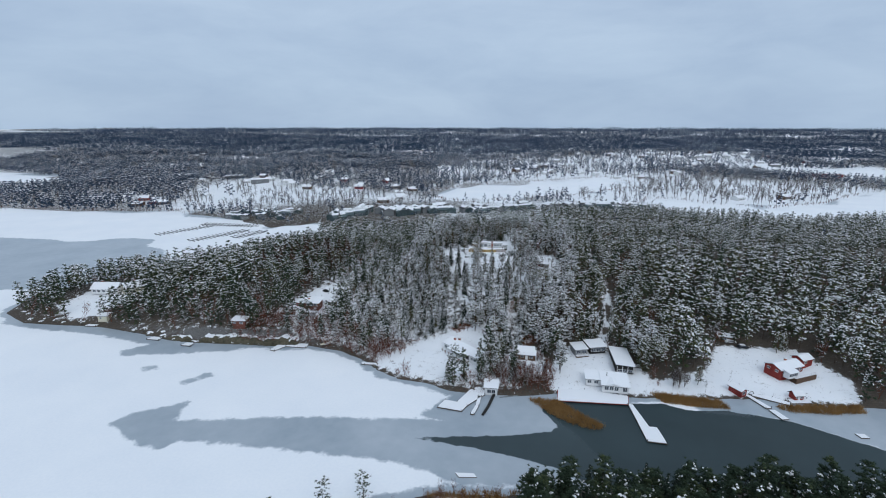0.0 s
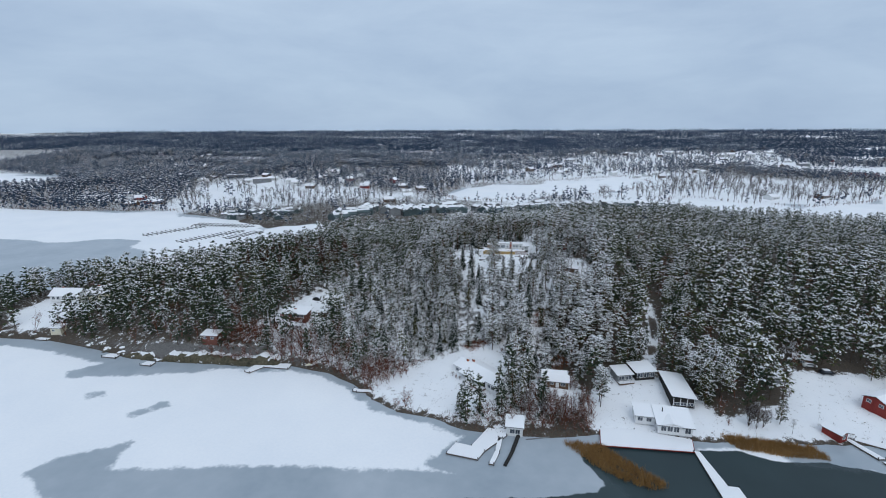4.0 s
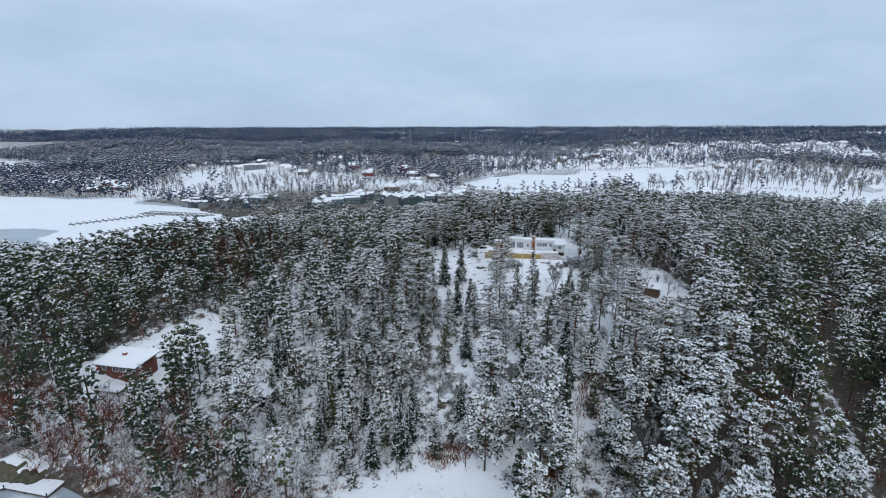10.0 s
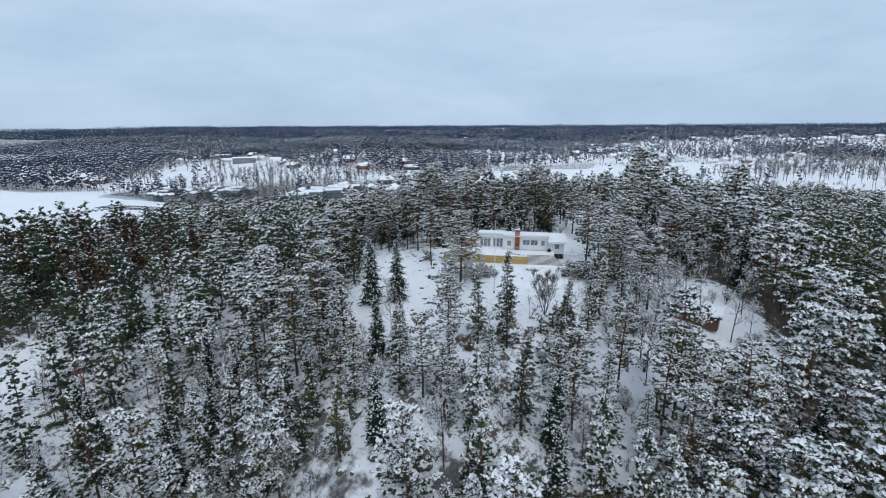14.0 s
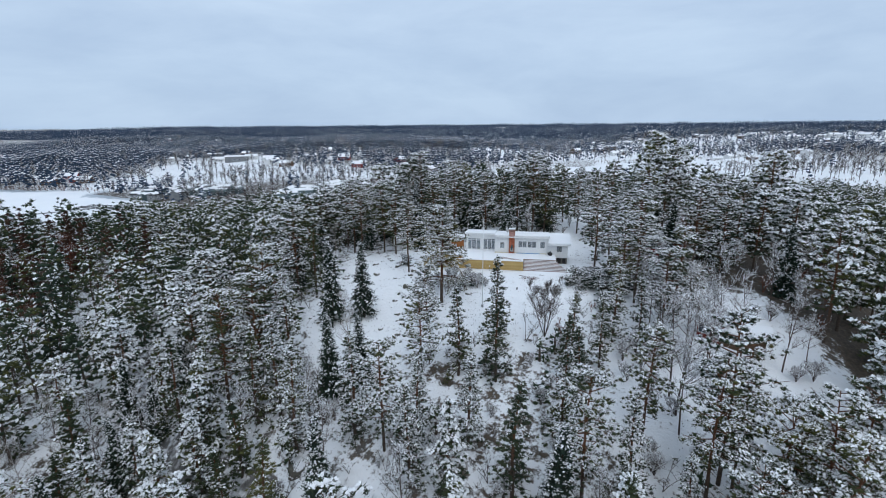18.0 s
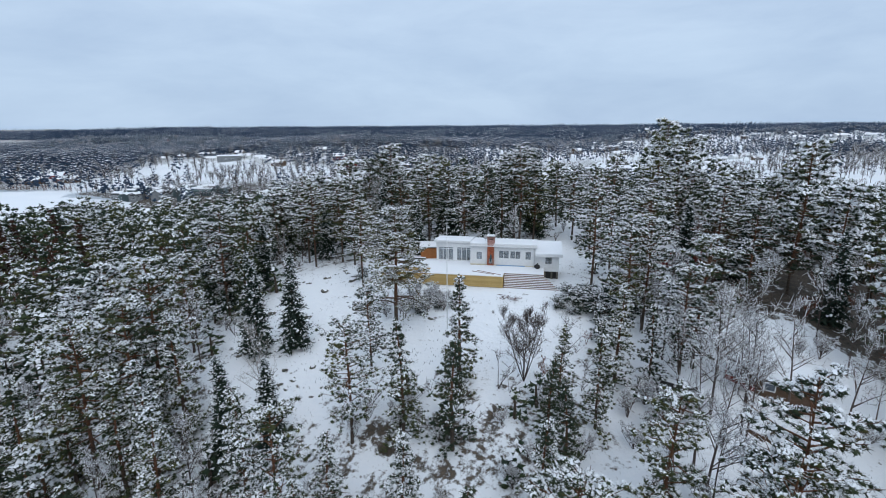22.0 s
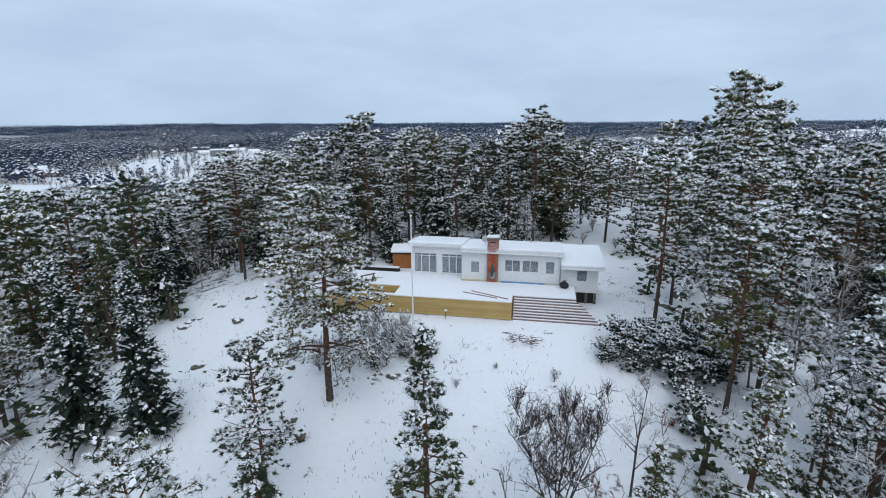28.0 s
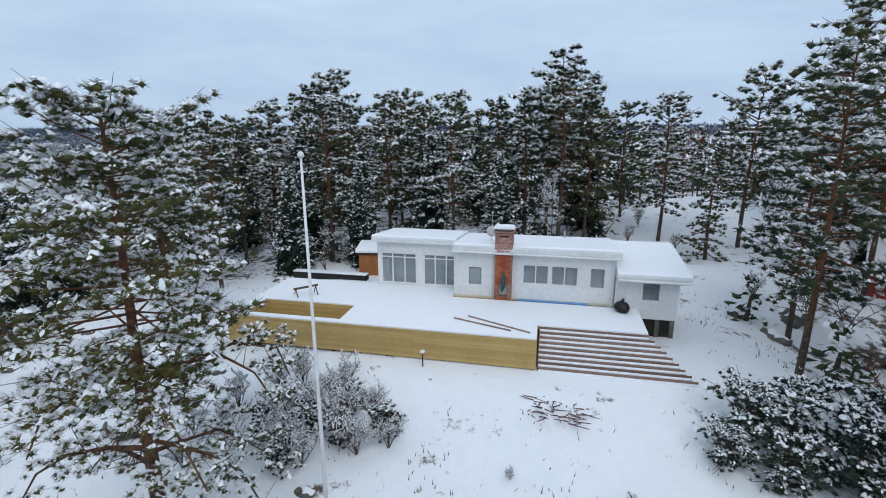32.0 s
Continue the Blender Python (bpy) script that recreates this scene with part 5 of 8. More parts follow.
for sel, model, keys in ((bare, FAR_BARE, ("twig", "snow")), (dark, FAR_DARK, ("bark", "dark", "snow")), (~bare & ~dark, FAR_PINE, ("bark", "dark", "snow"))):
    low = sel & (y < 640) & (x > -330)
    plant_far(model, keys, x[low], y[low], 0.6, 1.0)
    sel = sel & ~low
    plant_far(model, keys, x[sel], y[sel], 0.8, 1.3)
# rust-brown thickets along the far shores
for x0, x1, y0, y1, lo, hi, edge in ((-360, -60, 455, 520, 0.5, 6, SEA), (-120, 160, 600, 960, 0.5, 8, LAKE), (-560, -330, 420, 500, 0.5, 9, SEA), (150, 480, 600, 800, 0.5, 6, CHANNEL)):
    x, y = scatter(rng, x0, x1, y0, y1, 3.4, lambda x, y: (-edge_distance(x, y, edge) > lo) & (-edge_distance(x, y, edge) < hi) & (waves(x, y, 86, 40) > -0.3) & ~inside(x, y, VILLAGE))
    plant_far(FAR_BARE, ("red", "snow"), x, y, 0.2, 0.42)
x, y = scatter(rng, -3200, 2600, 1300, 2900, 15, lambda x, y: fan(x, y) & far_land(x, y, -0.85))
keep = far_open(x, y) < 0
x, y = x[keep], y[keep]
keep = off_sites(x, y)
x, y = x[keep], y[keep]
dark = rng.uniform(size=len(x)) < np.interp(waves(x, y, 87, 420), [-0.4, 0.4], [1.0, 0.45])
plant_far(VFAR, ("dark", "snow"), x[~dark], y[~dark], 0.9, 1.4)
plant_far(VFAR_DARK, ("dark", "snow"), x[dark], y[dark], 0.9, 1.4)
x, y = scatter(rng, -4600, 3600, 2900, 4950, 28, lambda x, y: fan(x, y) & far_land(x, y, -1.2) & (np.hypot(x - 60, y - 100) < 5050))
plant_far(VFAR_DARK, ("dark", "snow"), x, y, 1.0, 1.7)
# Distant crowns switch to the needles with haze mixed into the colour.
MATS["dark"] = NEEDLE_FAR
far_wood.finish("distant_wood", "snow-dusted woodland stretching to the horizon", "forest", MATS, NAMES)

# ---- the white villa on the hill ----
VILLA = (29.5, 290.8, 27.0)
VROT = 11.0


def glazing_material():
    m, nt, b = material("clear_glazing", 0.03, 0.0, 0.5)
    b.inputs["Base Color"].default_value = (0.80, 0.86, 0.90, 1)
    b.inputs["Transmission Weight"].default_value = 0.82
    b.inputs["IOR"].default_value = 1.45
    n = noise_node(nt, 1.1, 3.0)
    nt.links.new(ramp_node(nt, n, [(0.3, (0.62, 0.69, 0.75)), (0.7, (0.80, 0.85, 0.9))]), b.inputs["Base Color"])
    return m


GLAZING = glazing_material()


def wall_boxes(u0, u1, z0, z1, v0, v1, holes):
    """A wall along x with openings (ua, ub, za, zb) cut through it."""
    bm = bmesh.new()
    cuts = sorted({u0, u1, *[h[0] for h in holes], *[h[1] for h in holes]})
    for a, b in zip(cuts, cuts[1:]):
        inner = [h for h in holes if h[0] <= a + 1e-6 and h[1] >= b - 1e-6]
        if not inner:
            add_box(bm, a, b, v0, v1, z0, z1)
        else:
            h = inner[0]
            add_box(bm, a, b, v0, v1, z0, h[2])
            add_box(bm, a, b, v0, v1, h[3], z1)
    bmesh.ops.remove_doubles(bm, verts=bm.verts[:], dist=1e-4)
    return bm


def window(parent, ua, ub, za, zb, v, bars=(), trim=0.06, cross=(), mat=None, name="window", facing=-1):
    """A framed pane in a wall that runs along x; facing -1 looks towards minus y."""
    mat = mat or WHITE
    w = bmesh.new()
    f = facing
    y0, y1 = sorted((v + f * 0.03, v - f * 0.09))
    add_box(w, ua, ub, y0, y1, za, za + trim)
    add_box(w, ua, ub, y0, y1, zb - trim, zb)
    for a in (ua, ub - trim):
        add_box(w, a, a + trim, y0, y1, za + trim, zb - trim)
    bmesh.ops.remove_doubles(w, verts=w.verts[:], dist=1e-4)
    win = part(name, w, mat, parent)
    for x in bars:
        part("mullion", box(x - 0.03, x + 0.03, y0 + 0.01, y1 - 0.01, za + trim, zb - trim), mat, win)
    for z in cross:
        part("transom", box(ua + trim, ub - trim, y0 + 0.014, y1 - 0.014, z - 0.02, z + 0.02), mat, win)
    y = sorted((v - f * 0.03, v - f * 0.042))
    edges = [ua + trim, *bars, ub - trim]
    for a, b in zip(edges, edges[1:]):
        p = part("pane", box(a + 0.002, b - 0.002, *y, za + trim, zb - trim), GLAZING, win)
        p.visible_shadow = False
    return win


def roof_snow(parent, points, z0, z1, name="roof_snow"):
    return part(name, slab(points, z0, z1, min(0.08, (z1 - z0) * 0.45)), SNOW_ROOF, parent, "fresh white snow on the roof")


villa = thing("villa", VILLA, VROT, "low white villa with flat snowy roofs and brick chimney", "house")
front_holes = [(0.70, 1.46, 0.6, 1.62), (3.42, 4.69, 0.84, 1.86), (4.78, 6.07, 0.84, 1.86), (6.58, 7.32, 0.80, 1.86)]
part("wall", wall_boxes(0.0, 7.75, -0.02, 2.46, 0.0, 0.22, front_holes), WHITE, villa, "white painted front wall")
part("side_wall", box(7.53, 7.75, 0.22, 4.5, -0.02, 1.92), WHITE, villa)
part("back_wall", box(-4.3, 7.75, 4.5, 4.7, -0.02, 1.92), WHITE, villa)
part("return_wall", box(0.0, 0.2, 0.22, 1.2, -0.02, 2.46), WHITE, villa)
part("end_wall", box(-4.4, -4.2, 1.0, 4.5, -0.02, 1.98), WHITE, villa)
part("floor", box(-4.2, 7.5, 0.24, 4.48, -0.04, 0.03), BROWN, villa)
part("interior_wall", box(-4.2, 7.5, 2.4, 2.5, 0.03, 2.1), GREY, villa)
part("fascia", box(-4.42, 0.0, 1.0, 1.16, 1.82, 2.46), WHITE, villa)
part("sill_wall", box(-4.42, 0.0, 1.0, 1.16, -0.02, 0.12), WHITE, villa)
for a, b in ((-2.24, -1.84), (-0.08, 0.0)):
    part("post", box(a, b, 1.0, 1.16, 0.12, 1.82), WHITE, villa)
window(villa, -4.2, -2.24, 0.12, 1.82, 1.06, (-3.58, -2.9), 0.05, (1.58,))
window(villa, -1.84, -0.08, 0.12, 1.82, 1.06, (-1.22, -0.62), 0.05, (1.58,))
window(villa, 0.70, 1.46, 0.6, 1.62, 0.04)
window(villa, 3.42, 4.69, 0.84, 1.86, 0.04, (4.05,))
window(villa, 4.78, 6.07, 0.84, 1.86, 0.04, (5.42,))
window(villa, 6.58, 7.32, 0.80, 1.86, 0.04)
for a, b in ((0.66, 1.5), (6.5, 7.4)):
    part("curtain", box(a, b, 0.24, 0.27, 0.5, 1.9), GREY, villa, "grey blind behind the pane")
# cladding boards on the front, as shallow upright strips
for i in range(26):
    x = 0.15 + i * 0.3
    if any(h[0] - 0.08 < x < h[1] + 0.08 for h in front_holes) or 1.95 < x < 3.05:
        continue
    part("cover_strip", box(x - 0.02, x + 0.02, -0.018, 0.001, 0.02, 2.3), WHITE, villa)
part("skirting", box(0.0, 7.75, -0.03, 0.0, -0.02, 0.10), CREAM, villa)
# low roofs that fall slightly to the back
for nm, u0, u1, v0, z in (("roof", 0.0, 7.95, -0.32, 2.46), ("roof_west", -4.62, -0.003, 0.68, 2.46)):
    zb = z - 0.105 * (4.8 - v0)
    part(nm, prism([(v0, z), (4.8, zb), (4.8, zb + 0.2), (v0, z + 0.2)], -u1, -u0), WHITE, villa, "white-edged low roof").matrix_basis = pose(0, 0, 0, 0, 0, 90)
    part("roof_snow", prism([(v0 + 0.02, z + 0.203), (4.78, zb + 0.203), (4.78, zb + 0.36), (v0 + 0.12, z + 0.36), (v0 + 0.02, z + 0.30)], -u1 + 0.02, -u0 - 0.02), SNOW_ROOF, villa, "fresh white snow on the roof").matrix_basis = pose(0, 0, 0, 0, 0, 90)
part("gutter", tube([(0.0, -0.37, 2.42), (7.95, -0.37, 2.40)], [0.05, 0.05]), WHITE, villa)
part("downpipe", tube([(7.65, -0.30, 2.36), (7.65, -0.09, 2.2), (7.65, -0.06, 0.05)], [0.04] * 3), WHITE, villa)
# annexe
part("annexe_wall", wall_boxes(7.76, 10.55, -0.42, 1.62, -0.25, -0.05, [(8.92, 9.76, 0.42, 1.36)]), WHITE, villa, "white painted annexe wall")
part("annexe_side_wall", prism([(-0.05, -0.42), (3.4, -0.42), (3.4, 2.02), (-0.05, 1.62)], -10.55, -10.35), WHITE, villa).matrix_basis = pose(0, 0, 0, 0, 0, 90)
part("annexe_back_wall", box(7.76, 10.55, 3.4, 3.6, -0.42, 2.0), WHITE, villa)
part("annexe_floor", box(7.78, 10.33, -0.03, 3.4, -0.42, -0.3), BROWN, villa)
window(villa, 8.92, 9.76, 0.42, 1.36, -0.21)
# Crawl space filled with a dark box, its shade put into the colour.
part("crawl_space_shade", box(8.9, 10.45, -0.1, 3.9, -1.5, -0.43), DARK, villa, "solid dark box for the shade of the crawl space")
for x in (8.95, 9.75, 10.4):
    part("pier", box(x - 0.1, x + 0.1, -0.2, 0.0, -1.5, -0.43), ROCK, villa)
part("annexe_roof", prism([(-0.72, 1.58), (3.7, 2.12), (3.7, 2.24), (-0.72, 1.70)], -10.9, -7.76), WHITE, villa).matrix_basis = pose(0, 0, 0, 0, 0, 90)
part("annexe_roof_snow", prism([(-0.74, 1.706), (3.7, 2.246), (3.7, 2.42), (-0.6, 1.90), (-0.74, 1.84)], -10.92, -7.76), SNOW_ROOF, villa, "fresh white snow on the annexe roof").matrix_basis = pose(0, 0, 0, 0, 0, 90)
part("annexe_gutter", tube([(7.8, -0.78, 1.56), (10.9, -0.78, 1.54)], [0.05, 0.05]), WHITE, villa)
# chimney breast, with its bricks laid in courses
chimney = part("chimney", wall_boxes(2.08, 2.92, -0.02, 3.42, -0.30, 0.30, [(2.30, 2.70, 0.22, 0.86)]), MORTAR, villa, "brick chimney breast, paler above the roof")
part("hearth", box(2.30, 2.70, 0.2, 0.29, 0.22, 0.86), DARK, chimney, "black back panel of the hearth opening")
bm = bmesh.new()
add_box(bm, 0.0, 0.196, 0.0, 0.03, 0.0, 0.09, 0.006)
red_brick = bpy.data.meshes.new("brick")
bm.to_mesh(red_brick)
bm.free()
pale_brick = red_brick.copy()
red_brick.materials.append(BRICK)
pale_brick.materials.append(BRICK_PALE)
for row in range(34):
    z = row * 0.1 - 0.01
    for col in range(5):
        x = 2.075 + col * 0.206 - (0.103 if row % 2 else 0.0)
        if x < 2.03 or x + 0.196 > 2.96 or (x + 0.19 > 2.28 and x < 2.72 and 0.16 < z < 0.86):
            continue
        part_mesh("brick", red_brick if z < 2.3 else pale_brick, chimney, pose(x, -0.322, z))
    for col in range(3):
        y = -0.31 + col * 0.206 - (0.103 if row % 2 else 0.0)
        if y < -0.32 or z < 2.5:
            continue
        part_mesh("brick", pale_brick, chimney, pose(2.945, y, z, 0, 0, 90))
part("chimney_cap", box(2.0, 3.0, -0.38, 0.38, 3.42, 3.5, 0.015), MORTAR, chimney)
part("flue_hood", box(2.2, 2.8, -0.2, 0.2, 3.5, 3.62, 0.02), METAL, chimney)
part("chimney_snow", slab([(2.02, -0.36), (2.98, -0.36), (2.98, 0.36), (2.02, 0.36)], 3.625, 3.74, 0.05), SNOW_ROOF, chimney, "snow cap")
part("soot_vent", box(2.28, 2.72, -0.325, -0.30, 3.22, 3.30), DARK, chimney)
# cast fish-like ornament over the hearth
part("wall_ornament", tube([(2.47, -0.38, 0.5), (2.5, -0.40, 0.72), (2.52, -0.42, 1.0), (2.53, -0.42, 1.25), (2.53, -0.40, 1.52)], [0.05, 0.10, 0.13, 0.09, 0.03], 8), BRONZE, chimney, "verdigris bronze ornament", True)
part("aerial_mast", tube([(1.75, 1.2, 2.7), (1.75, 1.2, 4.1)], [0.02, 0.02], 6), METAL, villa)
for z, w in ((3.5, 0.5), (3.75, 0.4), (4.0, 0.3)):
    part("aerial_rod", tube([(1.75 - w, 1.2, z), (1.75 + w, 1.2, z)], [0.012, 0.012], 5), METAL, villa)
dish = part("dish", slab([(0.0 + 0.28 * math.cos(a * 0.5236), 0.28 * math.sin(a * 0.5236)) for a in range(12)], 0, 0.05), METAL, villa, "pale aerial dish")
dish.matrix_basis = pose(1.75, 1.1, 3.2, 70, 0, 20)
part("roof_vent", tube([(5.4, 2.2, 2.8), (5.4, 2.2, 3.15)], [0.06, 0.06], 7), METAL, villa)

# the deck with its pool pit and stairs
deck = thing("deck", VILLA, VROT, "snow-covered new wooden deck in front of the villa", "deck")
part("floor_west", slab([(-9.8, -4.6), (-9.1, -4.6), (-9.1, 0.99), (-9.8, 0.99)], -0.14, -0.02), DECKWOOD, deck)
part("floor_front", slab([(-9.1, -4.6), (4.3, -4.6), (4.3, -4.2), (-9.1, -4.2)], -0.14, -0.02), DECKWOOD, deck)
part("floor_middle", slab([(-4.4, -4.2), (4.3, -4.2), (4.3, -3.1), (8.8, -3.1), (8.85, -0.26), (-0.01, -0.04), (-0.01, 0.99), (-4.4, 0.99)], -0.14, -0.02), DECKWOOD, deck)
part("floor_back", slab([(-9.1, -2.45), (-4.4, -2.45), (-4.4, 0.99), (-9.1, 0.99)], -0.14, -0.02), DECKWOOD, deck)
for i, p in enumerate(([(-9.78, -4.58), (-9.1, -4.58), (-9.1, 0.97), (-9.78, 0.97)], [(-9.1, -4.58), (4.28, -4.58), (4.28, -4.22), (-9.1, -4.22)], [(-4.38, -4.22), (4.28, -4.22), (4.28, -3.12), (8.78, -3.12), (8.82, -0.28), (-0.02, -0.35), (-0.02, 0.97), (-4.38, 0.97)], [(-9.1, -2.43), (-4.38, -2.43), (-4.38, 0.97), (-9.1, 0.97)])):
    part("deck_snow", slab(p, -0.016, 0.045), SNOW, deck, "smooth snow cover")
for row in range(9):
    for a, b in ((-9.8, -5.4), (-5.4, -0.9), (-0.9, 4.3)):
        part("plank", box(a + 0.003, b - 0.003, -4.65 - 0.004 * (row % 2), -4.61, -1.27 + row * 0.139, -1.135 + row * 0.139), DECKWOOD, deck)
for row in range(9):
    part("plank", box(4.261, 4.30, -4.6, -3.12, -1.27 + row * 0.139, -1.135 + row * 0.139), DECKWOOD, deck)
    part("plank", box(-9.84, -9.80, -4.6, 0.9, -1.27 + row * 0.139, -1.135 + row * 0.139), DECKWOOD, deck)
for row in range(7):
    z = -1.1 + row * 0.139
    part("pit_plank", box(-9.1, -4.4, -2.49, -2.45, z, z + 0.135), DECKWOOD, deck)
    part("pit_plank", box(-9.14, -9.1, -4.2, -2.49, z, z + 0.135), DECKWOOD, deck)
    part("pit_plank", box(-4.4, -4.36, -4.2, -2.49, z, z + 0.135), DECKWOOD, deck)
    part("pit_plank", box(-9.1, -4.4, -4.24, -4.2, z, z + 0.135), DECKWOOD, deck)
part("pit_floor", box(-9.1, -4.4, -4.2, -2.49, -1.12, -1.08), DECKWOOD, deck)
for i in range(12):
    x = -9.6 + i * 1.25
    part("footing", box(x - 0.08, x + 0.08, -4.58, -4.45, -1.75, -1.2), DARK, deck)
stairs = thing("deck_stairs", VILLA, VROT, "wide wooden stairs with snow on every tread", "stairs")
for i in range(9):
    v, z, u1 = -3.10 - i * 0.176, -0.03 - i * 0.146, 8.8 + i * 0.205
    part("riser", box(4.36, u1, v - 0.05, v - 0.0, z - 0.12, z - 0.002), STEPWOOD, stairs)
    part("tread", box(4.36, u1 + 0.02, v - 0.176, v - 0.052, z - 0.19, z - 0.15), STEPWOOD, stairs)
    part("tread_snow", box(4.38, u1, v - 0.174, v - 0.054, z - 0.148, z - 0.075, 0.015), SNOW, stairs)
part("stringer", prism([(-3.0, -0.2), (-3.0, -1.6), (-4.7, -1.6), (-4.7, -1.34)], 0, 0.06), DARK, stairs).matrix_basis = pose(4.42, 0, 0, 0, 0, 90)
# things lying on the deck
for a, b, n in (((1.2, -2.75, 0.06), (4.0, -4.05, 0.06), "loose_board"), ((0.6, -3.1, 0.06), (3.2, -4.0, 0.06), "loose_board")):
    ob = thing(n, VILLA, VROT, "long thin board lying on the snowy deck", "board", "loose boards")
    part("board", tube([a, b], [0.05, 0.05], 4), STEPWOOD, ob)
bag = thing("refuse_bag", VILLA, VROT, "black plastic sack standing on the deck", "bag")
bm = bmesh.new()
bmesh.ops.create_icosphere(bm, subdivisions=3, radius=0.36)
for v in bm.verts:
    v.co.z *= 0.75
    v.co *= 1 + 0.16 * noise.noise(v.co * 4)
    v.co += Vector((8.05, -0.75, 0.28))
part("sack", bm, BLACK, bag, "", True)
bm = tube([(8.0, -0.75, 0.5), (8.1, -0.72, 0.68)], [0.09, 0.04], 6)
part("knot", bm, BLACK, bag)
tarp = thing("tarpaulin", VILLA, VROT, "blue plastic sheet along the foot of the wall", "tarpaulin")
bm = bmesh.new()
add_box(bm, 3.2, 6.6, -0.20, -0.036, -0.01, 0.085, 0.02)
part("sheet", bm, BLUE, tarp)
bench = thing("saw_horse", VILLA, VROT, "dark low trestle with snow on the deck", "trestle")


part("beam", tube([(-7.9, -1.9, 0.42), (-6.9, -1.2, 0.5)], [0.06, 0.06], 5), BROWN, bench)
for p in ((-7.8, -1.85), (-7.0, -1.27)):
    for s in (-0.25, 0.25):
        part("leg", tube([(p[0], p[1], 0.44), (p[0] + s, p[1] - s, 0.0)], [0.03, 0.03], 4), BROWN, bench)
pole = thing("flagpole", (31.85, 276.9, float(height(31.85, 276.9)) - 0.1), 0, "tall white flagpole standing in the snow", "flagpole")
top = 34.75 - pole.location.z
part("mast", tube([(0, 0, 0), (0, 0, top * 0.5), (0, 0, top)], [0.055, 0.045, 0.025], 10), WHITE, pole, "", True)
bm = bmesh.new()
bmesh.ops.create_uvsphere(bm, u_segments=10, v_segments=6, radius=0.07)
for v in bm.verts:
    v.co.z += top + 0.05
part("finial", bm, WHITE, pole, "", True)
part("base_clamp", box(-0.14, 0.14, -0.1, 0.1, 0, 0.5, 0.02), METAL, pole)
lamp = thing("garden_lamp", (30.2, 285.6, float(height(30.2, 285.6))), 0, "small garden lamp on a post in the snow", "lamp")
part("post", tube([(0, 0, 0), (0, 0, 0.62)], [0.025, 0.025], 6), DARK, lamp)
part("shade", box(-0.09, 0.09, -0.09, 0.09, 0.62, 0.72, 0.02), WHITE, lamp)

# ---- cottages, sheds and jetties ----


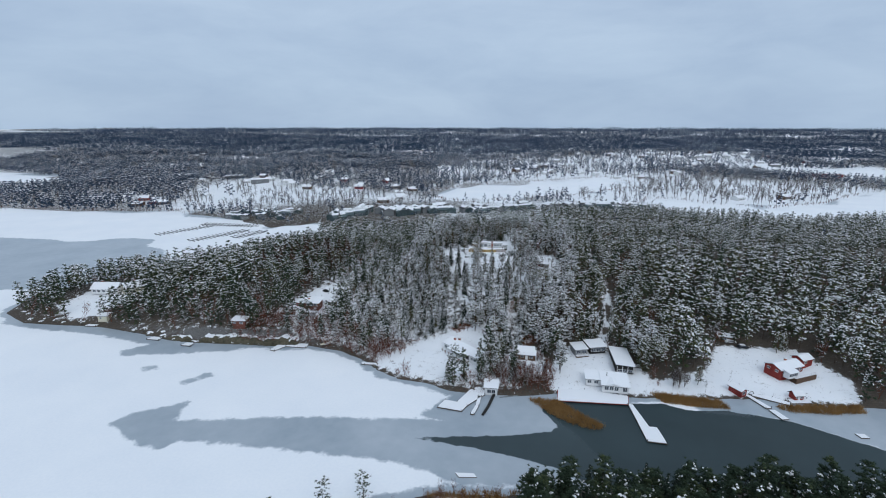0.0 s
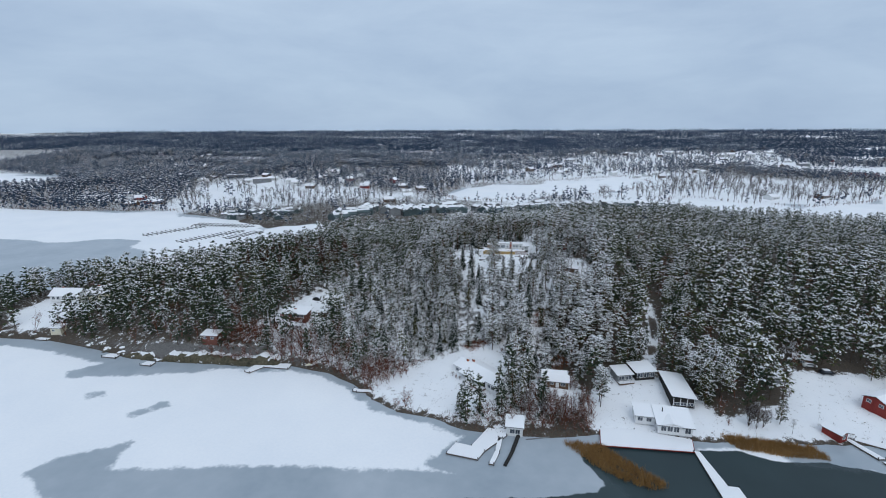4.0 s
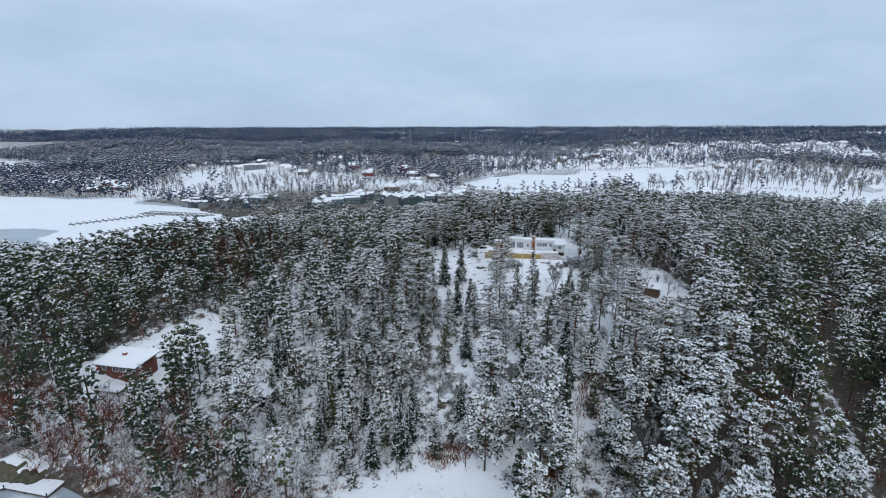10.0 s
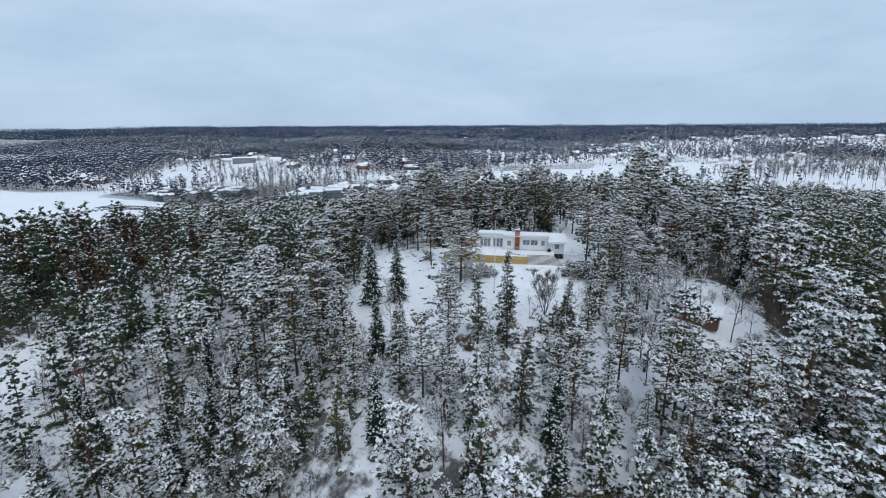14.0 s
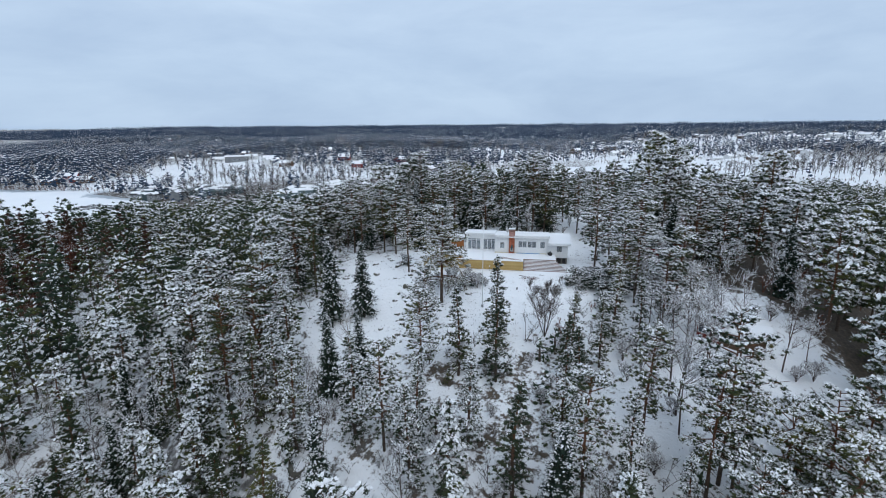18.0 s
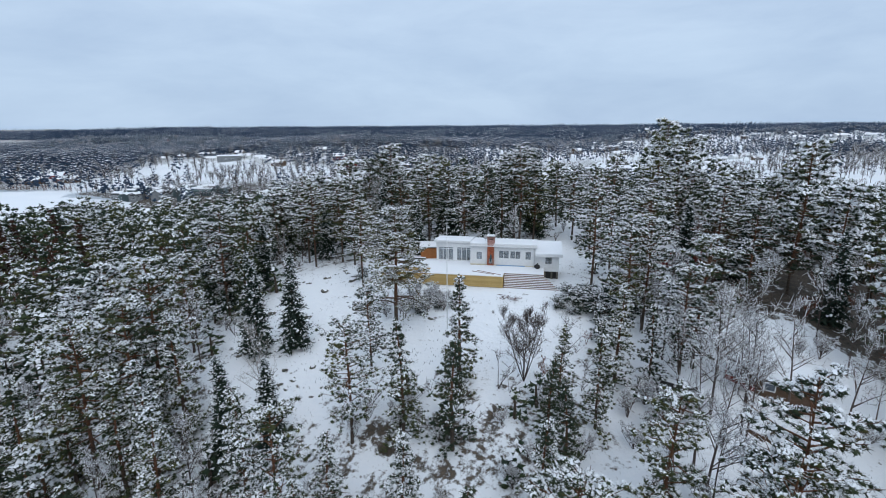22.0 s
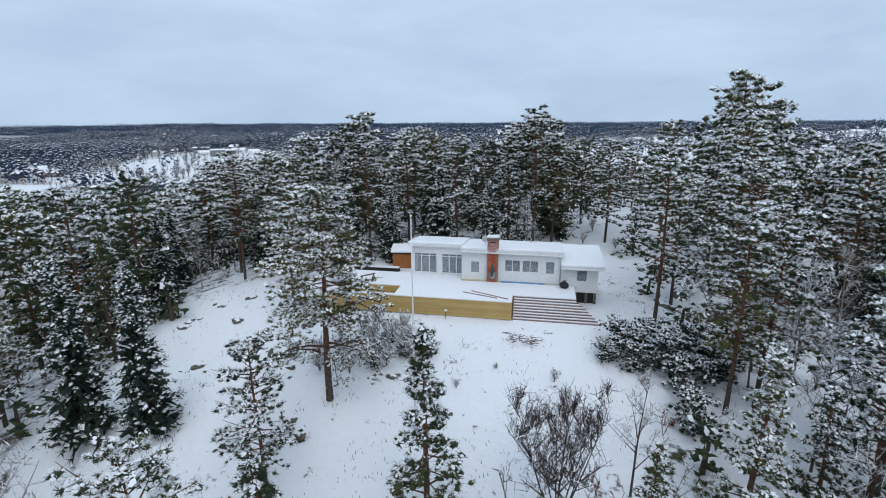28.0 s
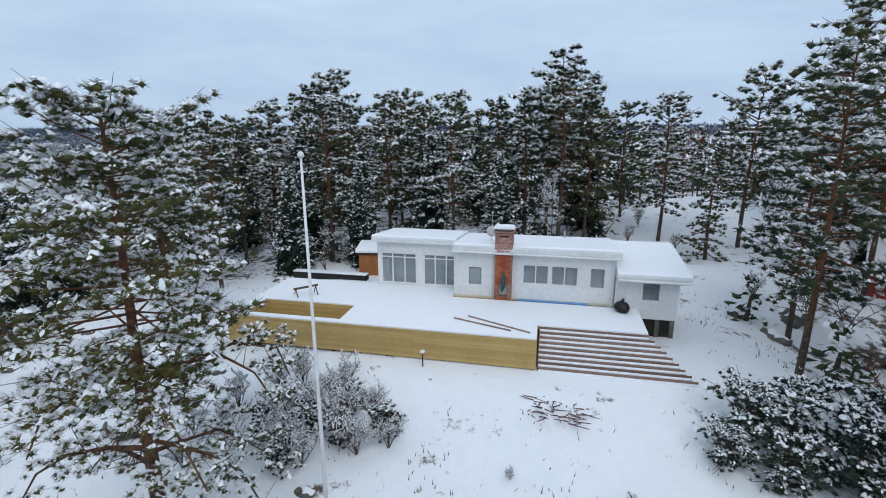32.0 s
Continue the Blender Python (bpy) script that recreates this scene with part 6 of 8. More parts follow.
def cottage(name, at, rz, length, depth, wall_h, rise, wall_mat, label, category="house", windows=(), door=None, roof="gable", over=0.35, chimneys=(), frame_mat=None, group="", snow=0.2, sink=0.5, porch=None, cover=1.0, roof_mat=None):
    """A small house: length along x, its front towards minus y. windows: (side, u0, u1, z0, z1), sides f b l r."""
    ob = thing(name, at, rz, label, category, group)
    a, b = length / 2, depth / 2
    if roof == "gable":
        part("wall", prism([(-b, -sink), (b, -sink), (b, wall_h), (0, wall_h + rise), (-b, wall_h)], -a, a), wall_mat, ob).matrix_basis = pose(0, 0, 0, 0, 0, 90)
        k = rise / b
        lo = wall_h - over * k
        for s in (-1, 1):
            pr = [(s * (b + over), lo), (0.0, wall_h + rise), (0.0, wall_h + rise + 0.12), (s * (b + over), lo + 0.12)]
            part("roof", prism(pr, -a - over, a + over), roof_mat or DARK, ob).matrix_basis = pose(0, 0, 0.005, 0, 0, 90)
            e = b * cover + over * (1 if cover == 1 else 0)
            lz = wall_h + rise - e * k + 0.12
            ps = [(s * (e + 0.03), lz), (0.0, wall_h + rise + 0.12), (0.0, wall_h + rise + 0.12 + snow), (s * (e - 0.06), lz + snow * 0.9), (s * (e + 0.03), lz + snow * 0.5)]
            part("roof_snow", prism(ps, -a - over - 0.03, a + over + 0.03), SNOW_ROOF, ob, "snow-covered roof").matrix_basis = pose(0, 0, 0.01, 0, 0, 90)
    else:
        part("wall", prism([(-b, -sink), (b, -sink), (b, wall_h + rise), (-b, wall_h)], -a, a), wall_mat, ob).matrix_basis = pose(0, 0, 0, 0, 0, 90)
        k = rise / depth
        y0, y1 = -b - over, b + over
        z0, z1 = wall_h - over * k, wall_h + rise + over * k
        part("roof", prism([(y0, z0), (y1, z1), (y1, z1 + 0.12), (y0, z0 + 0.12)], -a - over, a + over), DARK, ob).matrix_basis = pose(0, 0, 0.005, 0, 0, 90)
        part("roof_snow", prism([(y0, z0 + 0.12), (y1, z1 + 0.12), (y1, z1 + 0.12 + snow), (y0 + 0.08, z0 + 0.12 + snow), (y0, z0 + 0.12 + snow * 0.6)], -a - over - 0.03, a + over + 0.03), SNOW_ROOF, ob, "snow-covered roof").matrix_basis = pose(0, 0, 0.01, 0, 0, 90)
    turns = {"f": pose(0, -b, 0), "b": pose(0, b, 0, 0, 0, 180), "l": pose(-a, 0, 0, 0, 0, -90), "r": pose(a, 0, 0, 0, 0, 90)}
    for side, u0, u1, z0, z1 in windows:
        bm = bmesh.new()
        for q in ((u0, u1, z0, z0 + 0.08), (u0, u1, z1 - 0.08, z1), (u0, u0 + 0.08, z0 + 0.08, z1 - 0.08), (u1 - 0.08, u1, z0 + 0.08, z1 - 0.08)):
            add_box(bm, q[0], q[1], -0.06, 0.0, q[2], q[3])
        if u1 - u0 > 1.0:
            m = (u0 + u1) / 2
            add_box(bm, m - 0.03, m + 0.03, -0.05, 0.0, z0 + 0.08, z1 - 0.08)
        w = part("window", bm, frame_mat or WHITE, ob)
        w.matrix_basis = turns[side]
        part("pane", box(u0 + 0.08, u1 - 0.08, -0.022, -0.004, z0 + 0.08, z1 - 0.08), GLASS, w)
    if door:
        side, u0, u1, z1, dm = door
        d = part("door", box(u0, u1, -0.06, 0.0, 0.02, z1, 0.01), dm, ob)
        d.matrix_basis = turns[side]
        part("handle", box(u1 - 0.16, u1 - 0.08, -0.11, -0.06, 0.98, 1.04), METAL, d)
    for u, v, h in chimneys:
        top_z = wall_h + (rise * (1 - abs(v) / b) if roof == "gable" else rise * (v + b) / depth)
        c = part("chimney", box(u - 0.38, u + 0.38, v - 0.3, v + 0.3, top_z - 0.3, top_z + h, 0.01), BRICK, ob, "red brick chimney")
        part("chimney_cap", box(u - 0.42, u + 0.42, v - 0.34, v + 0.34, top_z + h, top_z + h + 0.08), MORTAR, c)
        part("chimney_snow", slab([(u - 0.36, v - 0.28), (u + 0.36, v - 0.28), (u + 0.36, v + 0.28), (u - 0.36, v + 0.28)], top_z + h + 0.084, top_z + h + 0.18, 0.04), SNOW_ROOF, c)
    if porch:
        u0, u1, dp, h, n = porch
        part("terrace", box(u0, u1, -b - dp, -b - 0.01, -sink, 0.02), BROWN, ob)
        part("terrace_snow", box(u0 + 0.02, u1 - 0.02, -b - dp + 0.02, -b - 0.02, 0.024, 0.1, 0.02), SNOW, ob)
        for i in range(n):
            x = u0 + 0.1 + (u1 - u0 - 0.2) * i / (n - 1)
            part("post", box(x - 0.05, x + 0.05, -b - dp + 0.05, -b - dp + 0.15, 0.1, h), WHITE, ob)
        if h < 1.4:
            part("rail", box(u0, u1, -b - dp + 0.04, -b - dp + 0.16, h, h + 0.07), WHITE, ob)
    return ob


def at_ground(x, y, up=0.0):
    return (x, y, float(height(x, y)) + up)


# long white house by the bay
house_a = cottage("bay_house", at_ground(35.0, 216.6, 0.35), -33, 19.0, 7.6, 2.5, 1.15, WHITE, "long white wooden house with a snowy roof by the bay", windows=[("f", -8.8, -7.4, 0.7, 1.9), ("f", -7.1, -5.8, 0.7, 1.9), ("f", 5.8, 7.0, 0.7, 1.9), ("f", 7.3, 8.7, 0.7, 1.9), ("l", -2.6, -1.2, 0.8, 1.9), ("r", -1.6, -0.2, 0.8, 1.9), ("r", 0.8, 2.2, 0.8, 1.9)], chimneys=[(-6.6, -0.4, 0.9), (-5.0, 0.6, 1.1), (6.4, 0.3, 0.9)], porch=(-5.2, 5.0, 2.0, 2.45, 5))
# A dark sheet on the front wall paints the shade under the veranda.
part("veranda_shade", box(-5.0, 4.8, -3.84, -3.81, 0.2, 2.2), DARK, house_a, "dark panel standing in for the veranda's shade")
part("veranda_roof", prism([(-6.0, 2.30), (-3.7, 2.62), (-3.7, 2.80), (-6.0, 2.50)], -5.2, 5.3), SNOW_ROOF, house_a, "snow-covered veranda roof").matrix_basis = pose(0, 0, 0, 0, 0, 90)
# shed among the thicket
cottage("shed", at_ground(58.5, 218.5, 0.2), 4, 6.4, 4.2, 2.1, 1.0, BROWN, "brown wooden shed with a snowy roof in a thicket", "shed", windows=[("f", -2.4, -1.2, 0.8, 1.7), ("f", 0.9, 2.3, 0.7, 1.8)], door=("f", -0.6, 0.4, 1.9, WHITE))
# guest cabins and long boat shed
cottage("guest_cabin", at_ground(78.0, 228.5, 0.2), 24, 5.0, 5.0, 2.2, 0.5, GREY, "grey cabin with a snowy roof and glazed front", "cabin", windows=[("f", -2.1, -0.3, 0.5, 1.9), ("f", 0.2, 2.1, 0.5, 1.9), ("r", -1.6, 0.2, 0.6, 1.8)], roof="mono", porch=(-2.5, 2.5, 1.4, 0.9, 5))
cottage("guest_cabin", at_ground(84.2, 231.0, 0.2), 24, 6.4, 5.2, 2.3, 0.5, DARK, "dark cabin with pale posts and a snowy roof", "cabin", windows=[("f", -2.9, -0.9, 0.4, 2.0), ("f", -0.6, 1.2, 0.4, 2.0), ("f", 1.5, 3.0, 0.4, 2.0)], roof="mono", over=0.5)
long_shed = cottage("boat_shed", at_ground(93.6, 224.0, 0.1), 97, 14.5, 6.2, 2.5, 0.45, DARK, "long dark open boat shed under a snowy roof", "shed", windows=[("l", -2.7, -1.0, 0.2, 1.1), ("l", -0.8, 0.8, 0.2, 1.1), ("l", 1.0, 2.7, 0.2, 1.1)], roof="mono", over=0.45)
for i in range(4):
    part("post", box(-7.5, -7.35, -2.9 + i * 1.9, -2.75 + i * 1.9, -0.1, 2.5), WHITE, long_shed)
# house on the quay
quay = cottage("quay_house", at_ground(90.0, 207.2, 0.55), 4, 8.6, 7.6, 2.2, 0.8, WHITE, "white summer house with a wide glazed front on a quay", windows=[("f", -3.6, -2.2, 0.4, 1.9), ("f", -2.0, -0.6, 0.4, 1.9), ("f", -0.4, 1.0, 0.4, 1.9), ("f", 2.4, 3.9, 0.3, 1.9), ("l", -2.2, -0.8, 0.6, 1.8)], roof="mono", over=0.5)
part("front_gable", prism([(-3.8, 2.1), (2.2, 2.1), (-0.8, 2.95)], -4.05, -3.86), WHITE, quay)
part("gable_snow", prism([(-4.2, 2.12), (-0.8, 2.98), (2.6, 2.12), (2.6, 2.3), (-0.8, 3.16), (-4.2, 2.3)], -4.3, 0.5), SNOW_ROOF, quay, "snow-covered front gable")
part("stove_pipe", tube([(-2.4, 1.5, 2.9), (-2.4, 1.5, 4.3)], [0.12, 0.12], 8), DARK, quay)
cottage("quay_annexe", at_ground(82.9, 208.6, 0.55), 4, 5.2, 5.2, 2.0, 0.5, WHITE, "small white annexe with a snowy roof", windows=[("f", -2.1, -0.7, 0.5, 1.7), ("f", 0.2, 1.6, 0.5, 1.7)], roof="mono", door=("l", -0.5, 0.5, 1.9, WHITE))


def jetty(name, points, label, z=0.42, edge=None, piles=True, rail=False):
    """A wooden jetty over a polygon, planked, with snow on it and piles under it."""
    ob = thing(name, (0, 0, 0), 0, label, "jetty")
    part("frame", slab(points, z - 0.24, z - 0.05), edge or BROWN, ob)
    part("planking", slab([(x, y) for x, y in points], z - 0.046, z), edge or GREY, ob)
    c = Vector((sum(p[0] for p in points) / len(points), sum(p[1] for p in points) / len(points)))
    part("snow_cover", slab([tuple(c + (Vector(p) - c) * 0.985) for p in points], z + 0.004, z + 0.12, 0.04), SNOW, ob, "unbroken snow cover")
    if piles:
        for p, q in zip(points, points[1:] + points[:1]):
            n = max(1, int(math.dist(p, q) / 4))
            for i in range(n):
                w = Vector(p).lerp(Vector(q), i / n)
                w = c + (w - c) * 0.97
                part("pile", tube([(w.x, w.y, -1.2), (w.x, w.y, z + (0.5 if i == 0 else -0.06))], [0.11, 0.1], 7), DARK, ob)
    return ob


jetty("quay", [(71, 193.8), (94.2, 197.6), (94.6, 203.0), (80.0, 203.5), (71, 201.8)], "broad snow-covered wooden quay with a dark red edge", 0.55, RED)
jetty("long_jetty", [(94.0, 198.4), (95.4, 198.4), (99.1, 186.6), (101.4, 186.8), (103.1, 179.2), (97.6, 178.9)], "long snow-covered jetty with a platform at its end")
jetty("boathouse_jetty", [(33.0, 179.8), (41.4, 179.6), (42.4, 183.2), (47.0, 191.5), (47.0, 195.5), (42.0, 195.5), (38.6, 184.4), (34.3, 184.6)], "bent snow-covered jetty by the boathouse")
jetty("finger_jetty", [(44.8, 190.0), (46.0, 190.0), (46.2, 184.0), (45.6, 178.9), (44.4, 178.9), (45.0, 184.0)], "narrow curved snow-covered jetty")
log_boom = thing("log_boom", (0, 0, 0), 0, "dark floating log boom by the boathouse", "boom")
part("log", tube([(49.9, 193, 0.2), (49.2, 185, 0.2), (48.3, 179.6, 0.2)], [0.55, 0.5, 0.45], 8), DARK, log_boom)
part("log", tube([(52.0, 191.4, 0.15), (58.0, 194.2, 0.15)], [0.16, 0.14], 7), GREY, log_boom)
cottage("boathouse", (48.6, 194.2, 0.5), 6, 4.4, 4.2, 2.3, 0.6, WHITE, "small white boathouse with a snowy roof over the water", "boathouse", windows=[("f", -1.3, 0.1, 0.3, 1.7), ("f", 0.2, 1.5, 0.3, 1.7)], roof="mono", sink=0.9, chimneys=())
jetty("bay_jetty", [(-3.8, 200.6), (-2.2, 200.4), (4.6, 201.8), (4.6, 203.0), (-2.2, 202.0), (-3.8, 202.2)], "small snow-covered landing stage")
jetty("west_jetty", [(-45.2, 201.7), (-42.9, 201.3), (-40.6, 206.2), (-31.6, 207.4), (-32.6, 211.6), (-38.4, 211.8), (-44.4, 208.4)], "snow-covered angled jetty below the rocks")
for i, (x, y, rz) in enumerate(((-25.0, 211.4, 60), (-23.6, 212.0, 75))):
    b = thing("rowing_boat", (x, y, float(height(x, y)) + 0.30), rz, "upturned pale rowing boat with snow on the shore", "boat", "rowing boats")
    bm = bmesh.new()
    rings = []
    for s in range(9):
        u = s / 8
        w = 0.72 * math.sin(math.pi * (0.12 + 0.8 * u)) ** 0.7
        rings.append([bm.verts.new((u * 4.2 - 2.1, w * math.cos(a), 0.62 * (0.75 + 0.25 * math.sin(math.pi * u)) * math.sin(a) - 0.25)) for a in (math.pi * k / 8 for k in range(9))])
    for p, q in zip(rings, rings[1:]):
        for k in range(8):
            bm.faces.new((p[k], q[k], q[k + 1], p[k + 1]))
    bm.faces.new(rings[0])
    bm.faces.new(rings[-1][::-1])
    part("hull", bm, CREAM if i == 0 else WHITE, b, "", True)
    part("keel", box(-2.0, 2.0, -0.03, 0.03, 0.28, 0.40), BROWN, b)
cottage("little_cottage", at_ground(57.2, 221.2, 0.3), 8, 7.4, 4.6, 2.1, 1.2, GREY, "small pale grey cottage with red-brown shutters", "cottage", windows=[("f", -2.9, -1.5, 0.6, 1.6), ("f", -0.7, 0.7, 0.6, 1.6)], door=("f", 1.9, 2.8, 1.9, RED), sink=1.0, snow=0.25)
# red house and its sheds on the eastern shore
red_house = cottage("red_house", at_ground(150.6, 232.0, 1.7), 34, 11.0, 6.2, 2.3, 1.1, RED, "red wooden house with white windows and a wide terrace", windows=[("f", -4.6, -3.4, 0.7, 1.9), ("f", -3.2, -2.0, 0.7, 1.9), ("f", 2.2, 3.4, 0.7, 1.9), ("f", 3.7, 4.9, 0.7, 1.9), ("l", -2.2, -1.0, 0.9, 1.9), ("l", 0.9, 2.1, 0.9, 1.9)], sink=2.4, porch=(-2.0, 8.0, 3.2, 0.95, 10), chimneys=[(1.0, 0.6, 0.9)])
part("sun_room", box(-4.8, -0.6, -5.6, -3.52, 0.02, 2.2), WHITE, red_house, "white glazed sun room")
for i in range(5):
    part("sun_room_pane", box(-4.6 + i * 0.8, -3.95 + i * 0.8, -5.64, -5.605, 0.9, 1.95), GLASS, red_house)
part("sun_room_snow", prism([(-6.0, 2.2), (-3.4, 2.75), (-3.4, 2.95), (-6.0, 2.42)], 0.3, 5.1), SNOW_ROOF, red_house, "snow on the sun room roof").matrix_basis = pose(0, 0, 0, 0, 0, 90)
part("basement_wall", box(-2.0, 8.0, -6.6, -3.6, -2.4, -0.02), BROWN, red_house)
cottage("red_annexe", at_ground(159.6, 240.5, 0.8), 34, 5.0, 4.4, 2.3, 1.0, RED, "red wooden annexe with a snowy roof", "cabin", windows=[("f", -1.8, -0.4, 0.7, 1.8), ("r", -1.0, 0.4, 0.7, 1.8)], sink=1.4)
cottage("red_boathouse", at_ground(131.2, 215.2, 0.1), -52, 4.6, 2.8, 1.9, 0.5, RED, "little red boathouse with a snowy roof", "shed", windows=[("r", -0.6, 0.6, 0.3, 1.6)])
cottage("red_boathouse", at_ground(149.5, 216.8, 0.1), 20, 3.2, 2.6, 1.7, 1.0, RED, "little red gabled boathouse with white doors", "shed", windows=[("f", -1.2, -0.5, 0.5, 1.4), ("f", 0.6, 1.2, 0.5, 1.4)], door=("f", -0.4, 0.4, 1.6, WHITE))
jetty("east_jetty", [(133.4, 214.6), (134.8, 215.0), (139.4, 208.0), (137.6, 207.4)], "short snow-covered jetty on the ice")
jetty("shore_quay", [(135.4, 214.8), (146.0, 211.2), (146.6, 213.2), (142.0, 215.4), (136.4, 216.2)], "low snow-covered stone quay")
jetty("shore_quay", [(146.4, 212.6), (153.6, 214.8), (153.0, 217.4), (146.6, 215.6)], "low snow-covered wooden quay by the red boathouse")
jetty("raft", [(138.0, 206.6), (140.0, 206.9), (142.4, 202.4), (140.2, 201.6)], "snow-covered floating wooden raft", piles=False)
jetty("raft", [(158.6, 199.4), (161.2, 199.8), (161.8, 198.0), (159.4, 197.4)], "small snow-covered raft on grey ice", 0.3, piles=False)
jetty("raft", [(46.0, 151.6), (51.0, 152.6), (52.0, 151.4), (47.4, 150.2)], "half-sunken snowy raft in the ice", 0.2, piles=False)
cottage("hut", at_ground(125.0, 239.0, 0.1), 10, 4.0, 3.6, 2.1, 0.7, GREY, "grey wooden hut with a small porch", "hut", windows=[("f", 0.3, 1.5, 0.7, 1.7)], porch=(-2.0, 2.0, 1.3, 0.9, 4))
cottage("brown_hut", at_ground(136.5, 252.5, 0.1), -6, 6.0, 4.0, 2.1, 0.8, BROWN, "low brown hut under snowy trees", "hut", windows=[("f", -1.2, 0.2, 0.7, 1.6)])
cottage("hill_cabin", at_ground(193.0, 292.0, 0.3), -18, 9.5, 5.6, 2.4, 0.7, BROWN, "brown cabin with a broad snowy roof", "cabin", windows=[("f", -3.8, -2.4, 0.6, 1.8), ("f", -1.6, 0.2, 0.6, 1.8), ("f", 2.0, 3.6, 0.6, 1.8)], over=0.7)
# cabins on the western shore
brick_cabin = cottage("brick_cabin", at_ground(-42.6, 231.6, 0.5), 8, 9.0, 5.6, 2.3, 0.55, BRICK_DARK, "red-brown cabin with a broad flat snowy roof", "cabin", windows=[("f", -1.0, 0.4, 0.9, 2.0), ("f", 0.8, 2.2, 0.9, 2.0), ("f", 2.4, 3.8, 0.9, 2.0), ("f", -3.6, -2.6, 0.9, 2.0)], roof="mono", over=0.7, chimneys=[(-1.0, 0.6, 0.7)], sink=1.4)
part("shed_roof", box(-6.6, -4.6, -2.0, 2.4, 1.7, 1.85), DARK, brick_cabin)
part("shed_roof_snow", box(-6.62, -4.6, -2.02, 2.42, 1.854, 2.05, 0.04), SNOW_ROOF, brick_cabin)
part("lean_to", box(-6.4, -4.51, -1.8, 2.2, -1.0, 1.7), RED, brick_cabin)
jetty("cabin_terrace", [(-46.5, 223.6), (-37.6, 225.2), (-38.2, 227.6), (-47.0, 226.2)], "snow-covered terrace below the cabin", float(height(-42, 225)) + 0.7)
cottage("tool_shed", at_ground(-35.0, 238.0, 0.1), 12, 3.6, 2.4, 1.7, 0.35, BROWN, "low brown tool shed with snow on its roof", "shed", windows=[("f", -0.6, 0.6, 0.6, 1.3)], roof="mono")
cottage("dark_shed", at_ground(-11.5, 235.6, 0.1), 6, 4.2, 3.2, 2.3, 0.35, DARK, "dark open shed with a snowy roof", "shed", windows=[("f", -1.6, -0.2, 0.4, 1.6)], roof="mono")
cottage("shore_cabin", at_ground(-64.6, 209.8, 0.3), 10, 5.8, 3.6, 2.2, 0.45, BRICK_DARK, "small red-brown cabin on the rocks", "cabin", windows=[("f", -2.3, -1.1, 0.8, 1.8), ("f", 0.5, 1.9, 0.8, 1.8), ("r", -0.6, 0.6, 0.8, 1.8)], roof="mono", sink=1.5)
tunnel = thing("garden_tunnel", at_ground(-43.2, 246.4), 20, "dark arched garden tunnel half under snow", "greenhouse")
part("cover", prism([(1.7 * math.cos(math.pi * k / 12), 1.7 * math.sin(math.pi * k / 12)) for k in range(13)], 0, 4.0), TEAL, tunnel)
part("end_panel", prism([(1.5 * math.cos(math.pi * k / 12), 1.5 * math.sin(math.pi * k / 12)) for k in range(13)], -0.05, -0.004), DARK, tunnel)
part("snow_cap", prism([(1.76 * math.cos(math.pi * k / 12), 1.78 * math.sin(math.pi * k / 12)) for k in range(2, 11)], 0.05, 4.02), SNOW_ROOF, tunnel)
mast = thing("flagpole", at_ground(-47.4, 220.4), 0, "white flagpole on the shore rocks", "flagpole")
part("mast", tube([(0, 0, 0), (-0.5, 0, 8.0)], [0.08, 0.04], 8), WHITE, mast)
part("finial", box(-0.58, -0.42, -0.08, 0.08, 8.0, 8.14, 0.03), WHITE, mast)
# the white house on the western point
cottage("point_house", at_ground(-158.5, 228.0, 0.4), 14, 13.0, 7.0, 2.4, 2.3, WHITE, "white house with a steep snowy roof on the point", windows=[("f", -5.6, -4.2, 0.6, 1.9), ("f", -3.4, -2.0, 0.6, 1.9), ("f", -0.8, 0.6, 0.6, 1.9), ("f", 2.0, 3.4, 0.6, 1.9), ("f", 4.2, 5.6, 0.6, 1.9)], chimneys=[(-2.8, 0.4, 1.1)], over=0.5)
cottage("point_house_wing", at_ground(-147.6, 233.0, 0.4), 62, 9.0, 6.4, 2.8, 2.2, CREAM, "cream gabled wing with a snowy roof", windows=[("l", -1.8, -0.4, 0.6, 1.9), ("l", 0.6, 2.0, 0.6, 1.9), ("f", -3.2, -1.8, 0.6, 1.9)], chimneys=[(0.8, 0.3, 1.0)])
cottage("sauna", at_ground(-136.8, 206.4, 0.2), 12, 4.4, 3.2, 2.0, 0.3, CREAM, "little pale sauna hut at the water", "sauna", windows=[("f", -1.4, -0.3, 0.6, 1.5)], roof="mono", sink=1.0)
jetty("sauna_jetty", [(-142.5, 200.6), (-137.0, 201.4), (-137.4, 204.2), (-142.0, 203.4)], "small snowy sauna jetty")
jetty("rock_jetty", [(-103.0, 196.6), (-97.0, 197.2), (-97.6, 200.0), (-102.0, 199.4)], "small snowy landing below the rocks")
jetty("rock_jetty", [(-84.0, 195.6), (-79.6, 196.0), (-80.0, 198.6), (-83.4, 198.4)], "small snowy landing below the pines")


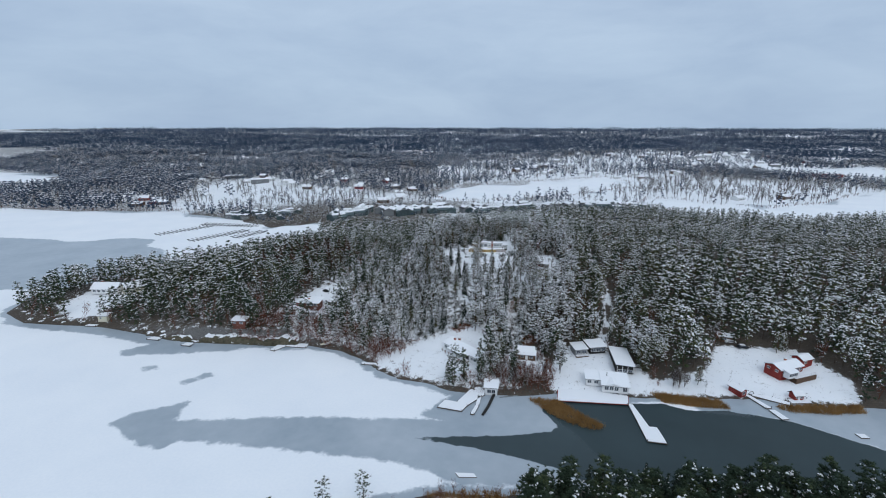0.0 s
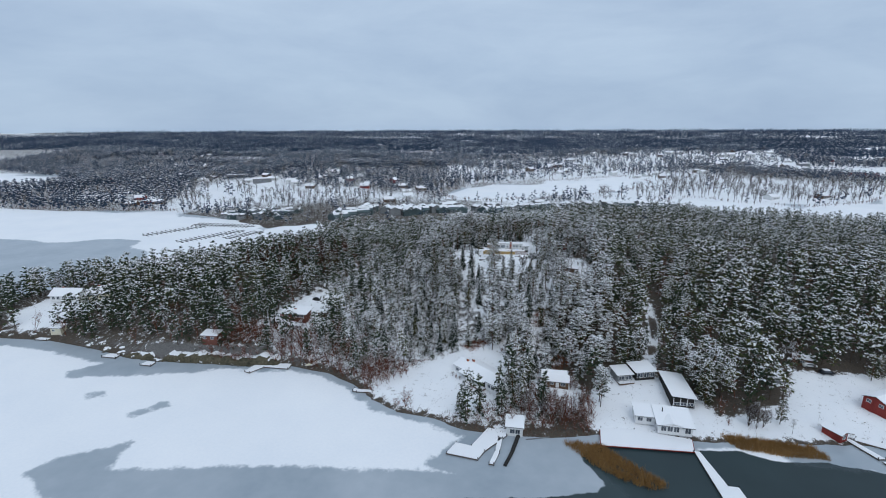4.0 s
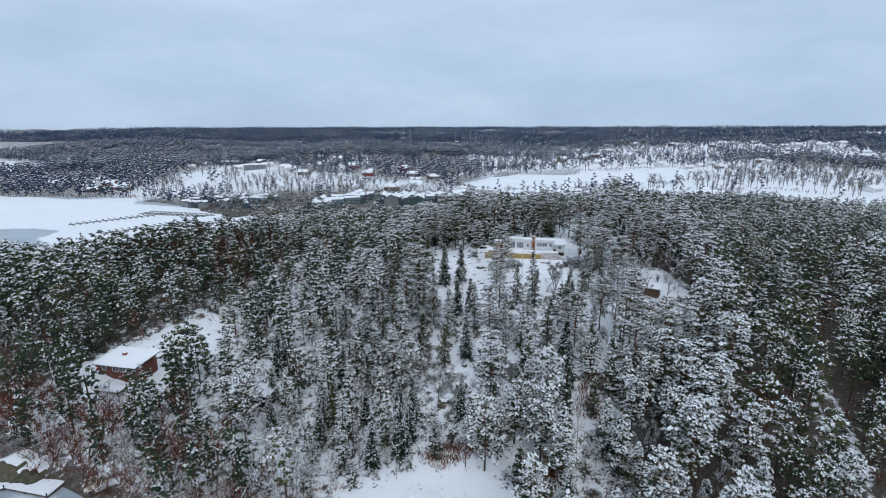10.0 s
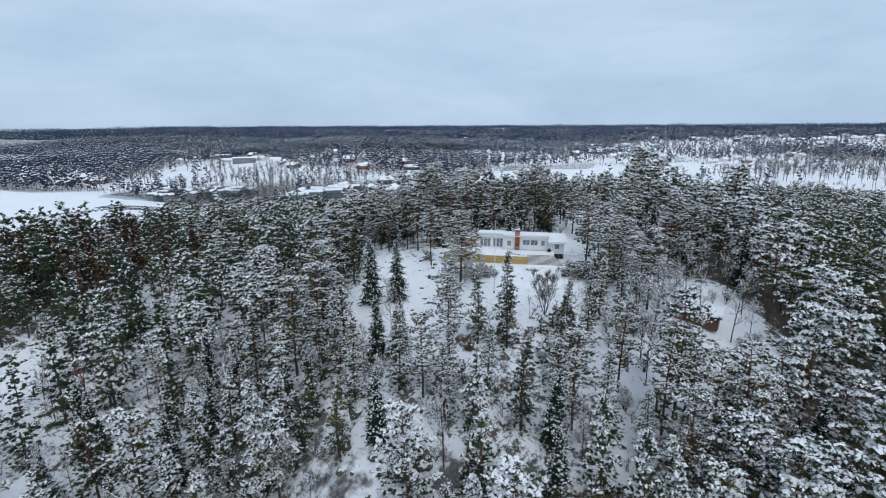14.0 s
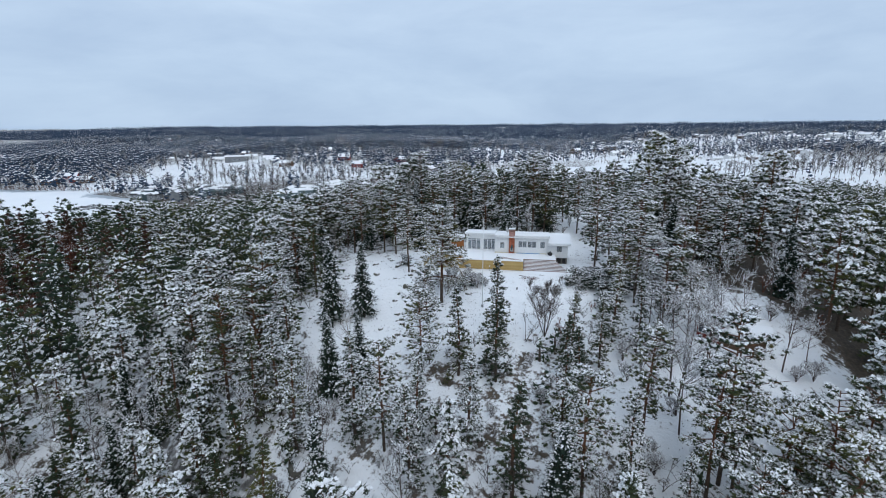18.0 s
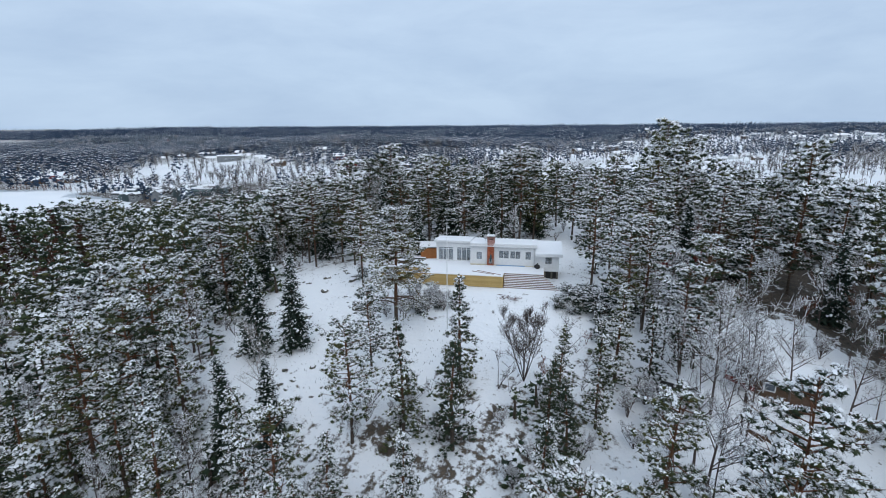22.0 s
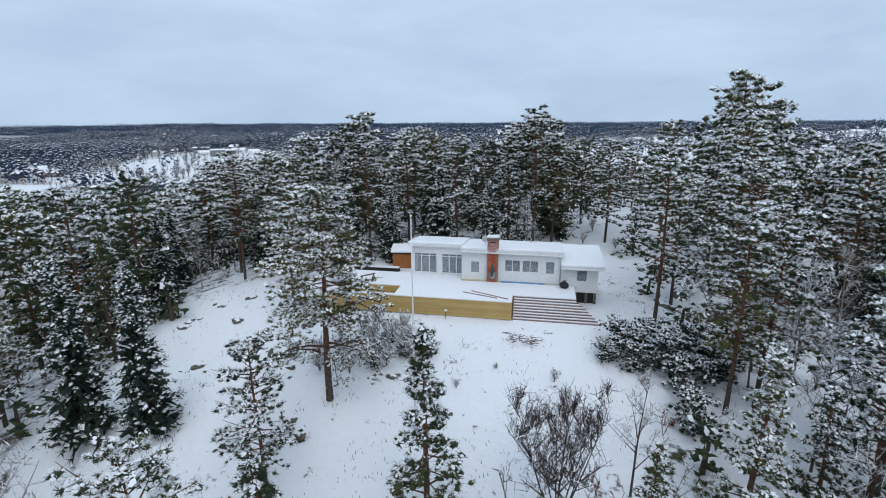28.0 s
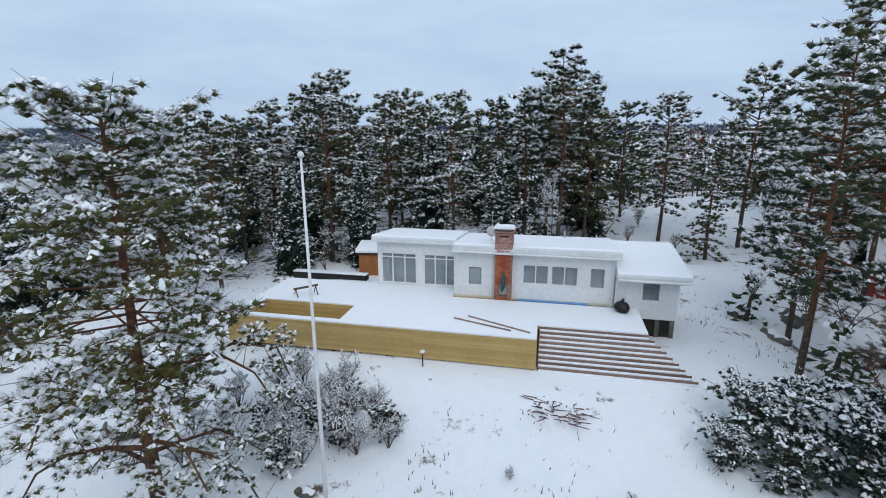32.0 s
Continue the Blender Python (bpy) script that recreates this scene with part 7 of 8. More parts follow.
def car(at, rz, paint, label):
    ob = thing("car", at, rz, label, "car", "parked cars")
    body = prism([(-2.1, 0.3), (2.1, 0.3), (2.15, 0.75), (1.35, 0.92), (0.75, 1.42), (-1.35, 1.45), (-2.05, 0.95)], -0.85, 0.85)
    bmesh.ops.bevel(body, geom=body.edges[:], offset=0.05, segments=2, affect="EDGES")
    part("body", body, paint, ob, "", True)
    part("windscreen", prism([(0.72, 1.36), (1.30, 0.94), (1.34, 0.95), (0.78, 1.40)], -0.72, 0.72), GLASS, ob)
    for s in (-1, 1):
        part("side_window", prism([(-1.25, 0.98), (0.95, 0.98), (0.62, 1.36), (-1.15, 1.38)], *sorted((s * 0.853, s * 0.865))), GLASS, ob)
        part("headlight", box(2.08, 2.16, s * 0.62 - 0.15, s * 0.62 + 0.15, 0.58, 0.74, 0.02), METAL, ob)
    part("roof_snow", slab([(-1.3, -0.72), (0.65, -0.72), (0.65, 0.72), (-1.3, 0.72)], 1.44, 1.54, 0.04), SNOW_ROOF, ob, "thin snow on the roof")
    for x in (-1.3, 1.3):
        for y in (-0.82, 0.82):
            w = tube([(x, y - 0.1, 0.32), (x, y + 0.1, 0.32)], [0.32, 0.32], 14)
            wheel = part("wheel", w, BLACK, ob)
            part("rim", tube([(x, y - 0.105, 0.32), (x, y + 0.105, 0.32)], [0.18, 0.18], 10), METAL, wheel)
    return ob


car(at_ground(141.6, 247.2, 0.02), 8, CARPAINT, "dark parked car with snow on its roof")
car(at_ground(138.0, 250.6, 0.02), 8, WHITE, "white parked car under the trees")
# beside the villa: covered van, garden huts
van = thing("covered_trailer", at_ground(52.0, 276.0, 0.05), -14, "dark covered trailer with snow on its roof", "trailer")
bm = prism([(-0.9, 0.3), (0.9, 0.3), (0.95, 1.0), (0.85, 1.3), (0.5, 1.5), (-0.5, 1.5), (-0.85, 1.3), (-0.95, 1.0)], -1.85, 1.85)
bmesh.ops.bevel(bm, geom=bm.edges[:], offset=0.06, segments=2, affect="EDGES")
van.scale = (0.8, 0.85, 0.85)
part("cover", bm, DARK, van, "", True).matrix_basis = pose(0, 0, 0, 0, 0, 90)
part("snow_cap", slab([(-1.5, -0.2), (1.2, -0.3), (1.6, 0.44), (-1.75, 0.44)], 1.504, 1.54, 0.015), SNOW_ROOF, van)
for x in (-0.7, 0.5):
    for y in (-0.9, 0.9):
        part("wheel", tube([(x, y - 0.09, 0.3), (x, y + 0.09, 0.3)], [0.3, 0.3], 12), BLACK, van)
part("drawbar", tube([(1.9, 0, 0.45), (3.1, 0, 0.4)], [0.05, 0.04], 6), METAL, van)
cottage("garden_hut", at_ground(57.5, 280.2, 0.1), -30, 2.6, 2.0, 1.7, 0.3, RED, "small red hut with a white lattice front", "hut", windows=[("f", -1.2, 1.1, 0.2, 1.5), ("l", -0.8, 0.8, 0.5, 1.4)], roof="mono")
cottage("garden_shed", at_ground(60.2, 279.2, 0.1), -14, 4.2, 2.2, 1.4, 0.3, BROWN, "long low dark red garden shed with snow on it", "shed", windows=[("f", -1.6, -0.8, 0.4, 1.1)], roof="mono")
for i in range(3):
    t = thing("cold_frame", at_ground(57.8 + i * 1.2, 274.9 - i * 0.5), -40, "snow-covered wooden cold frame", "cold frame", "cold frames")
    part("frame", box(-0.6, 0.6, -0.9, 0.9, -0.2, 0.3), BROWN, t)
    part("snow_cover", box(-0.58, 0.58, -0.88, 0.88, 0.304, 0.4, 0.03), SNOW, t)
cottage("red_cabin", at_ground(53.4, 304.6, 0.1), -16, 5.0, 3.6, 2.1, 0.9, RED, "small red cabin with white corners among the pines", "cabin", windows=[("f", -2.0, -0.6, 0.7, 1.6), ("f", 0.3, 1.9, 0.7, 1.6), ("r", -0.8, 0.6, 0.7, 1.6)])
cottage("orange_shed", at_ground(21.4, 296.8, 0.1), 20, 2.2, 1.6, 1.5, 0.2, ORANGE, "orange-brown wooden shed behind the villa", "shed", windows=[("l", -0.5, 0.4, 0.6, 1.2)], roof="mono", over=0.15)
# Low dark block behind the villa's west end, capped with snow.
low = thing("garden_wall", at_ground(19.2, 294.4), 11, "low dark block with snow on top", "wall")
part("wall", box(-2.6, 2.6, -0.25, 0.25, -0.4, 0.42, 0.05), DARK, low)
part("snow_cap", box(-2.6, 2.6, -0.26, 0.26, 0.424, 0.5, 0.03), SNOW, low)
pit = thing("brush_pile", at_ground(35.9, 284.7), 0, "brown pile of brushwood showing through the snow", "brushwood")
brush = np.random.RandomState(77)
a = np.stack([brush.uniform(-1.0, 1.0, 60), brush.uniform(-0.7, 0.7, 60), brush.uniform(-0.03, 0.03, 60)], 1)
b = a + np.stack([brush.normal(0, 0.34, 60), brush.normal(0, 0.14, 60), brush.uniform(-0.03, 0.08, 60)], 1)
for i in range(60):
    part_mesh("stick", mesh_arrays("stick", *sticks(a[i:i + 1], b[i:i + 1], [0.026], [0.012], 5), [BRUSH]), pit)

# ---- rocks, tufts, reeds ----
stone_rng = np.random.RandomState(91)


def boulder_mesh(seed):
    bm = bmesh.new()
    bmesh.ops.create_icosphere(bm, subdivisions=3, radius=1.0)
    off = Vector((seed * 3.1, seed * 1.7, 0))
    for v in bm.verts:
        n = noise.noise(v.co * 0.9 + off) * 0.6 + abs(noise.noise(v.co * 1.9 + off)) * 0.45 + round(2.5 * noise.noise(v.co * 1.4 - off)) * 0.08 - 0.15
        v.co = Vector((v.co.x * 1.25, v.co.y, v.co.z * 0.72)) * (1 + n)
    return bm


def boulder_kind(seed, label):
    def make():
        ob = thing("boulder", (0, 0, 0), 0, label, "rock", "boulders")
        bm = boulder_mesh(seed)
        part("stone", bm, ROCK, ob, "", True)
        bm = boulder_mesh(seed)
        off = Vector((seed * 5.1, 0, 0))
        bmesh.ops.delete(bm, geom=[v for v in bm.verts if v.co.z < 0.42 + 0.3 * noise.noise(v.co * 1.6 + off)], context="VERTS")
        for v in bm.verts:
            v.co = v.co * 1.02 + Vector((0, 0, 0.05))
        part("snow_cap", bm, SNOW, ob, "patch of snow on top", True)
        return ob
    first = []

    def put(x, y, s, rz, sink=0.25):
        m = pose(x, y, float(height(x, y)) - sink * s * 0.6, 0, 0, rz)
        if not first:
            first.append(make())
            first[0].matrix_basis = m
            first[0].scale = (s, s, s)
            return first[0]
        ob = copy_thing(first[0], m)
        ob.scale = (s, s, s)
        return ob
    return put


ROCKS = [boulder_kind(i + 1, "grey granite boulder capped with snow") for i in range(4)]
for x, y, s in ((21.0, 279.4, 0.75), (24.6, 281.8, 0.32), (19.6, 283.4, 0.35), (17.6, 281.6, 0.3), (22.6, 285.2, 0.3), (16.2, 285.2, 0.45), (18.4, 289.2, 0.35), (25.4, 274.4, 0.35), (29.2, 279.2, 0.28), (23.2, 272.2, 0.4), (20.6, 275.6, 0.3), (21.8, 282.8, 0.25), (15.4, 294.0, 0.5), (44.6, 296.2, 0.6), (46.0, 299.4, 0.8), (43.4, 298.8, 0.5)):
    ROCKS[int(x * 7) % 4](x, y, s, stone_rng.uniform(0, 360))
for i in range(15):
    x = -90 + i * 3.6 + stone_rng.uniform(-1.2, 1.2)
    y = float(np.interp(x, [-96, -84, -72, -60, -48, -36], [199.5, 200, 201.8, 204.2, 205.8, 209])) + stone_rng.uniform(0.0, 1.2)
    ROCKS[i % 4](x, y, stone_rng.uniform(0.5, 1.2), stone_rng.uniform(0, 360), 0.4)


def rock_face(x0, x1, top):
    """A cliff of rounded granite humps along the shore, snow lying on its shelves."""
    ob = thing("cliff", (0, 0, 0), 0, "low mossy granite cliff with snow on its ledges", "cliff", "shore cliffs")
    n = int((x1 - x0) / 0.45)
    prof = ((-0.15, -0.6), (0.0, 0.25), (0.15, 0.5), (0.4, 0.72), (0.8, 0.86), (1.4, 0.95), (2.2, 1.0), (3.2, 1.04), (4.2, 0.98), (5.2, 0.8))
    co = []
    for i in range(n + 1):
        x = x0 + (x1 - x0) * i / n
        y = float(np.interp(x, [-96, -84, -72, -60, -48, -36], [199.5, 200, 201.8, 204.2, 205.8, 209])) - 0.5
        fade = min(1.0, min(i, n - i) / 6)
        block = 0.72 + 0.38 * noise.noise(Vector((x * 0.22, 3.0, 0))) - 0.28 * max(0.0, 1 - abs(math.sin(x * 0.55 + 2 * noise.noise(Vector((x * 0.3, 9, 0)))) / 0.22))
        row = []
        for d, h in prof:
            z = max(h, -0.2) * top * block * fade if h > 0 else -0.4
            p = Vector((x, y + d * 1.25, z))
            w = noise.noise(p * 0.8) * 0.4 + noise.noise(p * 2.1) * 0.2
            row.append((p.x + w * 0.4, p.y + w + 0.5 * noise.noise(Vector((x * 0.5, 1, 0))), p.z + w * 0.6 * (z > 0)))
        co.append(row)
    m = len(prof)
    bm, sn = bmesh.new(), bmesh.new()
    vs = [[bm.verts.new(p) for p in row] for row in co]
    ss = [[sn.verts.new((p[0], p[1], p[2] + 0.05)) for p in row] for row in co]
    for i in range(n):
        for j in range(m - 1):
            bm.faces.new((vs[i][j], vs[i + 1][j], vs[i + 1][j + 1], vs[i][j + 1]))
            if j > 3 and noise.noise(Vector((co[i][j][0] * 0.45, co[i][j][1] * 0.9, 5))) + 0.5 * (j - 5) > -0.3:
                sn.faces.new((ss[i][j], ss[i + 1][j], ss[i + 1][j + 1], ss[i][j + 1]))
    bmesh.ops.delete(sn, geom=[v for v in sn.verts if not v.link_faces], context="VERTS")
    part("stone", bm, MOSSY, ob, "", True)
    part("snow_cover", sn, SNOW, ob, "snow on the ledges", True)


MOSSY = plain("mossy_granite", (0.022, 0.024, 0.014), (0.145, 0.125, 0.085), 1.3, 0.9, bump=0.8)
rock_face(-80, -36, 3.7)
rock_face(-96, -82, 2.2)
for i in range(20):
    x = stone_rng.uniform(-185, -96)
    y = float(np.interp(x, [-190, -172, -154, -137, -111, -92], [205, 197, 199, 202, 201, 199])) + stone_rng.uniform(0.6, 3.0)
    if shore_distance(x, y) > 0.2:
        ROCKS[i % 4](x, y, stone_rng.uniform(0.5, 1.4), stone_rng.uniform(0, 360), 0.3)
for i in range(26):
    x, y = stone_rng.uniform(20, 34), stone_rng.uniform(240, 256)
    ROCKS[i % 4](x, y, stone_rng.uniform(0.3, 1.0), stone_rng.uniform(0, 360), 0.35)


def tufts(name, label, x, y, n_each, h, w, mat, category, splay=0.35):
    """Grass or reed blades in clumps, joined."""
    rng = np.random.RandomState(len(x) + 3)
    z = np.maximum(height(x, y), 0.0)
    a = np.repeat(np.stack([x, y, z - 0.03], 1), n_each, 0)
    a[:, :2] += rng.normal(size=(len(a), 2)) * splay
    ln = h * rng.uniform(0.5, 1.15, len(a))
    b = a + np.stack([rng.normal(size=len(a)) * ln * 0.22, rng.normal(size=len(a)) * ln * 0.22, ln], 1)
    me = mesh_arrays(name, *slivers(rng, a, b, w), [mat])
    ob = new(name, me)
    return tagged(ob, label, category, kind="stuff")


def in_poly(n, poly, seed):
    rng = np.random.RandomState(seed)
    xs, ys = [p[0] for p in poly], [p[1] for p in poly]
    x, y = rng.uniform(min(xs), max(xs), n * 3), rng.uniform(min(ys), max(ys), n * 3)
    ok = inside(x, y, poly)
    return x[ok][:n], y[ok][:n]


for n, poly, seed in ((1500, [(62, 193), (71, 194.5), (79, 188), (86, 183.5), (83, 181), (76, 182.5), (69, 186.5)], 1), (1500, [(102, 207), (112, 208), (124, 208.5), (126, 204.5), (116, 203), (106, 203)], 2), (1100, [(141, 209.6), (152, 213), (168, 217), (168, 213), (156, 209.4), (145, 207.6)], 3), (500, [(40, 142), (50, 146), (60, 148), (66, 151), (60, 145), (46, 139)], 4)):
    x, y = in_poly(n, poly, seed)
    keep = waves(x, y, 90 + seed, 5) > -0.75
    tufts("reeds", "golden brown dry reeds standing in the ice", x[keep], y[keep], 5, 1.5, 0.05, REEDM, "reeds")
x, y = scatter(np.random.RandomState(4), 8, 62, 262, 302, 0.95, lambda x, y: (open_ground(x, y) > -1) & (waves(x, y, 95, 6) > 0.05) & (np.hypot((x - 31) / 11.5, (y - 290) / 5.8) > 1))
tufts("heather", "dry heather and grass stalks poking through the snow", x, y, 5, 0.24, 0.02, TWIG, "grass", 0.3)
x, y = scatter(np.random.RandomState(5), -4, 172, 194, 252, 1.5, lambda x, y: (open_ground(x, y) > 0) & (shore_distance(x, y) > 1) & (waves(x, y, 96, 9) + 0.6 * waves(x, y, 97, 3) > 0.55))
tufts("grass_stalks", "dry grass stalks poking through the lawn's snow", x, y, 7, 0.4, 0.03, TWIG, "grass", 0.35)
x, y = scatter(np.random.RandomState(6), -60, 90, 192, 262, 1.3, lambda x, y: (open_ground(x, y) < 0.5) & (shore_distance(x, y) > 0.5) & (shore_distance(x, y) < 14) & (waves(x, y, 98, 11) > -0.5))
tufts("bracken", "rust-brown bracken under the shore trees", x, y, 8, 0.7, 0.05, TWIG_RED, "bracken", 0.5)
for poly, seed in (([(40, 231), (46, 236), (49, 235), (44, 229)], 11), ([(47, 244), (49, 252), (53, 252), (52, 244)], 12), ([(54, 228), (58, 234), (62, 232), (58, 226)], 13), ([(0, 206), (8, 214), (14, 224), (4, 222), (-8, 212)], 14), ([(24, 232), (30, 236), (34, 235), (28, 230)], 15)):
    x, y = in_poly(220, poly, seed)
    tufts("bracken", "rust-brown bracken showing through the snow", x, y, 8, 0.75, 0.05, RUST, "bracken", 0.45)
for i in range(70):
    x, y = stone_rng.uniform(9, 27), stone_rng.uniform(266, 293)
    if open_ground(np.array([x]), np.array([y]))[0] > 0.5 and np.hypot((x - 30) / 13, (y - 290) / 7) > 1:
        ROCKS[i % 4](x, y, stone_rng.uniform(0.12, 0.4), stone_rng.uniform(0, 360), 0.25)
for i in range(24):
    x, y = stone_rng.uniform(-54, -30), stone_rng.uniform(224, 260)
    if open_ground(np.array([x]), np.array([y]))[0] > 1.0:
        ROCKS[i % 4](x, y, stone_rng.uniform(0.3, 0.8), stone_rng.uniform(0, 360), 0.3)
for x, y, s in ((53.2, 216.6, 1.3), (54.6, 215.6, 1.4), (56.2, 217.0, 1.1), (62.6, 219.2, 1.4), (63.8, 217.6, 1.2), (55.4, 213.4, 1.2), (51.4, 213.6, 1.2), (91.6, 234.2, 1.1), (42.6, 233.4, 1.3), (44.2, 234.6, 1.2)):
    BUSHES[1](x, y, s, stone_rng.uniform(0, 360), 0.05)
for i in range(26):
    BUSHES[1 - (i % 3 == 0)](stone_rng.uniform(52, 68), stone_rng.uniform(202, 213), stone_rng.uniform(0.7, 1.3), stone_rng.uniform(0, 360), 0.05)
for x, y, s in ((50.6, 273.4, 1.6), (51.8, 273.2, 1.4), (49.6, 274.4, 1.5), (53.0, 273.6, 1.2), (48.4, 272.6, 1.5), (50.2, 271.6, 1.4)):
    BUSHES[0](x, y, s, stone_rng.uniform(0, 360), 0.05)
for x, y, s, k in ((102.1, 238.6, 1.1, 2), (106.8, 241.0, 1.15, 2), (110.7, 240.8, 1.1, 2), (54.4, 275.4, 1.2, 0)):
    BARES[k](x, y, s, stone_rng.uniform(0, 360))
for x, y, s, k in ((100.8, 219.6, 0.75, 1), (102.2, 221.0, 0.8, 5), (115.8, 231.0, 0.8, 1), (71.4, 211.4, 0.85, 2), (50.0, 214.4, 0.8, 5), (48.6, 213.0, 0.85, 1), (46.7, 203.4, 0.7, 5)):
    PINES[k](x, y, s, stone_rng.uniform(0, 360))
for x, y, s in ((110.3, 213.2, 1.0), (112.2, 212.6, 0.95), (110.6, 214.6, 0.9), (114.0, 213.6, 0.8), (50.0, 203.0, 0.9), (55.4, 201.4, 0.9), (59.6, 203.4, 0.9), (66.2, 207.6, 0.8), (100.4, 232.8, 0.9)):
    WIDE_BARES[0](x, y, s, stone_rng.uniform(0, 360), 0.05)
for x, y, s, k in ((100.6, 222.8, 0.95, 1), (102.4, 225.4, 0.9, 1), (98.6, 226.4, 1.0, 0), (104.2, 229.0, 1.0, 2), (93.6, 234.0, 1.0, 1), (97.0, 233.4, 1.05, 4), (80.0, 234.6, 1.0, 1), (83.4, 236.6, 1.0, 0)):
    PINES[k](x, y, s, stone_rng.uniform(0, 360))
# leafless trees and snowy bushes round the huts beside the villa
for i in range(24):
    x, y = stone_rng.uniform(47, 68), stone_rng.uniform(264, 290)
    if np.hypot(x - 61, y - 272) > 5:
        BARES[i % 2](x, y, stone_rng.uniform(0.8, 1.25), stone_rng.uniform(0, 360))
for i in range(22):
    BUSHES[0](stone_rng.uniform(46, 68), stone_rng.uniform(260, 288), stone_rng.uniform(0.8, 1.6), stone_rng.uniform(0, 360), 0.05)
# snowy thicket on the slope below the yard
for i in range(34):
    x, y = stone_rng.uniform(28, 52), stone_rng.uniform(254, 271)
    BUSHES[0](x, y, stone_rng.uniform(0.6, 1.3), stone_rng.uniform(0, 360), 0.05)
# pale birches along the edge of the wood by the bay lawn
for i in range(16):
    x = -22 + i * 2.7 + stone_rng.uniform(-1, 1)
    y = float(np.interp(x, [-22, -4, 8, 22], [213, 205, 219, 229])) + stone_rng.uniform(0, 4)
    BARES[2](x, y, stone_rng.uniform(0.8, 1.1), stone_rng.uniform(0, 360))
# hedges and shrubs by the houses
for x, y, s in ((25.2, 215.2, 0.55), (26.6, 214.2, 0.6), (28.2, 213.2, 0.55), (33.0, 209.6, 0.6), (34.6, 208.6, 0.6), (36.2, 207.6, 0.6), (37.6, 206.8, 0.55), (40.2, 230.6, 0.8), (41.8, 231.6, 0.8), (43.0, 232.4, 0.8), (38.8, 230.2, 0.7), (62.6, 217.2, 0.9), (54.8, 216.8, 0.9), (64.4, 219.6, 1.0), (105.2, 212.0, 0.8), (121.0, 222.6, 0.9), (126.4, 232.2, 0.8)):
    BUSHES[1](x, y, s, stone_rng.uniform(0, 360), 0.05)
for x, y, s, k in ((71.8, 216.0, 0.95, 0), (112.4, 213.4, 0.85, 2), (111.4, 214.4, 0.8, 2), (128.0, 240.8, 0.9, 0), (120.6, 212.6, 0.7, 1), (22.0, 226.6, 0.5, 1), (50.6, 200.4, 0.8, 2), (53.8, 199.2, 0.8, 0), (57.0, 200.2, 0.85, 1), (60.4, 201.0, 0.8, 2), (63.6, 202.8, 0.9, 0)):
    BARES[k](x, y, s, stone_rng.uniform(0, 360))
for x, y, s, k in ((71.0, 213.4, 0.85, 2), (100.6, 226.6, 0.7, 3), (103.2, 229.8, 0.75, 3), (119.0, 216.6, 0.62, 1), (156.6, 249.4, 0.8, 3), (153.4, 246.8, 0.75, 1), (37.6, 200.4, 0.55, 3), (31.4, 198.4, 0.5, 3), (43.4, 203.6, 0.8, 3), (46.0, 207.0, 0.9, 1), (49.0, 204.0, 0.8, 3)):
    PINES[k](x, y, s, stone_rng.uniform(0, 360))

# ---- the village, the marina and far houses ----
far_rng = np.random.RandomState(17)


def house_kind(length, depth, wall_h, rise, mat, label, wins, cover=1.0, roof_mat=None):
    first = []

    def put(x, y, rz, s, group):
        m = pose(x, y, max(float(height(x, y)), 0.2), 0, 0, rz)
        if not first:
            first.append(cottage("village_house", (0, 0, 0), 0, length, depth, wall_h, rise, mat, label, windows=wins, group=group, sink=2.0, snow=0.2, cover=cover, roof_mat=roof_mat))
            first[0].matrix_basis = m
            first[0].scale = (s, s, s)
            return
        ob = copy_thing(first[0], m)
        ob.scale = (s, s, s)
        ob["group"] = group
    return put


WF = [("f", -3.6, -2.0, 0.8, 2.1), ("f", -0.8, 0.8, 0.8, 2.1), ("f", 2.0, 3.6, 0.8, 2.1)]
TEAL_HOUSES = [house_kind(9.5, 7.5, 3.0, 2.2, TEAL, "grey-green wooden village house with a half snowy roof", WF, 0.45, TEAL), house_kind(8.0, 8.0, 4.2, 1.8, GREY, "grey two-storey village house with a snowy roof", WF + [("f", -2.4, -1.0, 2.7, 3.8), ("f", 1.0, 2.4, 2.7, 3.8)], 0.7)]
FAR_HOUSES = [house_kind(14, 9, 3.2, 2.2, WHITE, "pale villa among the trees with a snowy roof", WF), house_kind(12, 8, 3.0, 2.4, BROWN, "dark wooden villa with a snowy roof", WF), house_kind(22, 10, 4.5, 1.0, GREY, "long low grey building with a snowy roof", WF), house_kind(11, 8, 3.0, 2.6, RED, "red wooden house with a snowy roof", WF)]
line = [(-149, 436), (-127, 466), (-97, 480), (-70, 502), (-23, 518), (27, 552), (110, 578), (140, 590)]
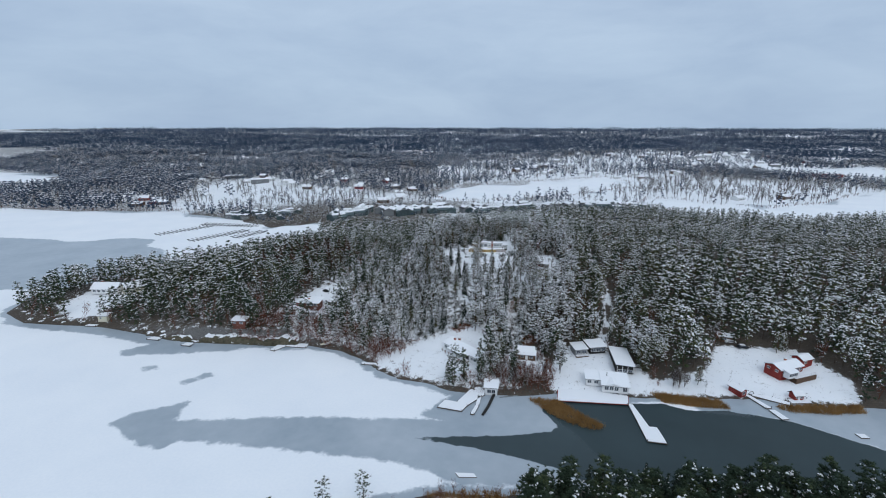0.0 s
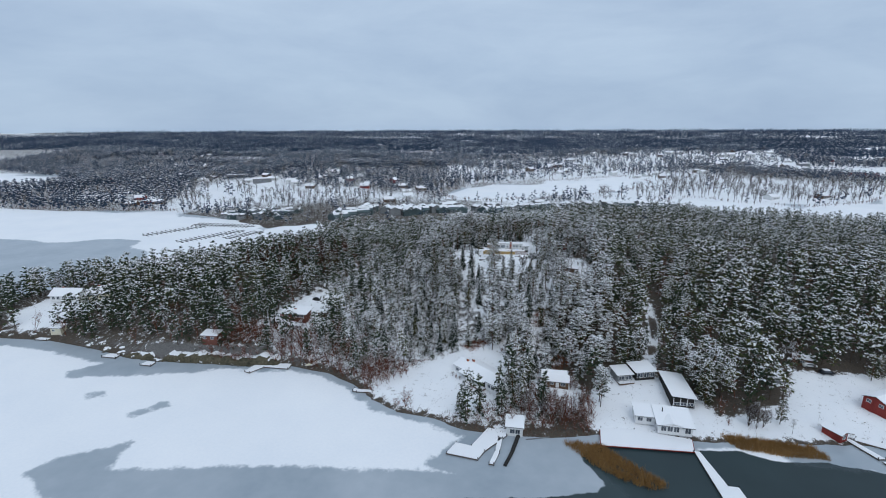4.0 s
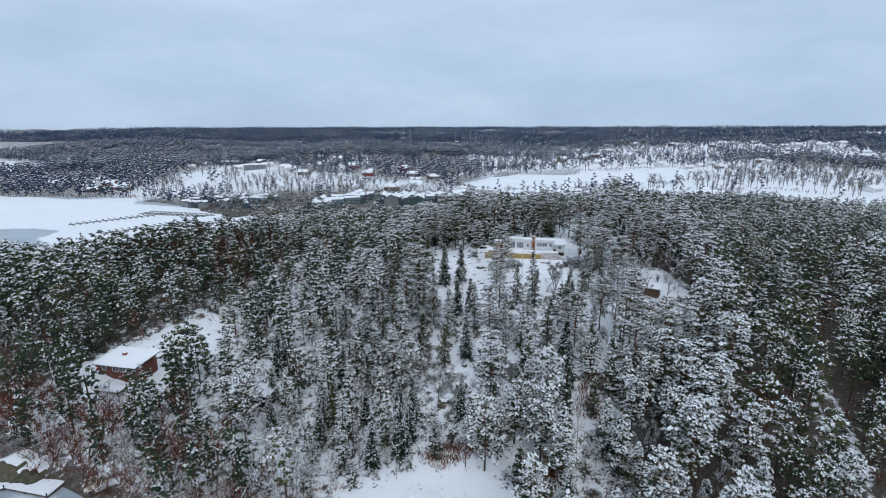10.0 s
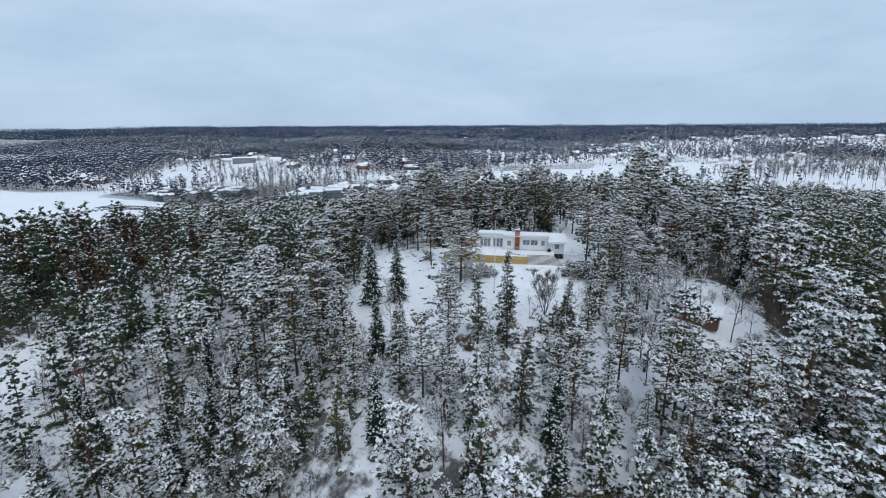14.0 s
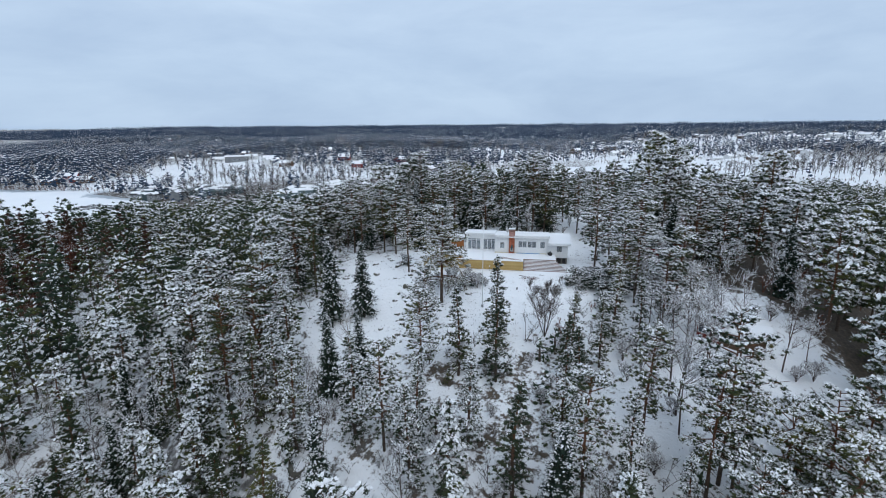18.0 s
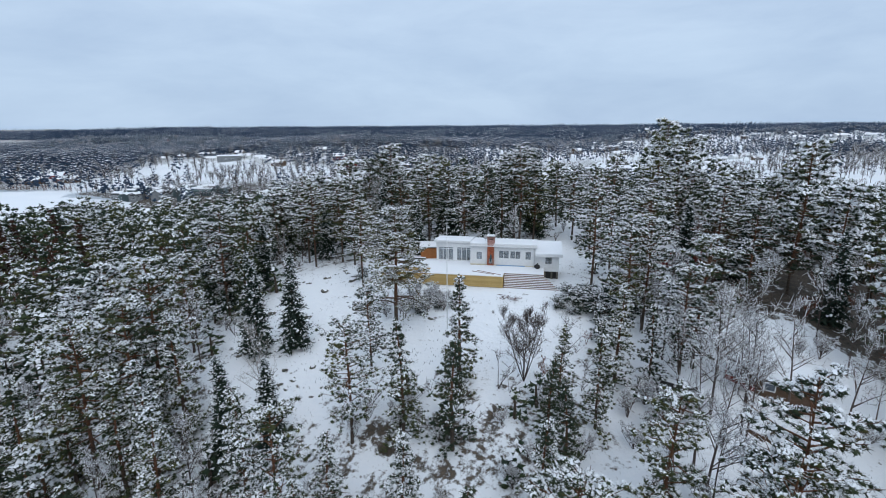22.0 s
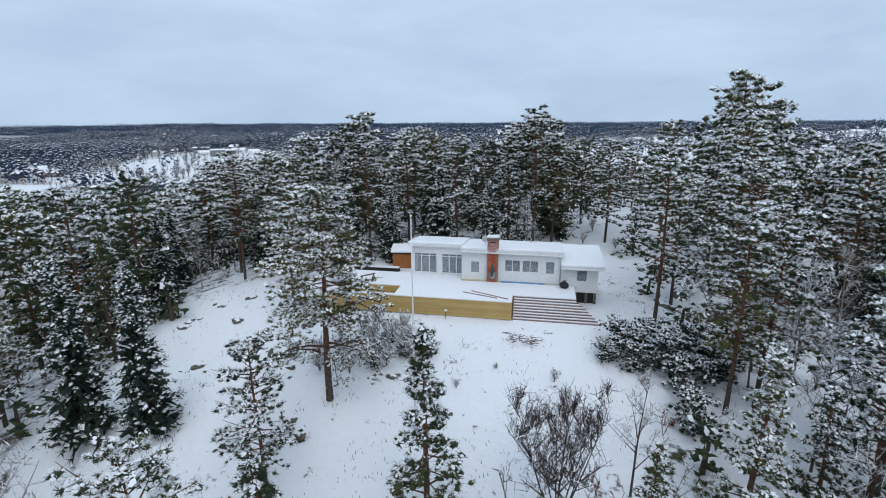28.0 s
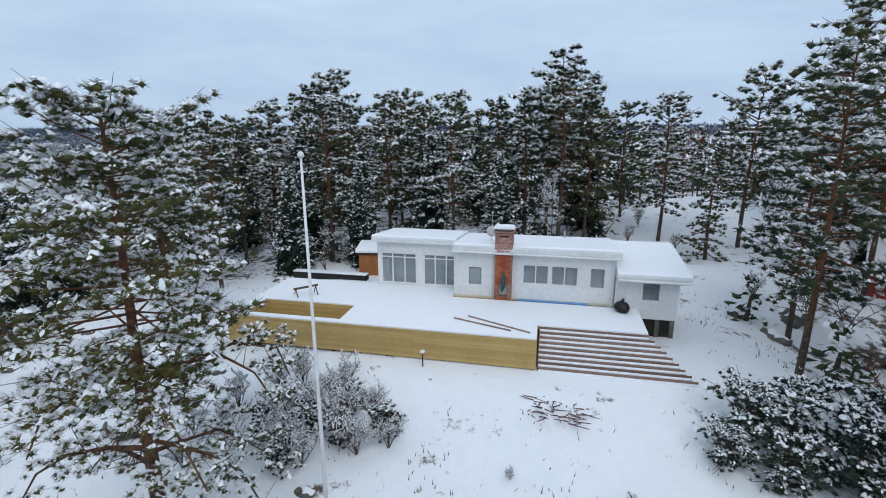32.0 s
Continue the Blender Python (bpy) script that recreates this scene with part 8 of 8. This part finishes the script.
for i in range(104):
    u = far_rng.uniform(0, len(line) - 1.001)
    a, b = line[int(u)], line[int(u) + 1]
    f = u - int(u)
    x, y = a[0] + (b[0] - a[0]) * f + far_rng.normal(0, 5), a[1] + (b[1] - a[1]) * f + 8 + abs(far_rng.normal(0, 13))
    if shore_distance(x, y) > 4:
        TEAL_HOUSES[int(far_rng.uniform() < 0.4)](x, y, far_rng.choice([20, 38, 110, 128]) + far_rng.normal(0, 6), far_rng.uniform(1.0, 1.35), "village houses")
for i in range(40):
    x, y = -226 + far_rng.uniform(-34, 34), 452 + far_rng.uniform(-12, 16)
    if shore_distance(x, y) > 2:
        TEAL_HOUSES[int(far_rng.uniform() < 0.25)](x, y, far_rng.choice([15, 40, 105, 130]), far_rng.uniform(0.7, 0.95), "marina houses")
for x, y, k, rz, sc in SITES:
    FAR_HOUSES[k](x, y, rz, sc, "houses in the distance")
cottage("stable", (478, 1013, float(height(478, 1013)) + 0.2), -6, 62, 13, 4.5, 3.5, RED, "long dark red barn with a snowy roof", "barn", windows=[("f", -26 + 6 * i, -24 + 6 * i, 1.0, 2.6) for i in range(9)], sink=3.0)
for k, (p, q) in enumerate((((-267, 364), (-247, 409)), ((-223, 353), (-203, 402)), ((-196, 372), (-186, 404)), ((-262, 412), (-205, 418)))):
    p, q = Vector(p), Vector(q)
    d = (q - p).normalized()
    s = Vector((-d.y, d.x))
    ob = thing("pontoon", (0, 0, 0), 0, "dark floating mooring pontoon frozen into the ice", "pontoon", "pontoons")
    part("deck", slab([tuple(p - s), tuple(p + s), tuple(q + s), tuple(q - s)], 0.0, 0.45), GREY, ob)
    part("snow_cover", slab([tuple(p - s * 0.6), tuple(p + s * 0.6), tuple(q + s * 0.6), tuple(q - s * 0.6)], 0.454, 0.52), SNOW, ob)
    n = int((q - p).length / 3.4)
    for i in range(n):
        c = p + d * (i + 0.5) * 3.4
        for sg in (-1, 1):
            e = c + s * sg * 6.5
            w = d * 0.18
            part("mooring_boom", slab([tuple(c + s * sg + w), tuple(c + s * sg - w), tuple(e - w), tuple(e + w)], 0.05, 0.4), DARK, ob)
